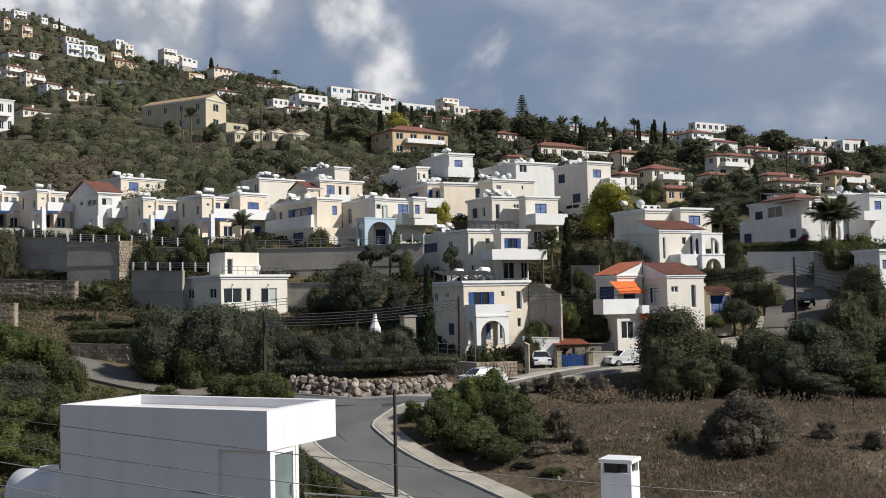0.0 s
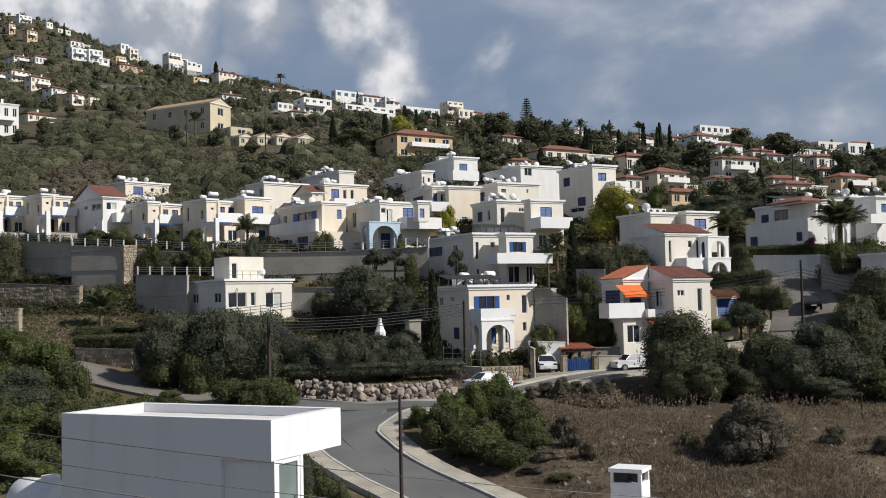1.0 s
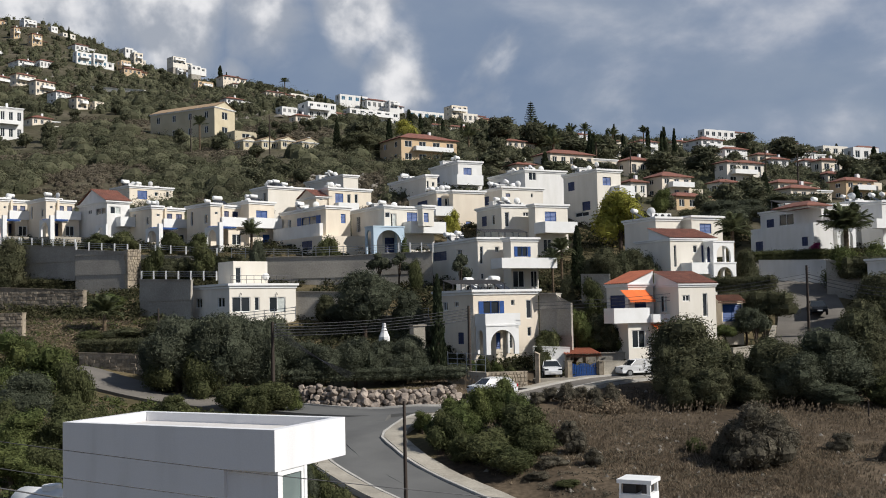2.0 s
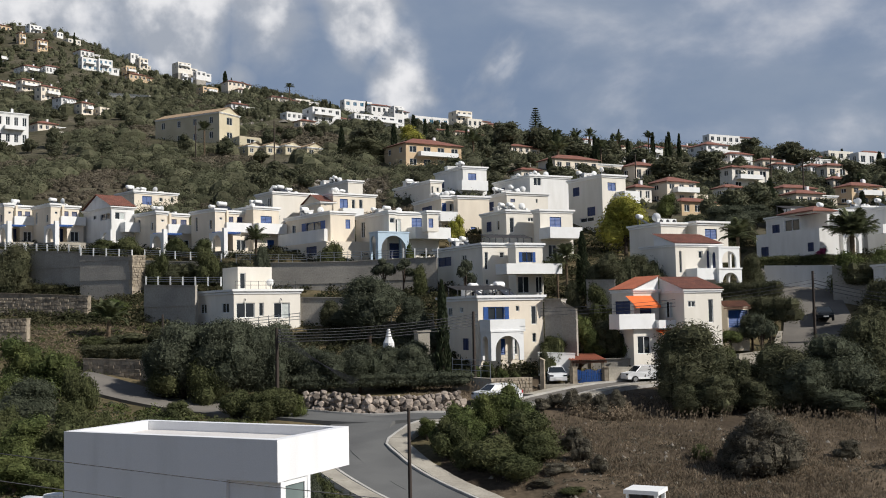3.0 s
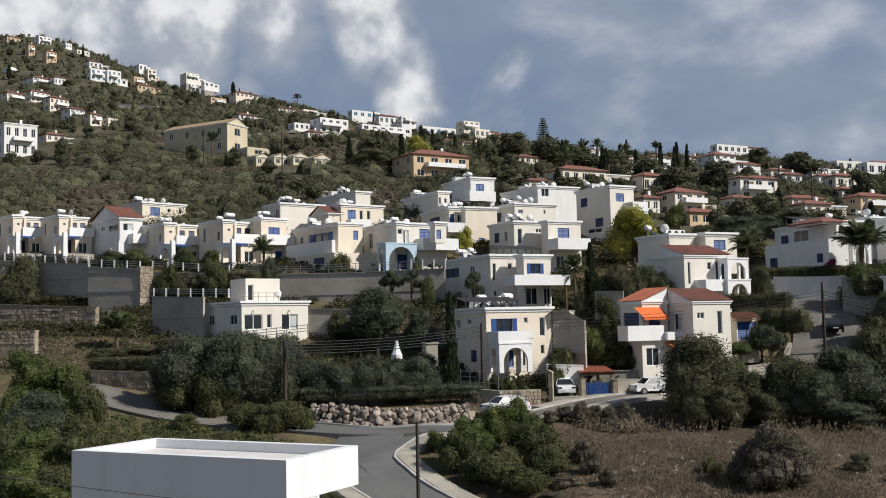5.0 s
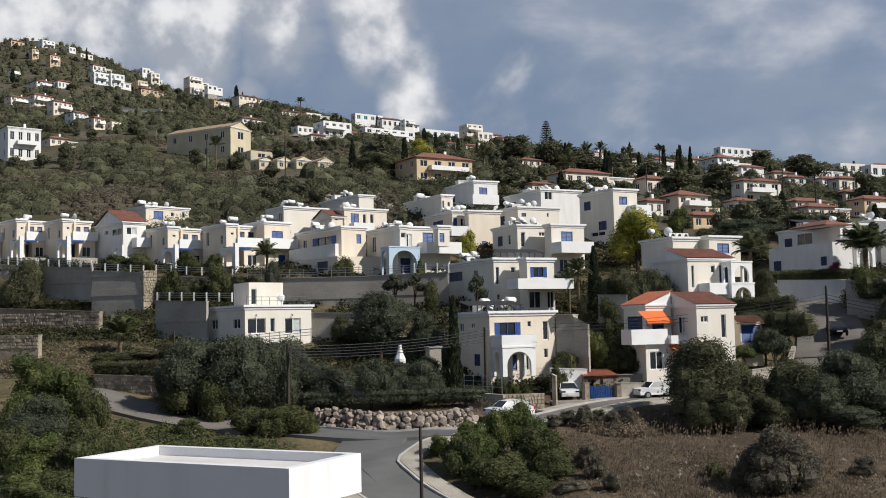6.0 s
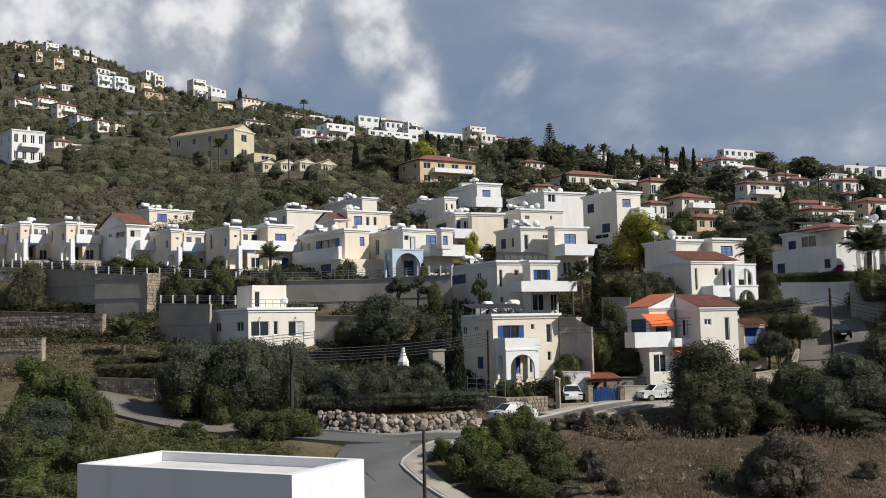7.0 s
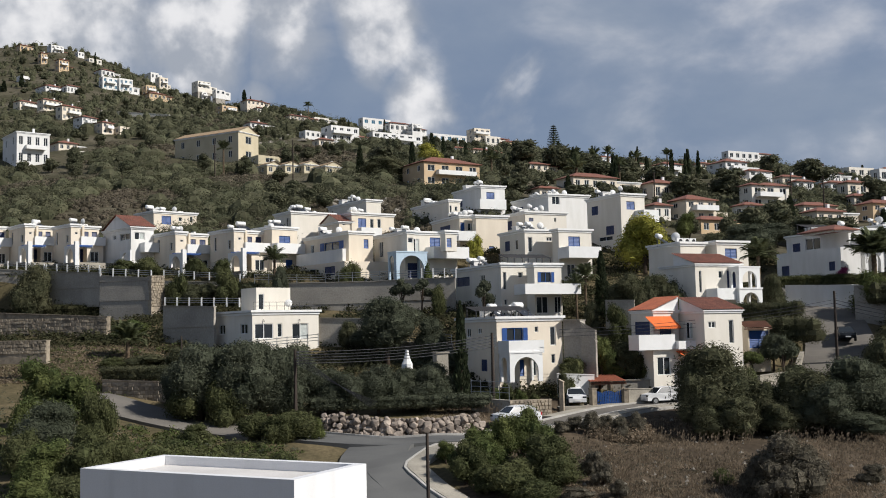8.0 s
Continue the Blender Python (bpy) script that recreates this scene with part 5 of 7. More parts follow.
def hedge(x0, y0, x1, y1, z, h, leaf, thick=0.7):
    """Clipped hedge: overlapping leafy lumps in a row."""
    rng = random.Random(int(x0 * 11 + y0))
    L = []
    n = max(3, int(math.hypot(x1 - x0, y1 - y0) / (0.6 * max(thick, 0.5))))
    for k in range(n + 1):
        for q in (0.25, 0.65):
            L.append(((x1 - x0) * k / n + rng.gauss(0, 0.1), (y1 - y0) * k / n + rng.gauss(0, 0.1), h * q, thick * rng.uniform(0.8, 1.15), h * 0.38 * rng.uniform(0.8, 1.15)))
    m = leaf_cloud(rng, L, int(n * 620 * max(h, 1)), 0.082)
    return solid("hedge", m, leaf, pose(x0, y0, z), "dense dark green hedge along a garden wall", "hedge", "hedges")


def hill_trees(seed, count, region):
    """Single trees standing between the villas."""
    rng = random.Random(seed)
    x0, x1, y0, y1 = region
    for _ in range(count):
        y = y0 + (y1 - y0) * rng.random() ** 1.2
        x = rng.uniform(x0, x1) * y
        if any(abs(x - vx) < hw and -15 < y - vy < dd for vx, vy, hw, dd in VILLAS):
            continue
        k = rng.random()
        if k < (0.03 if x < -0.08 * y else 0.13):
            cypress(x, y, rng.uniform(5, 9), rng.uniform(0.9, 1.4), far=True)
        else:
            s = rng.uniform(0.7, 1.5)
            plant(rng.choice(("far",)), x, y, s, s * rng.uniform(0.7, 1.1))


def villa(x, y, z, yaw, w, d, h, mat, roof, storeys, cols, label):
    """A far villa: walls with rows of openings, and its roof."""
    z = max(z, ground(x, y) + 0.1)
    t = thing("villa", pose(x, y, z, 0, 0, yaw), label, "house", "hillside villas")
    fh = h / storeys
    VILLAS.append((x + w / 2 * math.cos(radians(yaw)) - d / 2 * math.sin(radians(yaw)), y, (w + d) / 2 * 0.85, d + 1.0))
    wins = []
    for s in range(storeys):
        for c in range(cols):
            a = w * (c + 0.5) / cols
            ww = min(w / cols * 0.5, 2.2)
            wins.append(("F", a - ww / 2, s * fh + fh * 0.25, a + ww / 2, s * fh + fh * 0.75, "tint" if "glass" in label or "tinted" in label else "dark"))
        k = max(1, int(d / 4.5))
        for c in range(k):
            a = d * (c + 0.5) / k
            wins.append(("S", a - 0.6, s * fh + fh * 0.3, a + 0.6, s * fh + fh * 0.75, "dark"))
    block(t, 0, w, 0, d, 0, h, mat, roof, wins)
    r = random.Random(int(x * 7 + y * 3))
    if w > 4 and r.random() < 0.7:
        ww, hh = w * r.uniform(0.4, 0.7), fh * r.uniform(0.8, 1.0)
        block(t, w + 0.02, w + ww, d * 0.2, d * 0.9, 0, hh, mat, r.choice(("h", "n", "")), [("F", ww * 0.3, hh * 0.25, ww * 0.7, hh * 0.75, "dark")])
    if storeys > 1 and mat is not sandy:
        x0, x1 = w * r.uniform(0.0, 0.3), w * r.uniform(0.7, 1.0)
        balcony(t, x0, x1, -1.4, 0, fh - 0.1, fh + 0.85)
    if roof in "hgG" and r.random() < 0.7:
        part("chimney", Mesh().box(w * 0.7, w * 0.7 + 0.55, d * 0.5, d * 0.5 + 0.55, h, h + min(w, d) * 0.16 + 0.9), white, t, "white chimney")
    part("foundation", Mesh().box(0.05, w - 0.05, 0.05, d - 0.05, -9.0, -1.9), concrete, t)
    return t


# villas on the hillsides
villa(-114.8, 293.0, 64.8, 45, 5.5, 6.0, 2.3, cream, "h", 1, 3, "cream hillside villa with a brown-red tiled hip roof")
villa(-103.5, 275.5, 59.5, 45, 3.4, 4.0, 2.2, ivory, "n", 1, 1, "low pale flat-roofed garden house")
villa(-175.2, 407.5, 102.1, 55, 8.2, 4.6, 3.9, cream, "h", 2, 4, "cream terraced house with rows of dark openings and tiled roof")
villa(-162.6, 399.3, 99.2, 55, 8.2, 4.0, 4.5, cream, "h", 2, 4, "cream terraced house with rows of dark openings and tiled roof")
villa(-146.0, 375.5, 90.8, 55, 7.6, 4.0, 5.2, cream, "h", 2, 4, "cream terraced house with rows of dark openings and tiled roof")
villa(-131.6, 356.2, 83.8, 55, 5.8, 5.1, 4.2, chalk, "h", 2, 3, "white terraced house with red tiled roof")
villa(-119.1, 340.2, 78.6, 55, 4.3, 4.2, 3.9, cream, "h", 2, 2, "cream terraced house with red tiled roof")
villa(-114.1, 342.7, 79.1, 50, 3.5, 4.0, 2.6, cream, "n", 1, 1, "low cream flat-roofed hillside house")
villa(-188.1, 464.1, 121.9, 50, 9.6, 9.0, 3.7, chalk, "h", 2, 4, "white villa with arched openings and low tiled roof")
villa(-179.7, 467.2, 122.4, 50, 6.8, 4.0, 3.6, chalk, "h", 1, 4, "white villa wing with a row of dark openings")
villa(-174.1, 497.3, 131.2, 45, 8.0, 4.0, 6.0, chalk, "n", 2, 3, "white modern villa with large tinted blue windows")
villa(-167.6, 501.9, 131.0, 45, 7.0, 4.6, 6.3, chalk, "n", 2, 3, "white modern villa wing with tinted windows")
villa(-194.5, 553.7, 151.6, 50, 7.6, 7.8, 3.6, chalk, "h", 1, 3, "white hillside villa with a red-brown tiled roof")
villa(-157.3, 510.6, 130.4, 45, 5.1, 4.5, 5.3, apricot, "n", 2, 3, "pinkish house with an arched loggia")
villa(-151.7, 497.4, 126.0, 45, 8.8, 6.6, 2.7, apricot, "h", 1, 4, "pinkish house with tiled roof and terrace")
villa(-176.4, 597.4, 154.0, 45, 5.3, 5.2, 6.5, cream, "n", 2, 2, "beige hillside house with open loggias")
villa(-190.6, 627.4, 167.4, 45, 5.2, 8.3, 4.1, chalk, "n", 1, 2, "white hillside house with a slanting flat roof")
villa(-230.3, 562.1, 160.8, 50, 3.5, 4.0, 6.3, apricot, "h", 2, 2, "orange-rendered hillside villa with tiled roof")
villa(-214.2, 545.8, 153.5, 50, 5.7, 4.6, 5.7, apricot, "h", 2, 3, "orange-rendered hillside villa with tiled roof")
villa(-245.5, 613.7, 181.0, 50, 7.8, 5.3, 5.4, chalk, "n", 2, 3, "white hillside villa with plain flat roof")
villa(-267.8, 622.2, 184.8, 50, 7.7, 5.5, 3.8, apricot, "h", 1, 3, "apricot hillside villa with tiled hip roof")
villa(-229.5, 613.6, 177.8, 50, 4.0, 4.0, 3.0, chalk, "n", 1, 2, "white hillside villa with plain flat roof")
villa(-219.9, 605.6, 172.8, 50, 7.9, 6.2, 2.6, ivory, "n", 1, 3, "pale low flat-roofed hillside villa")
villa(-162.4, 628.2, 161.3, 45, 8.8, 7.2, 4.4, ivory, "n", 2, 3, "pale ridge-top villa with flat roof")
villa(-151.7, 628.7, 157.1, 45, 6.6, 4.0, 3.1, chalk, "n", 1, 2, "white low flat-roofed ridge villa")
villa(-159.9, 628.7, 154.2, 45, 3.4, 11.1, 4.8, chalk, "n", 2, 1, "white hillside house with blank side wall")
villa(-106.5, 453.1, 108.1, 45, 7.6, 5.5, 3.9, apricot, "n", 2, 3, "brownish hillside house with an open loggia")
villa(-99.7, 471.8, 115.9, 42, 8.7, 6.0, 2.3, cream, "h", 1, 4, "cream ridge villa with tiled hip roof")
villa(-94.2, 467.1, 111.2, 42, 4.0, 4.0, 2.2, ivory, "h", 1, 2, "small pale hillside villa with tiled roof")
villa(-74.0, 355.2, 81.4, 42, 6.3, 4.5, 2.2, chalk, "h", 1, 3, "white hillside villa with reddish tiled roof")
villa(-215.1, 501.3, 136.5, 50, 3.9, 4.5, 3.3, chalk, "n", 2, 2, "white hillside villa with plain flat roof")
villa(-59.5, 270.8, 56.3, 62, 8.0, 21.8, 7.7, sandy, "G", 2, 1, "long sandy yellow building with a gabled tile roof")
villa(-53.4, 266.0, 54.8, 42, 6.4, 9.8, 2.2, sandy, "n", 1, 1, "low sandy yellow garden wall house")
villa(-48.6, 252.3, 51.0, 42, 4.0, 4.0, 2.2, sandy, "G", 1, 2, "sandy yellow house with tiled gable roof")
villa(-44.3, 252.4, 50.9, 42, 4.4, 4.0, 2.2, sandy, "G", 1, 2, "sandy yellow house with tiled gable roof")
villa(-39.9, 253.4, 51.0, 42, 4.5, 4.0, 2.2, sandy, "G", 1, 2, "sandy yellow house with tiled gable roof")
villa(-34.5, 251.0, 50.1, 42, 5.2, 5.3, 2.2, sandy, "G", 1, 2, "sandy yellow house with tiled gable roof and lit gable end")
villa(-71.3, 417.8, 97.0, 40, 8.8, 4.0, 2.2, cream, "h", 1, 5, "cream villa with a columned front")
villa(-63.4, 430.4, 98.4, 40, 7.0, 5.3, 2.6, ivory, "n", 1, 3, "pale flat-roofed ridge villa")
villa(-53.3, 341.8, 76.1, 40, 5.7, 4.0, 2.4, chalk, "n", 1, 3, "low white flat-roofed hillside villa")
villa(-45.2, 343.9, 75.2, 38, 10.7, 6.6, 5.2, chalk, "n", 2, 4, "white villa with arched loggia")
villa(-45.7, 319.3, 69.0, 38, 4.9, 4.0, 2.4, cream, "h", 1, 2, "small cream house with tiled roof")
villa(-47.5, 469.2, 104.9, 36, 14.4, 4.0, 3.3, chalk, "n", 1, 4, "white ridge villa with a wide glass front")
villa(-33.5, 364.0, 76.9, 36, 20.4, 6.2, 4.7, chalk, "n", 2, 6, "long white terraced villa")
villa(-35.6, 469.6, 101.6, 36, 10.7, 4.3, 4.0, chalk, "h", 1, 4, "white upper villa with arched openings and tiled roof")
villa(-25.6, 469.8, 101.1, 36, 4.8, 4.0, 3.8, chalk, "n", 2, 2, "white villa wing with stacked balconies")
villa(-16.9, 470.2, 96.4, 33, 18.4, 4.0, 4.0, chalk, "n", 1, 5, "long white villa with a wide glass front")
villa(1.9, 468.5, 96.9, 33, 8.4, 6.5, 5.0, cream, "n", 2, 3, "cream ridge villa with flat roof")
villa(6.8, 468.7, 94.3, 33, 7.9, 4.0, 4.0, ivory, "n", 1, 3, "pale villa wing with columned terrace")
villa(-7.6, 406.8, 80.7, 33, 8.0, 4.0, 2.2, chalk, "h", 1, 3, "white hillside villa with tiled hip roof")
villa(1.0, 385.1, 76.0, 33, 9.9, 4.0, 2.2, cream, "h", 1, 4, "cream hillside villa with tiled hip roof")
villa(15.3, 468.9, 92.6, 32, 10.3, 4.5, 3.0, apricot, "h", 1, 3, "pinkish ridge villa with tiled hip roof")
villa(112.9, 468.8, 85.0, 28, 17.6, 4.4, 3.8, chalk, "n", 1, 5, "white ridge villa under a wide flat slab roof")
villa(16.1, 293.0, 55.9, 30, 6.2, 4.0, 2.2, cream, "h", 1, 3, "cream hillside villa with tiled hip roof")
villa(42.9, 348.9, 64.6, 30, 4.1, 4.0, 3.5, chalk, "g", 2, 1, "white hillside villa with tiled gable roof")
villa(59.6, 331.5, 58.9, 30, 7.3, 4.9, 3.8, chalk, "h", 2, 3, "white hillside villa with tiled hip roof")
villa(-115.8, 268.0, 57.3, 40, 8.3, 12.0, 8.7, chalk, "", 2, 4, "white and grey modern apartment block")
villa(-10.0, 226.0, 43.4, 33, 14.1, 9.3, 5.4, apricot, "h", 2, 4, "apricot house with a broad red tile roof")
villa(12.5, 197.0, 36.1, 30, 4.0, 3.8, 2.5, cream, "h", 1, 2, "cream hillside villa with tiled hip roof")
villa(22.0, 231.0, 41.3, 30, 11.7, 6.4, 3.1, cream, "h", 1, 5, "cream hillside villa with tiled hip roof")
villa(40.5, 239.0, 40.5, 30, 7.5, 6.1, 3.9, cream, "h", 1, 3, "cream hillside villa with tiled hip roof")
villa(39.2, 197.0, 31.5, 30, 7.1, 6.1, 4.0, cream, "h", 2, 3, "cream hillside villa with tiled hip roof")
villa(32.9, 194.0, 31.5, 30, 3.7, 3.5, 2.7, ivory, "h", 1, 2, "pale cream hillside villa with tiled hip roof")
villa(37.9, 179.0, 27.8, 30, 7.0, 3.5, 2.4, apricot, "h", 1, 3, "apricot hillside villa with tiled hip roof")
villa(58.8, 226.0, 37.0, 28, 10.4, 3.8, 5.0, ivory, "h", 2, 3, "pale cream hillside villa with tiled hip roof")
villa(52.1, 206.0, 33.0, 28, 5.1, 3.5, 2.5, chalk, "h", 1, 2, "white hillside villa with tiled hip roof")
villa(79.0, 305.0, 52.7, 28, 8.5, 3.7, 3.6, chalk, "h", 2, 3, "white hillside villa with tiled hip roof")
villa(79.8, 336.0, 59.1, 28, 8.8, 9.0, 4.5, chalk, "h", 2, 3, "white hillside villa with tiled hip roof")
villa(85.9, 340.0, 60.0, 28, 8.7, 3.6, 2.5, chalk, "n", 1, 2, "white hillside villa with plain flat roof")
villa(136.3, 434.0, 72.8, 25, 7.7, 7.1, 3.5, ivory, "h", 1, 2, "pale cream hillside villa with tiled hip roof")
villa(101.4, 310.0, 52.8, 25, 6.8, 3.5, 3.0, chalk, "h", 1, 3, "white hillside villa with tiled hip roof")
villa(119.4, 340.0, 57.5, 25, 10.4, 3.5, 3.2, ivory, "n", 1, 3, "pale cream hillside villa with plain flat roof")
villa(121.3, 320.0, 53.6, 25, 10.4, 3.5, 4.1, chalk, "n", 1, 3, "white hillside villa with plain flat roof")
villa(61.2, 192.0, 29.8, 25, 6.1, 3.8, 2.6, cream, "h", 1, 3, "cream hillside villa with tiled hip roof")
villa(89.3, 256.0, 42.4, 25, 6.5, 3.5, 3.2, cream, "h", 1, 2, "cream hillside villa with tiled hip roof")
villa(76.1, 204.0, 31.9, 25, 6.0, 3.5, 2.8, cream, "h", 1, 2, "cream hillside villa with tiled hip roof")
villa(125.6, 327.0, 54.3, 25, 7.8, 3.5, 3.5, apricot, "h", 1, 2, "apricot hillside villa with tiled hip roof")
villa(84.8, 293.0, 49.9, 25, 6.9, 3.5, 2.8, cream, "h", 1, 2, "cream hillside villa with tiled hip roof")
villa(83.1, 275.0, 46.4, 25, 5.6, 3.5, 2.3, chalk, "h", 1, 2, "white hillside villa with tiled hip roof")
villa(48.7, 330.0, 60.0, 30, 5.1, 3.5, 2.1, cream, "h", 1, 2, "cream hillside villa with tiled hip roof")
villa(47.9, 345.0, 63.4, 30, 3.9, 3.5, 1.8, chalk, "n", 1, 2, "white hillside villa with plain flat roof")
villa(31.9, 340.0, 64.5, 30, 4.9, 4.7, 1.8, cream, "n", 1, 2, "cream hillside villa with plain flat roof")
villa(80.2, 374.0, 66.2, 30, 5.7, 3.5, 2.4, cream, "h", 1, 2, "cream hillside villa with tiled hip roof")
villa(71.2, 300.0, 51.9, 28, 5.1, 3.5, 2.2, cream, "h", 1, 2, "cream hillside villa with tiled hip roof")
villa(65.3, 236.0, 39.0, 28, 4.6, 3.5, 1.9, ivory, "h", 1, 2, "pale cream hillside villa with tiled hip roof")
villa(92.7, 278.0, 46.5, 25, 5.7, 3.5, 2.3, chalk, "h", 1, 2, "white hillside villa with tiled hip roof")
villa(79.3, 224.0, 36.0, 25, 4.3, 3.5, 2.1, cream, "h", 1, 2, "cream hillside villa with tiled hip roof")
villa(50.7, 262.0, 44.6, 30, 4.1, 3.5, 2.1, cream, "h", 1, 2, "cream hillside villa with tiled hip roof")
villa(44.7, 301.0, 53.7, 30, 5.0, 3.8, 2.4, ivory, "h", 1, 2, "pale cream hillside villa with tiled hip roof")

villa(73.4, 198.2, 30.8, 26, 7.1, 4.0, 3.6, apricot, "h", 2, 3, "pinkish villa with a white balcony and brown-red tiled roof")
villa(65.1, 211.9, 33.9, 26, 8.3, 4.0, 1.8, cream, "h", 1, 4, "low cream villa with a broad tiled roof")

# retaining walls and garden walls
wall_run(-53.53, 132.60, -45.22, 128.80, 17.69, 21.19, 20.64, 0.4, concrete, "grey board-marked concrete retaining wall under the terrace", "wall")
wall_run(-45.18, 128.70, -38.29, 126.80, 15.95, 20.29, 19.76, 0.4, concrete, "tall grey board-marked concrete retaining wall", "wall")
wall_run(-62.84, 134.50, -53.57, 132.70, 17.21, 21.96, 21.20, 0.4, concrete, "grey concrete retaining wall under the terrace", "wall")
wall_run(-38.26, 126.70, -37.22, 128.50, 16.59, 19.96, 20.03, 0.6, stonework, "warm rubble stone pier of the retaining wall", "wall")
wall_run(-38.24, 132.00, -28.96, 131.00, 17.31, 19.61, 19.14, 0.4, concrete, "shaded concrete terrace wall behind the shrubs", "wall")
wall_run(-33.03, 113.50, -26.83, 110.30, 12.48, 16.00, 15.71, 0.4, concrete, "smooth concrete wall of the lower terrace", "wall")
wall_run(-55.78, 121.00, -40.16, 117.00, 12.91, 15.92, 15.06, 0.6, stonework, "rough shaded stone retaining wall of the bank", "wall")
wall_run(-44.55, 98.00, -38.81, 97.00, 11.71, 12.64, 12.63, 0.6, stonework, "low pale dry stone wall", "wall")
wall_run(-21.83, 126.20, -11.31, 124.40, 14.69, 18.70, 18.58, 0.4, concrete, "plain grey terrace wall below the houses", "wall")
wall_run(-11.31, 124.40, -2.19, 122.60, 15.11, 18.64, 18.75, 0.4, concrete, "plain grey terrace wall below the houses", "wall")
wall_run(-16.25, 111.00, -10.76, 110.00, 10.21, 14.31, 14.12, 0.4, concrete, "pale concrete garden wall beside the flat-roofed house", "wall")
wall_run(-10.80, 110.00, -2.38, 107.00, 9.83, 11.85, 11.41, 0.4, concrete, "long shaded garden wall behind the trees", "wall")
wall_run(-33.86, 97.50, -24.91, 94.50, 5.82, 8.94, 8.62, 0.5, stonework, "shaded stone-faced wall beside the lane", "wall")
# next two walls: darker concrete colour stands in for their shade
wall_run(8.14, 101.00, 9.70, 100.60, 8.30, 13.46, 13.42, 3.0, concrete, "side wall beside the house, its shade put in as grey-beige", "wall")
wall_run(9.70, 100.60, 10.92, 99.60, 8.28, 13.31, 11.43, 0.3, concrete, "garden wall sloping down beside the house, its shade put in as grey-beige", "wall")
wall_run(7.23, 97.50, 10.56, 98.00, 5.63, 8.64, 8.46, 0.3, chalk, "pale rendered wall behind the parked car", "wall")
wall_run(-0.54, 92.50, 2.67, 91.00, 5.77, 6.93, 6.76, 0.35, paving, "low pale rendered garden wall", "wall")
wall_run(2.67, 91.00, 6.27, 92.60, 5.52, 6.76, 6.69, 0.35, stonework, "curved stone-faced garden wall", "wall")
wall_run(7.07, 94.20, 7.40, 94.10, 5.20, 8.26, 8.06, 0.5, stonework, "stone gate pier with pale cap", "wall")
wall_run(9.81, 96.00, 10.07, 95.60, 5.67, 7.33, 7.34, 0.5, stonework, "stone gate pier", "wall")
wall_run(13.03, 97.00, 13.39, 97.00, 5.54, 7.22, 7.21, 0.5, stonework, "stone gate pier", "wall")
wall_run(13.46, 97.20, 17.31, 99.00, 5.67, 7.20, 7.03, 0.3, paving, "low pale rendered wall beside the road", "wall")
wall_run(26.10, 101.00, 30.69, 105.00, 6.44, 7.92, 8.13, 0.35, paving, "low pale curved wall beside the lane", "wall")
wall_run(30.69, 105.00, 33.21, 111.00, 7.03, 8.13, 9.76, 0.35, paving, "low pale wall climbing beside the lane", "wall")
wall_run(35.40, 124.00, 42.90, 121.40, 13.98, 17.00, 16.76, 0.35, chalk, "white rendered garden wall under a hedge", "wall")
wall_run(41.05, 118.00, 48.19, 116.00, 13.23, 16.60, 16.11, 0.35, concrete, "grey garden wall in the shade", "wall")
wall_run(13.45, 112.00, 16.27, 111.00, 13.70, 15.48, 15.39, 0.3, concrete, "grey garden wall in the shade", "wall")
wall_run(-135.31, 400.00, -112.81, 395.00, 96.91, 99.09, 96.13, 0.6, ivory, "long pale garden wall on the hillside", "wall")
wall_run(-161.00, 392.00, -145.14, 384.00, 91.09, 94.94, 92.49, 0.6, concrete, "grey terrace wall under the villas", "wall")
wall_run(-178.28, 420.00, -162.50, 412.00, 101.92, 104.22, 101.89, 0.6, concrete, "grey terrace wall under the villas", "wall")

solid("garden_terrace", Mesh().box(10.36, 16.93, 101.9, 106.5, 4.5, 7.68), garden_mat, Matrix(), "raised planted garden terrace behind the carport", "terrace", kind="structure")
wall_run(10.36, 101.5, 16.93, 101.5, 6.0, 7.78, 7.73, 0.3, concrete, "grey garden wall behind the carport", "wall")

# terrace railings
fence(-58.88, 134.40, 21.85, -53.52, 132.60, 21.27, 0.85, 4, white, "white posts with metal rails along the terrace edge")
fence(-53.20, 132.50, 21.18, -45.22, 128.80, 20.64, 0.85, 5, white, "white posts with metal rails along the terrace edge")
fence(-45.01, 128.60, 20.29, -38.32, 126.90, 19.77, 0.85, 4, white, "white posts with metal rails along the terrace edge")
fence(-38.13, 131.40, 20.07, -28.48, 130.40, 19.31, 0.85, 5, white, "white posts with metal rails along the terrace edge")
fence(-32.76, 113.40, 16.05, -23.99, 109.60, 15.69, 0.8, 6, white, "white posts with metal rails along the terrace edge")
fence(-25.95, 126.80, 18.87, -17.39, 125.50, 18.56, 1.0, 5, metal, "grey metal railing along the terrace")
fence(-17.39, 125.50, 18.71, -6.00, 123.40, 18.75, 1.0, 7, metal, "grey metal railing along the terrace")
fence(-5.99, 123.30, 18.88, -2.05, 122.50, 18.75, 1.0, 3, white, "white posts with metal rails along the terrace edge")
fence(-0.49, 92.20, 6.95, 2.66, 90.80, 6.82, 1.6, 4, metal, "wire garden fence between white posts")
fence(-10.76, 109.60, 11.85, -2.37, 106.60, 11.41, 0.9, 6, metal, "thin metal railing on the garden wall")
fence(-21.29, 105.00, 11.21, -14.72, 101.00, 11.70, 1.0, 6, metal, "thin metal balcony railing")

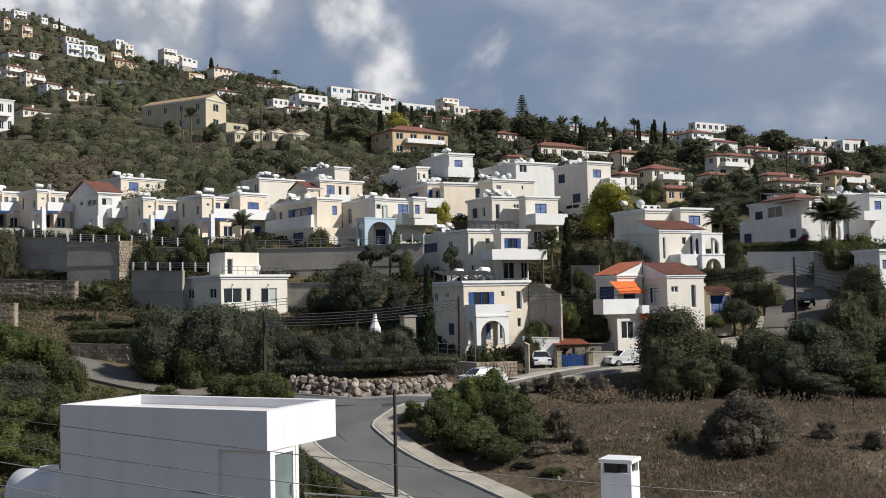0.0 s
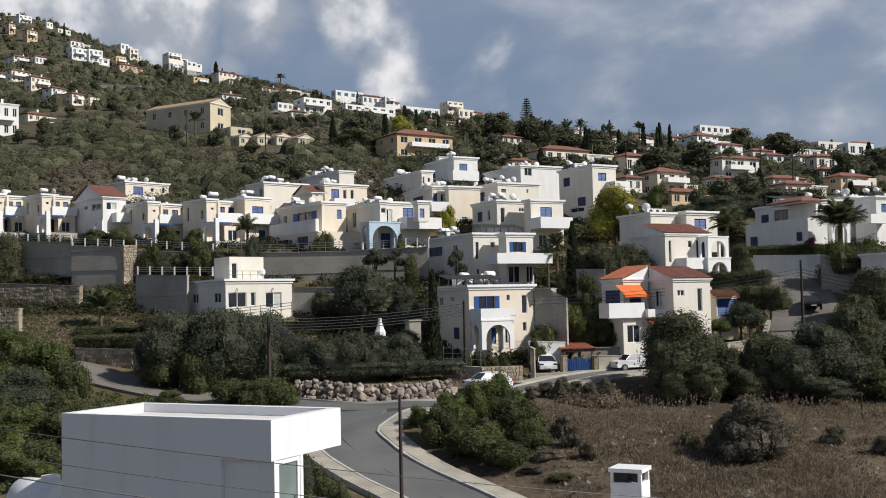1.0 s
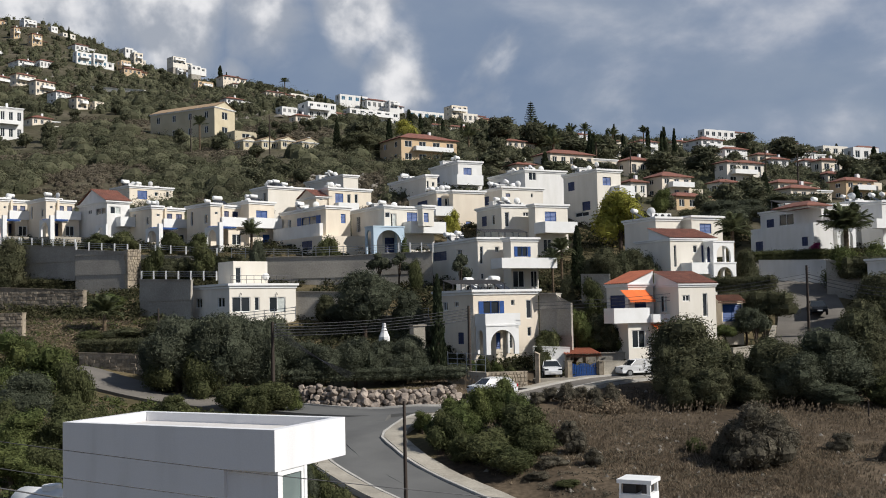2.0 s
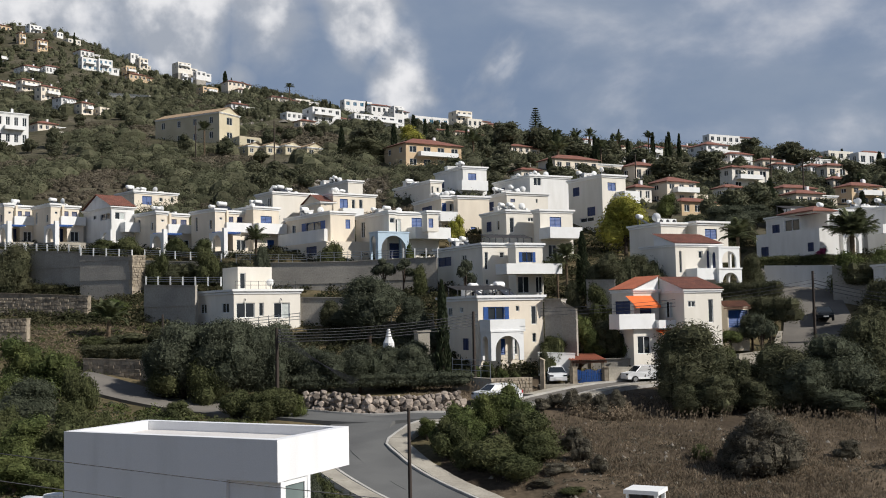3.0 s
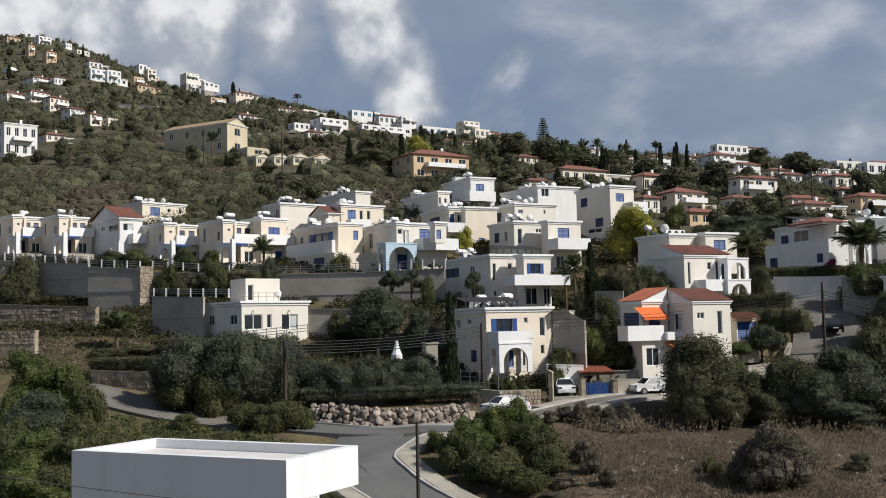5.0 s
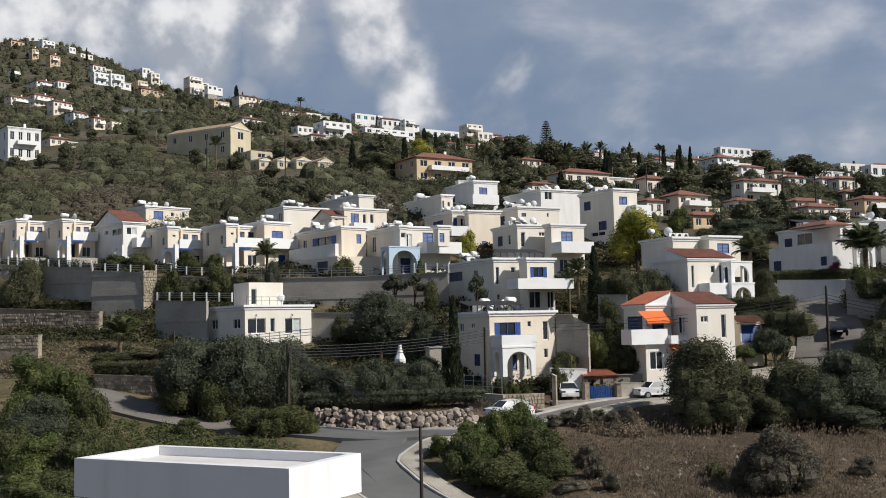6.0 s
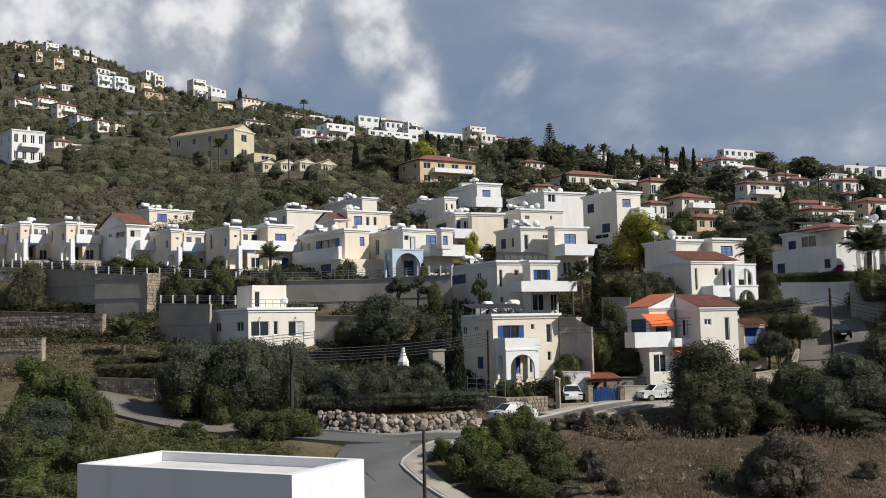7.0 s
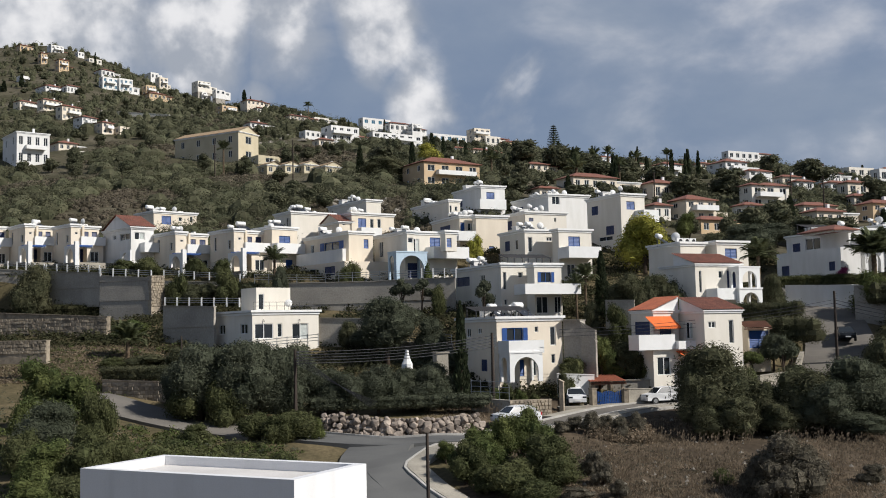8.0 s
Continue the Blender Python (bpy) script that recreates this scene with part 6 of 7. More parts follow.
# trees and bushes
plant("olive", -22.3, 93.0, 1.56, 1.64)
plant("olive", -19.0, 94.0, 1.64, 1.74)
plant("olive", -16.1, 95.0, 1.41, 1.68)
plant("olive", -23.3, 91.0, 1.17, 1.18)
plant("olive", -19.9, 90.0, 1.33, 1.07)
plant("olive", -16.4, 90.0, 1.33, 1.12)
plant("olive", -13.0, 93.0, 1.20, 1.15)
plant("olive", -10.9, 91.5, 1.12, 1.10)
plant("olive", -8.4, 92.0, 1.13, 1.25)
plant("olive", -6.3, 93.0, 0.96, 1.03)
plant("olive", -4.1, 93.0, 1.02, 1.09)
plant("olive", -2.5, 94.0, 0.61, 0.79)
plant("shrub", -16.7, 82.0, 1.47, 1.31)
plant("shrub", -13.7, 82.0, 1.73, 1.45)
plant("shrub", -20.9, 80.7, 1.06, 0.87)
plant("shrub", -14.7, 80.7, 1.19, 1.28)
plant("green", -12.2, 82.0, 0.60, 0.76)
plant("olive", -8.6, 114.0, 1.91, 0.91)
plant("olive", -11.1, 109.0, 1.26, 0.70)
plant("dark", -3.7, 112.0, 1.27, 0.12)
plant("shrub", -5.8, 106.0, 1.57, 1.24)
plant("dark", -13.0, 110.0, 0.69, 0.74)
plant("lime", 21.9, 138.0, 2.55, 2.25)
plant("lime", 0.3, 139.0, 0.95, 1.31)
plant("dark", 17.4, 113.0, 1.28, 1.85)
plant("dark", 20.8, 114.0, 1.00, 1.68)
plant("shrub", 8.6, 98.5, 1.14, 2.12)
plant("dark", 19.0, 88.0, 2.1, 1.72)
plant("dark", 17.2, 86.0, 0.97, 1.24)
plant("dark", 22.4, 87.0, 0.98, 1.06)
plant("dark", 19.8, 84.7, 1.17, 0.83)
plant("dark", 17.4, 84.0, 0.74, 0.65)
plant("olive", 27.4, 93.0, 1.56, 1.03)
plant("dark", 32.0, 94.0, 1.54, 1.07)
plant("olive", 36.8, 95.0, 1.71, 1.39)
plant("olive", 37.5, 90.0, 1.51, 1.32)
plant("olive", 31.8, 87.0, 1.18, 0.96)
plant("dark", 27.1, 86.0, 1.19, 0.70)
plant("dark", 23.5, 85.3, 1.07, 0.68)
plant("shrub", 34.5, 84.7, 1.97, 1.52)
plant("olive", 28.9, 84.0, 1.30, 0.56)
plant("dark", 42.7, 108.0, 1.49, 1.52)
plant("green", 43.4, 119.0, 1.95, 2.26)
plant("green", 46.7, 118.0, 2.15, 2.38)
plant("dark", 32.4, 118.0, 0.89, 1.48)
plant("green", 3.0, 75.4, 1.31, 1.58)
plant("green", 1.4, 74.8, 1.09, 1.40)
plant("green", 0.1, 72.8, 1.19, 1.29)
plant("shrub", 4.4, 71.5, 1.81, 1.82)
plant("shrub", -0.8, 71.5, 1.28, 1.76)
plant("shrub", 2.2, 68.8, 1.75, 1.37)
plant("shrub", 5.0, 69.5, 1.32, 1.25)
plant("green", 4.3, 72.8, 1.06, 1.40)
plant("shrub", 0.4, 69.5, 1.32, 1.19)
plant("shrub", 3.4, 66.9, 1.55, 0.94)
plant("grey", 18.6, 67.5, 1.78, 2.03)
plant("grey", 17.8, 66.2, 1.26, 1.30)
plant("shrub", 15.5, 70.2, 0.77, 0.63)
plant("grey", 24.8, 70.2, 0.89, 0.65)
plant("grey", 26.8, 67.5, 0.71, 0.67)
plant("grey", 7.8, 70.2, 0.74, 0.82)
plant("grey", 7.5, 72.8, 0.85, 0.88)
plant("grey", 5.9, 67.5, 1.00, 0.37)
plant("grey", 8.5, 67.5, 0.64, 0.61)
plant("shrub", 6.5, 63.6, 0.81, 0.27)
plant("grey", 4.8, 65.5, 0.83, 0.22)
plant("shrub", 5.3, 60.3, 0.64, 0.30)
plant("green", -2.3, 75.4, 0.69, 0.63)
plant("green", -1.5, 72.8, 0.60, 0.70)
plant("shrub", 6.6, 58.9, 0.50, 0.35)
plant("shrub", -7.8, 59.6, 0.88, 1.64)
plant("shrub", -7.0, 58.3, 0.86, 1.47)
plant("olive", -8.0, 57.0, 0.51, 0.97)
plant("shrub", -6.1, 56.3, 0.83, 1.37)
plant("shrub", -5.1, 55.0, 0.70, 1.30)
plant("green", -4.2, 55.6, 0.35, 0.75)
plant("shrub", -7.0, 54.3, 0.92, 1.58)
plant("green", -33.3, 82.0, 1.79, 2.14)
plant("green", -30.2, 80.7, 1.76, 1.92)
plant("shrub", -27.4, 78.1, 1.32, 2.49)
plant("olive", -28.6, 72.8, 1.31, 1.15)
plant("shrub", -25.0, 70.2, 1.33, 1.99)
plant("green", -26.1, 65.5, 1.43, 1.30)
plant("shrub", -24.2, 65.5, 1.52, 1.88)
plant("green", -24.9, 60.9, 1.33, 0.86)
plant("shrub", -23.2, 61.6, 1.30, 1.39)
plant("green", -22.5, 58.9, 0.97, 0.73)
plant("shrub", -23.8, 68.8, 1.16, 1.60)
plant("shrub", -28.8, 68.8, 1.31, 1.91)
plant("green", -31.4, 75.4, 1.10, 1.66)
plant("shrub", -23.4, 71.5, 0.91, 1.55)
plant("dark", -54.2, 131.0, 1.48, 1.89)
plant("shrub", -35.5, 128.0, 1.35, 2.85)
plant("dark", -32.8, 128.5, 1.21, 0.77)
plant("shrub", -29.6, 128.0, 1.62, 2.74)
plant("dark", -27.2, 128.0, 0.81, 0.69)
plant("green", -36.1, 113.0, 1.54, 0.97)
plant("dark", -31.8, 104.0, 1.31, 0.37)
plant("dark", -28.4, 103.0, 0.91, 0.68)
plant("shrub", -34.5, 103.0, 1.52, 0.74)
plant("shrub", -41.9, 116.0, 1.96, 0.34)
plant("shrub", -48.1, 121.0, 2.30, 1.08)
plant("yucca", -8.1, 121.0, 1.11, 1.29)
plant("yucca", -5.9, 120.5, 1.10, 1.30)
plant("shrub", -3.9, 120.0, 1.01, 2.25)
plant("yucca", 0.9, 113.0, 1.15, 1.71)
plant("olive", -22.8, 126.0, 0.65, 1.56)
plant("shrub", -14.9, 127.0, 1.61, 3.22)
plant("shrub", -13.9, 127.0, 1.34, 3.14)
plant("green", -5.5, 127.0, 0.69, 1.96)
plant("shrub", 0.6, 128.0, 1.08, 3.04)
plant("shrub", -44.7, 136.0, 2.01, 1.42)
plant("shrub", -41.5, 136.0, 1.72, 1.68)
plant("shrub", -35.1, 135.0, 1.57, 1.68)
plant("shrub", -31.7, 134.0, 1.42, 1.55)
plant("dark", 12.1, 113.0, 0.57, 1.06)
plant("shrub", 14.6, 112.0, 1.42, 2.81)
plant("dark", 7.7, 97.0, 0.37, 0.65)
plant("far", -20.1, 240.0, 2.69, 2.31)
plant("far", -22.5, 238.0, 1.57, 1.48)
plant("far", -11.0, 236.0, 2.18, 0.98)
plant("lime", -12.3, 300.0, 3.07, 1.98)
plant("far", -21.8, 300.0, 1.98, 2.03)
plant("far", 8.4, 205.0, 1.90, 1.25)
plant("far", 12.9, 200.0, 1.59, 1.12)
plant("far", 19.8, 195.0, 2.32, 1.33)
plant("far", 25.6, 200.0, 1.59, 1.37)
plant("far", 14.8, 300.0, 3.17, 2.14)
plant("far", 24.4, 300.0, 3.17, 2.43)
plant("far", 32.0, 290.0, 3.45, 2.14)
plant("far", 42.1, 290.0, 3.06, 2.51)
plant("far", 45.9, 260.0, 2.75, 2.05)
plant("far", 57.6, 240.0, 2.85, 2.05)
plant("far", 60.1, 230.0, 2.43, 1.66)
plant("far", 88.9, 320.0, 2.54, 2.13)
plant("far", 94.5, 300.0, 3.57, 2.22)
plant("far", 82.0, 220.0, 2.32, 1.75)
plant("far", 50.8, 165.0, 2.40, 1.23)
plant("far", 50.7, 180.0, 2.14, 1.61)
plant("far", 53.5, 160.0, 2.54, 1.40)
plant("far", 44.3, 170.0, 1.80, 1.57)
plant("far", 105.2, 260.0, 2.75, 1.34)
plant("far", 39.0, 165.0, 1.09, 1.18)
plant("far", 47.4, 240.0, 2.54, 1.67)
plant("shrub", 0.2, 94.0, 0.60, 0.93)
plant("green", 1.5, 94.5, 0.52, 0.64)
plant("shrub", 2.6, 95.0, 0.60, 1.10)
plant("green", 3.8, 94.0, 0.51, 0.62)
plant("shrub", 4.9, 93.8, 0.59, 0.89)
plant("green", 0.7, 93.5, 0.51, 0.54)
plant("yucca", 29.1, 104.0, 1.10, 1.48)
plant("yucca", 30.1, 104.5, 0.85, 1.28)
plant("grey", 6.3, 83.4, 0.78, 0.54)
plant("grey", 7.5, 84.7, 0.79, 0.58)
plant("grey", 8.6, 83.4, 0.78, 0.90)
plant("grey", 9.8, 84.7, 0.79, 0.62)
plant("grey", 10.8, 83.4, 0.78, 0.93)
plant("grey", 12.2, 84.7, 0.79, 0.99)
plant("shrub", -23.8, 88.5, 1.78, 2.26)
plant("shrub", -20.4, 87.5, 1.66, 2.28)
plant("olive", -22.8, 89.5, 1.61, 1.79)
plant("grey", 19.7, 67.2, 1.49, 1.66)
plant("grey", 17.2, 67.8, 1.36, 1.43)
plant("bloom", 42.2, 124.5, 1.0, 0.85, z=17.82)
plant("olive", -22.7, 89.0, 1.61, 1.81)
plant("olive", -19.1, 88.4, 1.60, 1.94)
plant("olive", -16.4, 89.6, 1.25, 1.79)
plant("olive", -25.4, 92.0, 1.02, 1.31)
plant("olive", -8.7, 106.0, 1.77, 1.84)
plant("olive", -4.6, 106.0, 1.03, 1.36)
plant("dark", 15.9, 113.0, 1.18, 1.07, z=14.17)
plant("dark", 19.3, 114.0, 0.95, 1.03, z=14.11)
plant("dark", 25.9, 86.8, 1.57, 1.37)
plant("olive", 29.9, 86.6, 1.69, 1.70)
plant("dark", 33.5, 88.7, 1.48, 1.84)
plant("olive", 27.0, 84.6, 1.29, 1.20)
plant("dark", 39.3, 104.0, 1.30, 1.24)
plant("green", 11.9, 103.0, 1.07, 1.50, z=8.07)
plant("dark", 14.3, 103.6, 1.04, 0.99, z=7.67)
plant("shrub", 15.7, 103.0, 1.05, 1.40, z=7.67)
plant("green", 13.0, 102.6, 0.94, 0.64, z=7.75)
plant("shrub", 8.7, 100.5, 1.26, 0.98, z=8.45)
plant("olive", 28.6, 105.5, 0.82, 0.86, z=8.58)
plant("green", 26.1, 103.8, 1.03, 0.61, z=8.69)
plant("shrub", 31.1, 108.0, 0.90, 0.88, z=9.40)
plant("olive", 37.5, 150.0, 2.29, 1.22)
plant("olive", 45.3, 162.0, 2.03, 1.05)
plant("dark", 35.0, 156.0, 1.30, 0.74)
plant("olive", 34.3, 145.0, 1.41, 0.71)
plant("green", 33.8, 170.0, 1.35, 1.77)
plant("dark", 38.8, 146.0, 1.22, 0.79)
plant("dark", 29.7, 158.0, 1.10, 0.47)
plant("olive", 53.1, 172.0, 1.67, 0.67)
plant("dark", -19.2, 236.0, 3.12, 1.37)
plant("olive", -3.8, 95.0, 1.11, 1.06)
plant("olive", -5.9, 94.0, 1.05, 1.02)
hedge(-13.7, 90.8, 0.6, 91.8, 6.3, 1.1, olive_leaf, 0.8)
hedge(35.3, 124.9, 43.0, 122.2, 16.9, 1.2, bush_leaf, 0.7)
hedge(27.0, 112.0, 32.3, 109.0, 13.4, 1.4, dark_leaf, 0.7)
hedge(27.5, 109.0, 32.7, 106.0, 10.8, 2.6, dark_leaf, 1.2)
hedge(-33.8, 98.3, -27.1, 96.0, 8.9, 1.2, dark_leaf, 0.7)
hedge(19.2, 106.0, 21.8, 105.0, 7.9, 2.2, bush_leaf, 0.7)
# added dark strip: stands for the black shade at the retaining wall's foot
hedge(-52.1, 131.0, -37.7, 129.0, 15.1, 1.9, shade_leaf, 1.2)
hedge(-38.6, 132.0, -25.1, 131.0, 16.2, 3.1, dark_leaf, 1.0)
hedge(-10.5, 108.0, -2.4, 105.0, 9.0, 1.9, olive_leaf, 1.0)
hedge(43.0, 117.5, 48.5, 115.5, 14.5, 2.5, dark_leaf, 1.4)
hedge(20.8, 98.0, 24.9, 100.0, 6.1, 2.6, bush_leaf, 1.0)
cypress(-1.3, 93.5, 9.2, 1.12)
cypress(14.1, 120.0, 7.5, 1.35)
cypress(14.6, 118.0, 4.5, 1.00)
cypress(-25.1, 240.0, 8.5, 1.69)
cypress(31.8, 300.0, 8.5, 1.16, far=True)
cypress(34.8, 305.0, 8.5, 1.18, far=True)
cypress(37.2, 300.0, 8.5, 1.16, far=True)
cypress(17.4, 310.0, 7.8, 1.20, far=True)
cypress(19.0, 310.0, 8.5, 1.20, far=True)
cypress(21.2, 310.0, 8.5, 1.20, far=True)
cypress(25.1, 300.0, 8.5, 1.16, far=True)
cypress(25.8, 290.0, 8.5, 1.12, far=True)
cypress(38.4, 290.0, 8.5, 1.12, far=True)
cypress(45.5, 320.0, 8.5, 1.24, far=True)
cypress(47.7, 320.0, 8.5, 1.24, far=True)
cypress(42.9, 330.0, 8.5, 1.28, far=True)
cypress(50.6, 320.0, 8.5, 1.24, far=True)
cypress(53.5, 320.0, 8.5, 1.24, far=True)
cypress(59.8, 330.0, 8.0, 1.28, far=True)
cypress(61.6, 320.0, 8.5, 1.24, far=True)
cypress(63.9, 322.0, 8.5, 1.25, far=True)
cypress(68.5, 330.0, 8.5, 1.28, far=True)
cypress(4.8, 320.0, 8.5, 1.24, far=True)
cypress(-8.7, 350.0, 8.5, 1.36, far=True)
cypress(-11.5, 352.0, 8.5, 1.36, far=True)
cypress(-10.4, 350.0, 8.5, 1.36, far=True)
cypress(-27.3, 370.0, 8.5, 1.43, far=True)
cypress(86.4, 330.0, 6.1, 1.28, far=True)
cypress(91.5, 330.0, 5.4, 1.28, far=True)
cypress(56.3, 190.0, 6.6, 1.20, far=True)
cypress(77.2, 215.0, 6.5, 1.36, far=True)
cypress(74.9, 212.0, 5.6, 1.34, far=True)
cypress(71.5, 190.0, 7.2, 1.20, far=True)
cypress(-106.4, 480.0, 5.3, 1.86, far=True)
cypress(-104.5, 460.0, 3.2, 1.78, far=True)
cypress(-26.6, 380.0, 8.5, 1.47, far=True)
cypress(-109.9, 520.0, 8.5, 2.01, far=True)
cypress(-211.8, 480.0, 7.5, 1.86, far=True)
cypress(-209.2, 480.0, 6.9, 1.86, far=True)
cypress(-207.4, 482.0, 7.6, 1.87, far=True)
cypress(1.3, 215.0, 4.0, 1.36, far=True)
cypress(0.1, 214.0, 5.0, 1.36, far=True)
cypress(38.0, 280.0, 8.3, 1.08, far=True)
cypress(41.6, 275.0, 6.8, 1.07, far=True)
palm(12.1, 118.0, 5.1, 0.9, 22)
palm(11.0, 117.0, 4.3, 0.8, 20)
palm(45.2, 123.0, 6.0, 1.75, 46)
palm(30.9, 118.0, 7.5, 1.2, 26)
palm(-23.8, 128.0, 5.5, 1.0, 24)
palm(-34.4, 106.3, 1.9, 1.15, 26)
palm(28.2, 290.0, 5.8, 1.65, 18)
palm(34.5, 300.0, 6.5, 1.5, 18)
palm(39.8, 310.0, 6.5, 1.35, 18)
palm(38.8, 280.0, 6.5, 1.35, 18)
palm(23.6, 240.0, 4.7, 1.8, 18)
palm(4.6, 240.0, 4.1, 1.35, 18)
palm(46.3, 300.0, 6.5, 1.35, 18)
palm(58.7, 320.0, 6.5, 1.2, 18)
palm(-57.3, 245.0, 6.5, 1.2, 18)
palm(-64.3, 420.0, 6.5, 1.2, 18)

# trees over the hillsides
hill_trees(41, 170, (-0.45, 0.0, 235, 620))
hill_trees(42, 85, (0.0, 0.46, 165, 470))
hill_trees(43, 40, (-0.2, 0.1, 180, 330))
hill_trees(44, 24, (-0.28, 0.02, 445, 480))


# ---------------------------------------------------------------- foreground: white stair house on the neighbour's roof
def near_block():
    m = pose(-8.46, 23.65, 9.91, 0, 0, -26.1)
    t = thing("stair_house", m, "white rendered stair house with overhanging flat roof and parapet", "building")
    w, d = 5.5, 2.55
    fas = 0.80
    a = Mesh()
    k = 0.2
    a.ring(0, w, 0, d, [(0, -fas), (0, 0), (-k, 0), (-k, -fas)])
    bevel(part("parapet", a, clean_white, t, "white parapet round the flat roof"), 0.012, 2)
    part("roof_floor", Mesh().box(k + 0.002, w - k - 0.002, k + 0.002, d - k - 0.002, -fas + 0.004, -0.20), roof_screed, t, "pale dusty roof screed")
    part("wall", Mesh().box(0.003, 4.28, 0.004, 1.1, -9.5, -fas - 0.002), clean_white, t)
    part("recess_wall", Mesh().box(4.284, w - 0.004, 0.10, 0.2, -9.5, -fas - 0.002), clean_white, t)
    part("back_wall", Mesh().box(4.284, w - 0.004, 1.0, 1.1, -9.5, -fas - 0.002), clean_white, t)
    part("sill", Mesh().box(4.284, w - 0.02, 0.204, 0.996, -2.95, -2.75), clean_white, t)
    f = Mesh()
    for q in ((w - 0.1, w - 0.02, 0.2, 0.28), (w - 0.1, w - 0.02, 0.92, 1.0)):
        f.box(*q, -2.75, -fas - 0.01)
    f.box(w - 0.1, w - 0.02, 0.28, 0.92, -0.9, -fas - 0.01)
    door = part("door_frame", f, white, t, "white metal door frame")
    part("pane", Mesh().box(w - 0.07, w - 0.05, 0.28, 0.92, -2.75, -0.9), door_glass, door, "greenish door glass")
    part("handle", Mesh().tube([(w - 0.01, 0.85, -1.75), (w - 0.01, 0.85, -1.55)], 0.02, 6), metal, door)
    # terrace floor and house under it
    part("terrace", Mesh().box(-3.6, -0.01, 0.6, 2.15, -3.15, -2.96).box(0.0, 9.5, 1.1, 4.6, -3.15, -2.96), roof_screed, t, "pale roof terrace floor")
    part("house_body", Mesh().box(-3.5, -0.01, 0.7, 2.05, -12.0, -3.155).box(0.0, 9.4, 1.12, 4.5, -12.0, -3.155), clean_white, t, "white house wall under the terrace")
    # rail at the terrace's far edge
    r = thing("railing", m, "grey tubular railing round the roof terrace", "railing", "terrace railings")
    for k in range(6):
        part("post", Mesh().tube([(5.6 + k * 0.75, 1.2, -2.96), (5.6 + k * 0.75, 1.2, -1.8)], 0.018, 6), metal, r)
    for z in (-1.8, -2.2):
        part("rail", Mesh().tube([(5.55, 1.2, z), (9.4, 1.2, z)], 0.02, 6), metal, r)
    # water tank beside it
    k = thing("water_tank", pose(-9.78, 26.0, 6.95, 0, 0, -26) @ Matrix.Diagonal((0.8, 1, 1, 1)), "white plastic water tank lying on a low stand", "water tank")
    pts = [(-0.95, 0, 0.66), (-0.9, 0, 0.66), (-0.75, 0, 0.66), (0.75, 0, 0.66), (0.9, 0, 0.66), (0.95, 0, 0.66)]
    part("tank", Mesh().tube(pts, [0.12, 0.42, 0.55, 0.55, 0.42, 0.12], 24), white, k, smooth=True)
    part("lid", Mesh().tube([(0.35, 0, 1.18), (0.35, 0, 1.3)], 0.24, 14), white, k, "white screw lid")
    part("pipe", Mesh().tube([(-1.9, -0.3, 0.55), (-1.0, -0.3, 0.6), (-0.7, -0.3, 0.75)], 0.035, 6), metal, k)
    for sx in (-0.55, 0.55):
        part("cradle", Mesh().box(sx - 0.08, sx + 0.08, -0.45, 0.45, 0, 0.2), metal, k)


near_block()


def chimney():
    t = thing("chimney", pose(3.66, 22.76, 8.60, 0, 0, -27) @ Matrix.Diagonal((0.9, 0.9, 1, 1)), "white rendered chimney with flat slab cap", "chimney")
    s = Mesh().box(-0.37, 0.37, -0.33, 0.33, -4.2, -0.26)
    bevel(part("shaft", s, clean_white, t), 0.012)
    part("cap", Mesh().box(-0.40, 0.40, -0.37, 0.37, -0.05, 0.03), white, t, "flat white slab cap")
    for a, b in ((-0.36, -0.31), (0.28, 0.36)):
        for c, d in ((-0.32, -0.25), (0.25, 0.32)):
            part("pillar", Mesh().box(a, b, c, d, -0.26, -0.05), white, t)
    part("flue", Mesh().box(-0.30, 0.0, -0.24, 0.24, -0.26, -0.055), dark_metal, t, "sooty dark flue block")
    part("flue", Mesh().box(0.12, 0.27, -0.2, 0.2, -0.26, -0.055), dark_metal, t, "sooty dark flue block")
    b = thing("house_roof", pose(3.66, 22.76, 4.40, 0, 0, -27), "flat pale roof that carries the chimney", "roof")
    part("slab", Mesh().box(-3.5, 4.5, -3.5, 3.0, -0.3, 0.0), roof_screed, b)
    part("wall", Mesh().box(-3.4, 4.4, -3.4, 2.9, -5.5, -0.304), clean_white, b)


chimney()


# ---------------------------------------------------------------- boulder wall
def boulder_data(seed):
    rng = random.Random(seed)
    bm = bmesh.new()
    bmesh.ops.create_icosphere(bm, subdivisions=2, radius=1.0)
    off = Vector((seed * 3.7, 0, 0))
    for v in bm.verts:
        v.co *= 1 + 0.38 * noise.noise(v.co * 1.1 + off) + 0.14 * noise.noise(v.co * 2.6 + off)
        for ax in range(3):
            lim = 0.72
            v.co[ax] = max(-lim, min(lim, v.co[ax]))
    me = bpy.data.meshes.new("boulder")
    bm.to_mesh(me)
    bm.free()
    me.materials.append(boulder_mat)
    return me


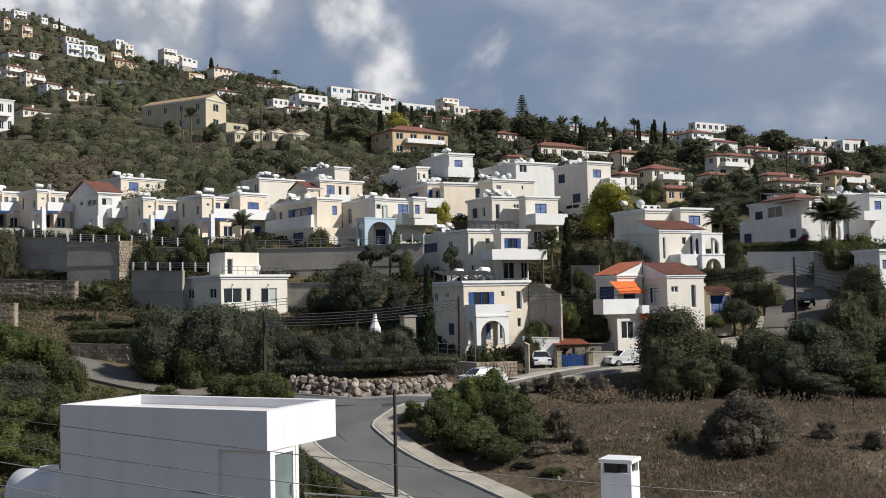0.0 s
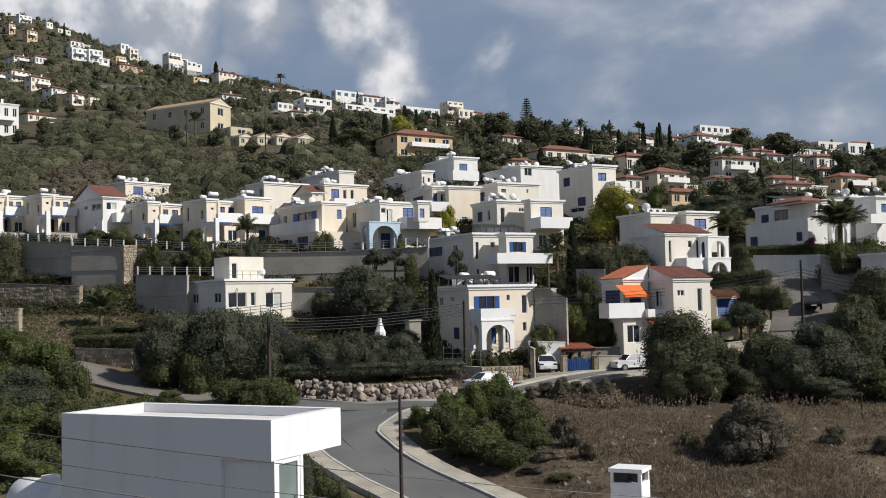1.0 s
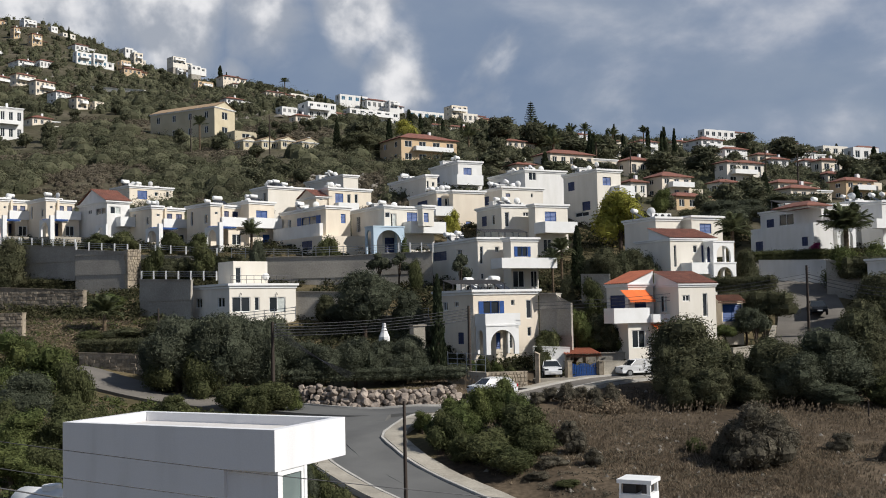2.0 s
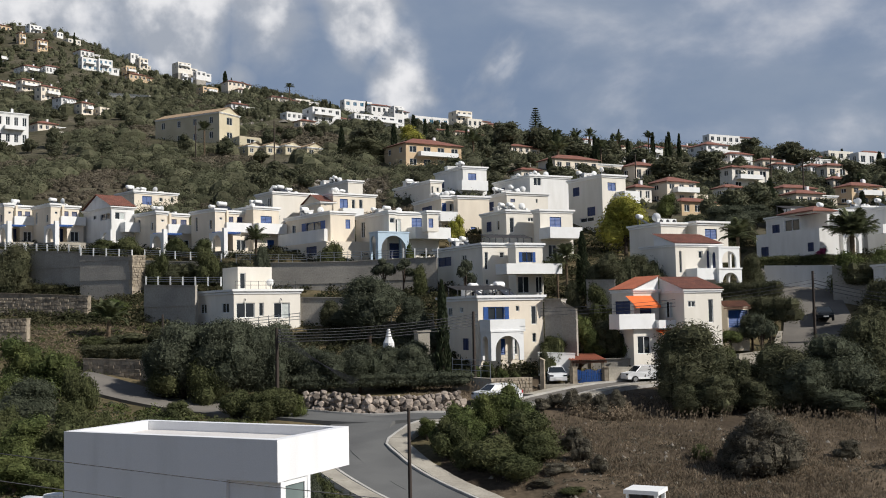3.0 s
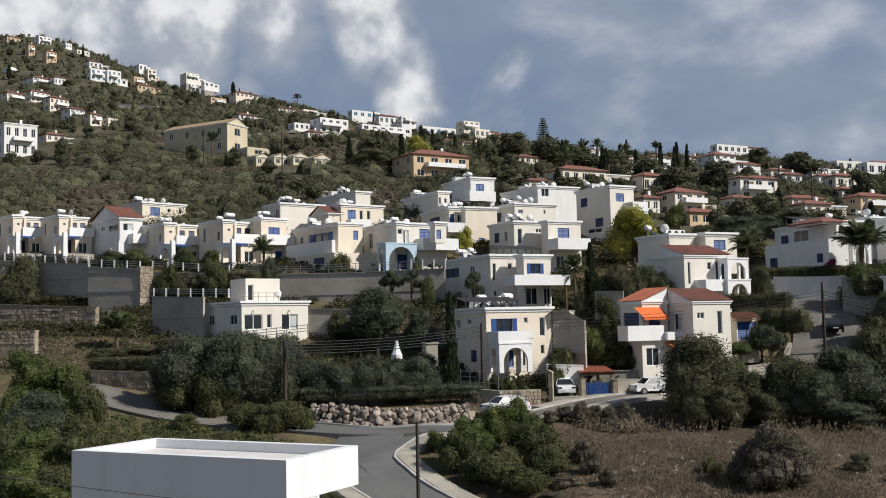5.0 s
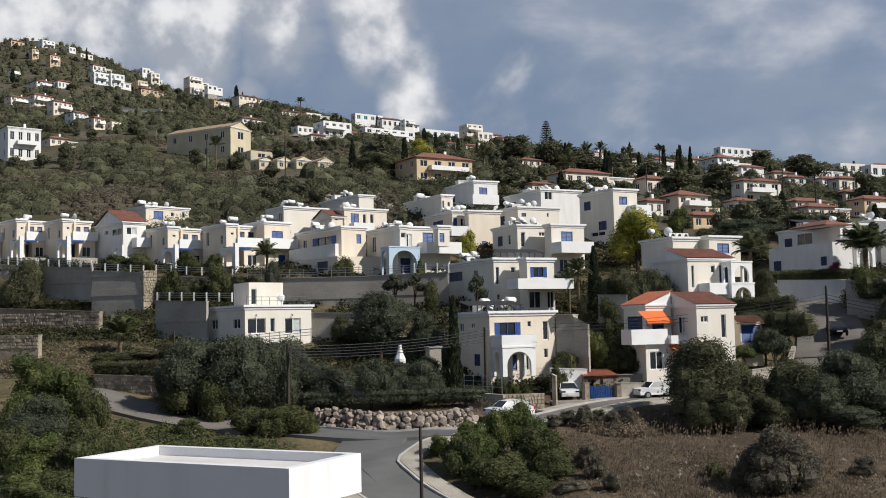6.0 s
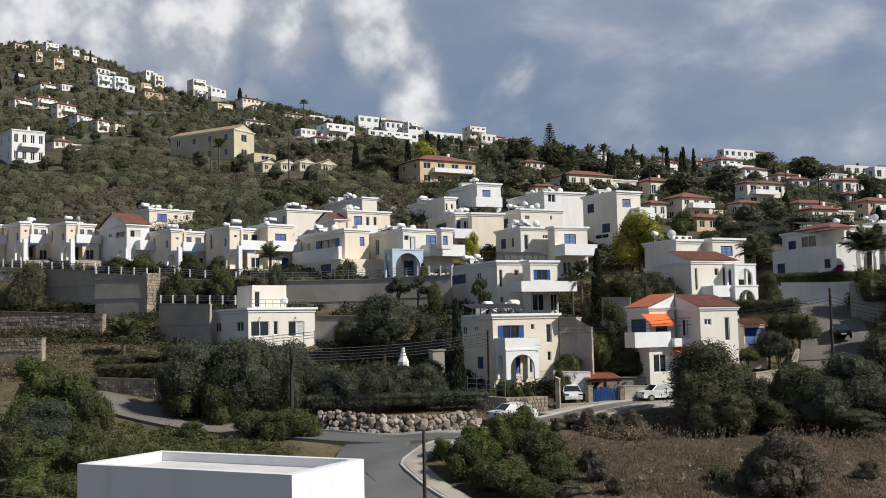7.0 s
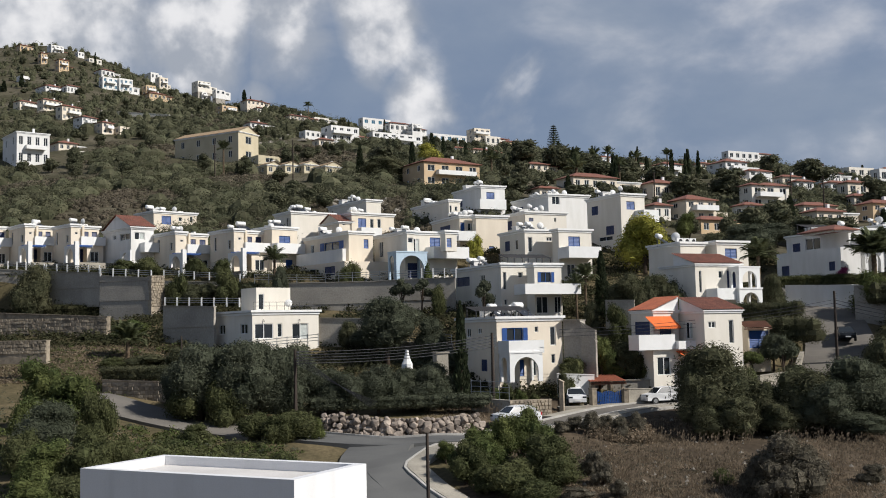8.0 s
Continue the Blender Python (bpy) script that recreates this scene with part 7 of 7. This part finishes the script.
def boulder_wall():
    B = [boulder_data(s) for s in range(9)]
    rng = random.Random(3)
    t = thing("boulder_wall", pose(0, 0, 0), "wall of piled pinkish limestone boulders along the road", "stone wall")
    line = [p for p in CROSS if -14.5 < p.x < 2.5]
    m = Mesh()
    for k, p in enumerate(line[:-1]):
        d = (line[k + 1] - p).normalized()
        n = Vector((-d.y, d.x))
        a, b = p + n * 4.35, line[k + 1] + n * 4.35
        za, zb = ground(p.x, p.y), ground(line[k + 1].x, line[k + 1].y)
        m.face((a.x, a.y, za - 0.4), (b.x, b.y, zb - 0.4), (b.x, b.y, zb + 1.35), (a.x, a.y, za + 1.35))
        c, e = a + n * 3.4, b + n * 3.4
        m.face((a.x, a.y, za + 1.35), (b.x, b.y, zb + 1.35), (e.x, e.y, zb + 1.2), (c.x, c.y, za + 1.2))
    part("earth_fill", m, garden_mat, t, "dark soil between the boulders")
    for row, (h, out) in enumerate(((0.26, 3.72), (0.66, 3.86), (1.06, 4.0), (1.42, 4.15))):
        k = 0.0
        acc = 0.0
        for i in range(len(line) - 1):
            seg = (line[i + 1] - line[i]).length
            while acc < seg:
                p = line[i].lerp(line[i + 1], acc / seg)
                d = (line[i + 1] - line[i]).normalized()
                n = Vector((-d.y, d.x))
                r = rng.uniform(0.25, 0.43) * (1.0 if row < 3 else 0.75)
                q = p + n * (out + rng.uniform(-0.12, 0.12))
                o = part("boulder", rng.choice(B), None, t)
                o.matrix_local = pose(q.x, q.y, ground(p.x, p.y) + h + rng.uniform(-0.1, 0.1), rng.uniform(0, 40), rng.uniform(0, 40), rng.uniform(0, 360)) @ Matrix.Diagonal((r * rng.uniform(1.0, 1.35), r, r * rng.uniform(0.85, 1.1), 1))
                acc += r * rng.uniform(1.5, 1.9)
            acc -= seg


boulder_wall()


# ---------------------------------------------------------------- poles and wires
def pole(x, y, ztop, zbase=None, r=0.13, arm=0.0, label="dark timber utility pole"):
    zb = ground(x, y) - 0.5 if zbase is None else zbase
    t = thing("utility_pole", pose(x, y, zb), label, "utility pole", "utility poles")
    h = ztop - zb
    part("pole", Mesh().tube([(0, 0, 0), (0, 0, h * 0.5), (0, 0, h)], [r * 1.15, r, r * 0.8], 8), pole_wood, t)
    if arm:
        for k in range(5):
            z = h - 0.25 - 0.24 * k
            part("insulator", Mesh().tube([(0.05, 0, z), (0.3, 0, z)], 0.035, 6), metal, t)
    return t


def wire(a, b, sag=0.3, r=0.016, name="cable", label="thin dark overhead cable"):
    a, b = Vector(a), Vector(b)
    n = 16
    pts = [a.lerp(b, k / n) - Vector((0, 0, 4 * sag * (k / n) * (1 - k / n))) for k in range(n + 1)]
    return solid(name, Mesh().tube(pts, r, 5), dark_metal, Matrix(), label, "cable", "overhead cables")


def norfolk_pine(x, y, ztop):
    """Tall pine with tiers of level branches."""
    zb = ground(x, y) - 0.3
    h = ztop - zb
    t = thing("pine_tree", pose(x, y, zb), "tall slender pine with level tiers of branches", "pine")
    part("trunk", Mesh().tube([(0, 0, 0), (0, 0, h * 0.6), (0, 0, h)], [0.3, 0.18, 0.04], 7), bark, t)
    rng = random.Random(77)
    m = Mesh()
    n = 13
    for k in range(n):
        z = h * (0.3 + 0.7 * k / n)
        r = 2.6 * (1 - k / n) ** 0.8 + 0.3
        for q in range(8):
            a = q * math.pi / 4 + k
            d = Vector((math.cos(a), math.sin(a), 0.12))
            for s in range(9):
                p = d * (r * (s + 1) / 9) + Vector((0, 0, z))
                w = 0.32 * rng.uniform(0.6, 1.2)
                b2 = Vector((-d.y, d.x, rng.uniform(-0.3, 0.3))) * w
                m.face(p - b2, p + d * 0.25 - Vector((0, 0, 0.1)), p + b2, p - d * 0.1 + Vector((0, 0, 0.16)))
    part("crown", m, cypress_leaf, t)


pole(-14.81, 88.50, 11.40, r=0.15, arm=1)
pole(1.40, 94.00, 12.40, r=0.14, arm=1)
pole(-2.77, 59.00, 7.21, r=0.1, arm=0)
pole(35.55, 108.00, 15.74, r=0.14, arm=1)
pole(-26.23, 96.00, 12.73, r=0.09, arm=0)
pole(29.62, 78.00, 4.97, r=0.06, arm=0)
pole(65.18, 200.00, 39.76, r=0.14)
pole(35.39, 208.00, 42.49, r=0.14)
pole(-38.96, 232.00, 55.16, r=0.14)
pole(5.07, 190.00, 38.89, r=0.14)
pole(68.15, 230.00, 45.50, r=0.14)
pole(-58.60, 242.00, 57.23, r=0.14)
norfolk_pine(24.9, 318.0, 73.6)
wire((-14.72, 88.50, 11.22), (1.39, 94.00, 12.15), 0.35, 0.03)
wire((-14.72, 88.50, 11.22), (-8.24, 84.00, 6.94), 0.15, 0.022)
wire((-14.72, 88.50, 10.98), (1.39, 94.00, 11.90), 0.35, 0.03)
wire((-14.72, 88.50, 10.98), (-8.11, 84.00, 7.03), 0.15, 0.022)
wire((-14.73, 88.50, 10.75), (1.38, 94.00, 11.65), 0.35, 0.03)
wire((-14.73, 88.50, 10.75), (-7.97, 84.00, 7.11), 0.15, 0.022)
wire((-14.73, 88.50, 10.52), (1.38, 94.00, 11.40), 0.35, 0.03)
wire((-14.73, 88.50, 10.52), (-7.84, 84.00, 7.20), 0.15, 0.022)
wire((-14.73, 88.50, 10.28), (1.37, 94.00, 11.16), 0.35, 0.03)
wire((-14.73, 88.50, 10.28), (-7.70, 84.00, 7.28), 0.15, 0.022)
wire((35.52, 108.00, 14.88), (43.13, 100.00, 12.87), 0.3, 0.03)
wire((35.52, 108.00, 14.88), (7.49, 97.00, 12.54), 0.5, 0.02)
wire((35.51, 108.00, 14.54), (43.11, 100.00, 12.50), 0.3, 0.03)
wire((35.51, 108.00, 14.54), (7.48, 97.00, 12.23), 0.5, 0.02)
wire((35.49, 108.00, 14.20), (43.09, 100.00, 12.13), 0.3, 0.03)
wire((35.49, 108.00, 14.20), (7.47, 97.00, 11.92), 0.5, 0.02)
# near service cables crossing in front of the stair house
wire((-6.90, 15.50, 10.54), (5.06, 19.00, 8.53), 0.12, 0.007)
wire((-6.90, 15.50, 10.18), (3.06, 19.00, 8.22), 0.12, 0.007)
wire((-6.90, 15.50, 9.92), (1.07, 19.00, 8.07), 0.12, 0.011)
wire((-6.90, 15.50, 9.61), (-0.92, 19.00, 7.79), 0.12, 0.007)


# ---------------------------------------------------------------- carport, gate and parked cars
def car(x, y, z, yaw, label, paint=None):
    """A small hatchback: shaped body, glass house, lamps, four wheels."""
    t = thing("car", pose(x, y, z, 0, 0, yaw), label, "car", "parked cars")
    paint = paint or car_white
    prof = [(-1.95, 0.32), (-2.0, 0.62), (-1.9, 0.86), (-1.15, 0.98), (1.55, 1.02), (1.95, 0.88), (2.0, 0.55), (1.95, 0.3)]
    top = [(-1.15, 0.98), (-0.55, 1.42), (0.2, 1.5), (1.15, 1.46), (1.62, 1.02)]

    def loft(profile, half):
        m = Mesh()
        n = len(profile)
        L = [(p[0], -half(p), p[1]) for p in profile]
        R = [(p[0], half(p), p[1]) for p in profile]
        m.face(*L)
        m.face(*reversed(R))
        for k in range(n):
            j = (k + 1) % n
            m.face(L[j], L[k], R[k], R[j])
        return m

    bevel(part("body", loft(prof, lambda p: 0.86 - 0.10 * abs(p[0]) ** 3 / 8), paint, t, "glossy painted body"), 0.08, 3)
    part("cabin", loft(top, lambda p: 0.80 - 0.22 * (p[1] - 0.98) / 0.5), glass, t, "dark window glass")
    part("roof", loft([(-0.5, 1.425), (0.2, 1.51), (1.15, 1.47), (0.2, 1.44)], lambda p: 0.62), paint, t)
    for sx in (-1, 1):
        part("pillar", Mesh().tube([(-1.1, sx * 0.79, 0.99), (-0.5, sx * 0.6, 1.44)], 0.035, 5), paint, t)
        part("pillar", Mesh().tube([(0.45, sx * 0.8, 1.0), (0.4, sx * 0.6, 1.47)], 0.04, 5), paint, t)
        part("pillar", Mesh().tube([(1.6, sx * 0.78, 1.03), (1.15, sx * 0.6, 1.46)], 0.05, 5), paint, t)
        part("headlight", Mesh().box(-1.99, -1.86, sx * 0.6 - 0.16, sx * 0.6 + 0.16, 0.68, 0.82), glass, t, "clear headlight")
        part("tail_light", Mesh().box(1.88, 2.0, sx * 0.66 - 0.12, sx * 0.66 + 0.12, 0.68, 0.92), red_lamp, t, "red tail light")
        for wx in (-1.25, 1.25):
            w = part("wheel", Mesh().tube([(wx, sx * 0.70, 0.31), (wx, sx * 0.88, 0.31)], 0.31, 16), rubber, t, "black tyre")
            part("rim", Mesh().tube([(wx, sx * 0.80, 0.31), (wx, sx * 0.89, 0.31)], 0.19, 12), metal, w, "grey wheel rim")
    part("plate", Mesh().box(-2.03, -1.99, -0.26, 0.26, 0.42, 0.54), white, t, "plain pale plate")
    return t


def carport(x, y, z, w, h):
    """Tiled carport with a blue picket gate."""
    t = thing("carport", pose(x, y, z, 0, 0, 6), "carport with a sloping red tile roof", "carport")
    for px in (0.02, w - 0.22):
        part("post", Mesh().box(px, px + 0.2, 0.0, 0.2, -0.5, h - 0.62), stonework, t)
        part("post", Mesh().box(px, px + 0.2, 4.2, 4.4, -0.5, h - 0.3), stonework, t)
    m = Mesh()
    tile_sheet(m, (-0.25, -0.35, h - 0.6), (w + 0.25, -0.35, h - 0.6), (w + 0.25, 4.6, h - 0.2), (-0.25, 4.6, h - 0.2))
    part("roof", m, terracotta_bright, t, "red pantile roof")
    part("beam", Mesh().box(-0.2, w + 0.2, -0.2, 0.0, h - 0.82, h - 0.62), wood_gate, t, "brown timber beam")
    part("back_wall", Mesh().box(0, w, 4.4, 4.55, -0.5, h - 0.3), wood_gate, t, "dark back wall")
    part("side_wall", Mesh().box(-0.12, 0.0, 0.2, 4.4, -0.5, h - 0.5), stonework, t)
    g = thing("gate", pose(x, y, z, 0, 0, 6), "blue painted picket gate", "gate")
    n = 15
    for k in range(n):
        a = 0.25 + (w - 0.5) * k / n
        hh = 1.15 + 0.18 * abs(math.cos(math.pi * (k + 0.5) / n * 2))
        part("picket", Mesh().box(a, a + 0.11, -0.08, -0.05, 0.08, hh), blue, g)
    for zz in (0.25, 0.85):
        part("rail", Mesh().box(0.22, w - 0.22, -0.05, -0.01, zz, zz + 0.1), blue, g)


def bell_chimney(x, y, z):
    m = Mesh().tube([(0, 0, -2.6), (0, 0, 0.0), (0, 0, 0.35), (0, 0, 0.8), (0, 0, 1.25)], [0.5, 0.5, 0.34, 0.2, 0.14], 8)
    solid("garden_oven", m, white, pose(x, y, z), "white tapering garden oven chimney", "oven")


def notice_board(x, y, z):
    t = thing("notice_board", pose(x, y, z, 0, 0, 15), "small faded board with a pitched cover on two posts", "notice board")
    zb = ground(x, y) - z - 0.3
    for sx in (-0.5, 0.5):
        part("post", Mesh().box(sx - 0.05, sx + 0.05, -0.05, 0.05, zb, -0.12), pole_wood, t)
    part("cover", Mesh().box(-0.85, 0.85, -0.35, 0.35, -0.12, 0.03), paving, t, "pale weathered cover")
    part("board", Mesh().box(-0.6, 0.6, -0.02, 0.02, zb * 0.55, -0.2), wood_gate, t, "dark board")


part_floor = Mesh().box(-1.9, 1.9, -2.6, 3.2, -1.0, 0.0)
solid("parking_bay", part_floor, paving, pose(8.63, 97.30, 5.86, 0, 0, 8), "pale concrete parking bay beside the road", "pavement", kind="structure")
car(8.63, 97.30, 5.86, 94, "white hatchback parked nose out in a bay")
car(16.58, 98.00, 5.76, 22, "white car parked beside the low wall")
car(3.10, 88.40, ground(3.10, 88.40) + 0.24, 30, "white hatchback parked on the road behind bushes")
carport(10.28, 97.00, 5.70, 2.79, 2.70)
bell_chimney(-6.25, 98.00, 9.73)
# small stone shed roof beside it
solid("shed", Mesh().box(-0.55, 0.55, -0.6, 0.6, -2.4, 0.2).box(-0.65, 0.65, -0.7, 0.7, 0.203, 0.33), paving, pose(-3.23, 98.00, 10.45, 0, 0, 20), "small pale rendered garden shed with slab roof", "shed")
notice_board(-24.35, 90.00, 7.62)
car(38.11, 113.00, ground(38.11, 113.00) + 0.1, 80, "dark car parked beside the shaded lane", car_dark)


# ---------------------------------------------------------------- wild growth on the hills
def scatter_scrub(name, seed, count, region, leaf, size, label, leaves=11, accept=None, tall=0.7, grain=1.0, front=7, core=False):
    rng = random.Random(seed)
    m = Mesh()
    x0, x1, y0, y1 = region
    made = 0
    for _ in range(count * 6):
        if made >= count:
            break
        y = y0 + (y1 - y0) * rng.random() ** 1.25
        u = rng.uniform(x0, x1)
        x = u * y
        if accept and not accept(x, y, u):
            continue
        if any(abs(x - vx) < hw and -front < y - vy < dd for vx, vy, hw, dd in VILLAS):
            continue
        made += 1
        z = ground(x, y)
        r = size * rng.uniform(0.5, 1.5) * min(0.6 + y / 300, 1.55)
        h = r * rng.uniform(0.5, 1.1) * tall
        if core:
            i0 = len(m.v)
            turn = rng.uniform(0, 6.28)
            for rr, zz in ((0.66, -0.25), (0.62, 0.34), (0.32, 0.62)):
                for k in range(7):
                    q = turn + 6.2832 * k / 7
                    w = rr * r * rng.uniform(0.8, 1.12)
                    m.v.append((x + math.cos(q) * w, y + math.sin(q) * w, z + h * zz * rng.uniform(0.88, 1.12)))
            m.v.append((x, y, z + h * 0.72))
            for j in range(2):
                for k in range(7):
                    e = (k + 1) % 7
                    m.f.append((i0 + j * 7 + k, i0 + j * 7 + e, i0 + j * 7 + 7 + e, i0 + j * 7 + 7 + k))
            for k in range(7):
                m.f.append((i0 + 14 + k, i0 + 14 + (k + 1) % 7, i0 + 21))
        for _ in range(leaves):
            d = Vector((rng.gauss(0, 1), rng.gauss(0, 1), abs(rng.gauss(0, 1)))).normalized()
            rad = rng.uniform(0.6, 1.12)
            p = Vector((x + d.x * r * rad, y + d.y * r * rad, z + d.z * h * rad + h * 0.08))
            a = Vector((rng.gauss(0, 1), rng.gauss(0, 1), rng.gauss(0, 0.6))).normalized()
            b = a.cross(d).normalized()
            s = min(r, 1.9) * rng.uniform(0.12, 0.28) * grain
            q = d * (s * 0.25)
            m.face(p - a * s - b * s * 0.5, p - a * s * 0.6 + b * s * 0.7 + q, p + a * s)
    return solid(name, m, leaf, Matrix(), label, "scrub", kind="stuff")


def hill(x, y, u):
    return noise.noise(Vector((x * 0.03, y * 0.03, 7.7))) > -0.06


scatter_scrub("hill_scrub", 21, 7000, (-0.46, 0.0, 158, 420), scrub_leaf, 0.8, "low olive-brown scrub covering the hillside", leaves=46, accept=hill, grain=0.62, core=True)
scatter_scrub("hill_bushes", 27, 1150, (-0.46, 0.02, 160, 400), forest_leaf, 2.1, "round green bushes in clusters on the hillside", leaves=210, tall=1.0, grain=0.42, core=True, front=12, accept=lambda x, y, u: noise.noise(Vector((x * 0.035, y * 0.035, 3.1))) > 0.02)
scatter_scrub("ridge_scrub", 22, 6500, (-0.47, 0.47, 330, 760), forest_leaf, 1.1, "dark green trees and scrub on the far ridge", leaves=40, tall=1.5, grain=0.8, front=12, core=True)
scatter_scrub("crest_trees", 46, 260, (-0.30, 0.04, 440, 510), forest_leaf, 1.5, "rounded dark trees along the crest of the hill", leaves=110, tall=1.5, grain=0.5, front=10, core=True)
scatter_scrub("village_growth", 23, 3600, (-0.06, 0.47, 160, 430), forest_leaf, 1.05, "dark garden trees between the hillside villas", leaves=52, tall=1.15, accept=hill, grain=0.62, core=True)
# bank growth in the darkened leaf, shade included in its colour
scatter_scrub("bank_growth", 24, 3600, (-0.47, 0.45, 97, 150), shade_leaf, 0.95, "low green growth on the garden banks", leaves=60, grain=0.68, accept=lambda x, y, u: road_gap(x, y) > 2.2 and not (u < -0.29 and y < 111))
scatter_scrub("left_bank_growth", 25, 700, (-0.62, -0.16, 55, 86), green_leaf, 0.8, "green weeds and low bushes on the near bank", leaves=80, grain=0.6, accept=lambda x, y, u: road_gap(x, y) > 1.6 and x < -9)
scatter_scrub("lane_verge_growth", 47, 420, (-0.30, -0.10, 60, 82), bush_leaf, 0.75, "dark bushes and weeds between the lane and the near house", leaves=90, grain=0.55, core=True, tall=0.9, accept=lambda x, y, u: road_gap(x, y) > 1.9 and x < -8.5)
scatter_scrub("bank_weeds", 26, 1500, (-0.62, -0.16, 55, 110), olive_leaf, 0.42, "grey-green weeds on the near bank", leaves=18, accept=lambda x, y, u: road_gap(x, y) > 1.2 and x < -8)


def dry_grass(seed, count):
    """Tufts of dry blades over the field."""
    rng = random.Random(seed)
    m = Mesh()
    for _ in range(count):
        y = 57 + 38 * rng.random() ** 1.2
        x = rng.uniform(-0.05, 0.52) * y
        if road_gap(x, y) < 1.9 or noise.noise(Vector((x * 0.18, y * 0.18, 2.2))) < -0.12 + rng.uniform(-0.25, 0.25):
            continue
        z = ground(x, y)
        hh = rng.uniform(0.06, 0.25) * (1.3 if noise.noise(Vector((x * 0.07, y * 0.07, 9))) > 0 else 0.7)
        for k in range(5):
            a = rng.uniform(0, 6.28)
            px, py = x + rng.gauss(0, 0.13), y + rng.gauss(0, 0.13)
            w = rng.uniform(0.02, 0.05)
            m.face((px - w * math.sin(a), py + w * math.cos(a), z - 0.03), (px + w * math.sin(a), py - w * math.cos(a), z - 0.03), (px + rng.gauss(0, 0.14), py + rng.gauss(0, 0.14), z + hh * rng.uniform(0.6, 1.2)))
    return solid("dry_grass", m, straw, Matrix(), "dry straw-coloured grass tufts over the field", "grass", kind="stuff")


dry_grass(31, 34000)
scatter_scrub("field_weeds", 32, 1600, (-0.02, 0.5, 57, 93), grey_leaf, 0.3, "low grey-brown weeds in the field", leaves=14, accept=lambda x, y, u: road_gap(x, y) > 2.2 and noise.noise(Vector((x * 0.13, y * 0.13, 4.4))) > -0.1)


def tall_stalks(seed, count):
    """Sparse taller dry stalks standing over the field grass."""
    rng = random.Random(seed)
    m = Mesh()
    for _ in range(count):
        y = rng.uniform(58, 94)
        x = rng.uniform(-0.02, 0.5) * y
        if road_gap(x, y) < 2.2 or noise.noise(Vector((x * 0.1, y * 0.1, 6.2))) < 0.02:
            continue
        z = ground(x, y)
        for k in range(6):
            px, py, hh = x + rng.gauss(0, 0.25), y + rng.gauss(0, 0.25), rng.uniform(0.4, 1.0)
            tx, ty = px + rng.gauss(0, 0.2), py + rng.gauss(0, 0.2)
            m.face((px - 0.018, py, z - 0.03), (px + 0.018, py, z - 0.03), (tx, ty, z + hh))
            m.face((tx - 0.07, ty, z + hh - 0.1), (tx, ty + 0.03, z + hh - 0.16), (tx + 0.07, ty, z + hh - 0.05), (tx, ty, z + hh + 0.06))
    return solid("dry_stalks", m, straw, Matrix(), "tall dry stalks standing over the field grass", "grass", kind="stuff")


tall_stalks(35, 800)


def field_stones(seed, count):
    rng = random.Random(seed)
    m = Mesh()
    for _ in range(count):
        y = rng.uniform(59, 92)
        x = rng.uniform(0.0, 0.5) * y
        if road_gap(x, y) < 2:
            continue
        z, r = ground(x, y), rng.uniform(0.06, 0.22)
        top = (x + rng.uniform(-r, r) * 0.4, y, z + r * 0.8)
        ring = [(x + r * math.cos(a) * rng.uniform(0.7, 1.2), y + r * math.sin(a) * rng.uniform(0.7, 1.2), z - 0.03) for a in [1.05 * k for k in range(6)]]
        for k in range(6):
            m.face(ring[k], ring[(k + 1) % 6], top)
    return solid("field_stones", m, rock_mat, Matrix(), "scattered pale stones in the dry field", "stones", kind="stuff")


field_stones(33, 420)


def hill_rocks(seed, count):
    rng = random.Random(seed)
    m = Mesh()
    for _ in range(count):
        y = rng.uniform(175, 520)
        x = rng.uniform(-0.44, 0.0) * y
        if noise.noise(Vector((x * 0.02, y * 0.02, 1.5))) < 0.12:
            continue
        z, r = ground(x, y), rng.uniform(0.4, 1.6)
        top = (x + rng.uniform(-r, r) * 0.4, y, z + r * 0.55)
        ring = [(x + 1.4 * r * math.cos(a) * rng.uniform(0.6, 1.2), y + r * math.sin(a) * rng.uniform(0.6, 1.2), z - 0.5 + 0.2 * r * rng.random()) for a in [0.9 * k for k in range(7)]]
        for k in range(7):
            m.face(ring[k], ring[(k + 1) % 7], top)
    return solid("hill_rocks", m, rock_mat, Matrix(), "pale limestone outcrops on the hillside", "rocks", kind="stuff")


hill_rocks(34, 1500)

scatter_scrub("road_verge_grass", 36, 900, (0.07, 0.155, 82.5, 86.5), straw, 0.42, "dry brown grass on the bank below the road", leaves=16, tall=1.7, accept=lambda x, y, u: road_gap(x, y) > 2.0)
scatter_scrub("verge_grass", 28, 2600, (-0.45, -0.27, 97, 112), straw, 0.34, "sunlit yellow-green grass on the lower terrace", leaves=14, tall=0.8)
scatter_scrub("terrace_weeds", 29, 500, (-0.43, -0.25, 97, 112), green_leaf, 0.4, "bright green weeds on the lower terrace", leaves=22, tall=0.8)


lay_stones()
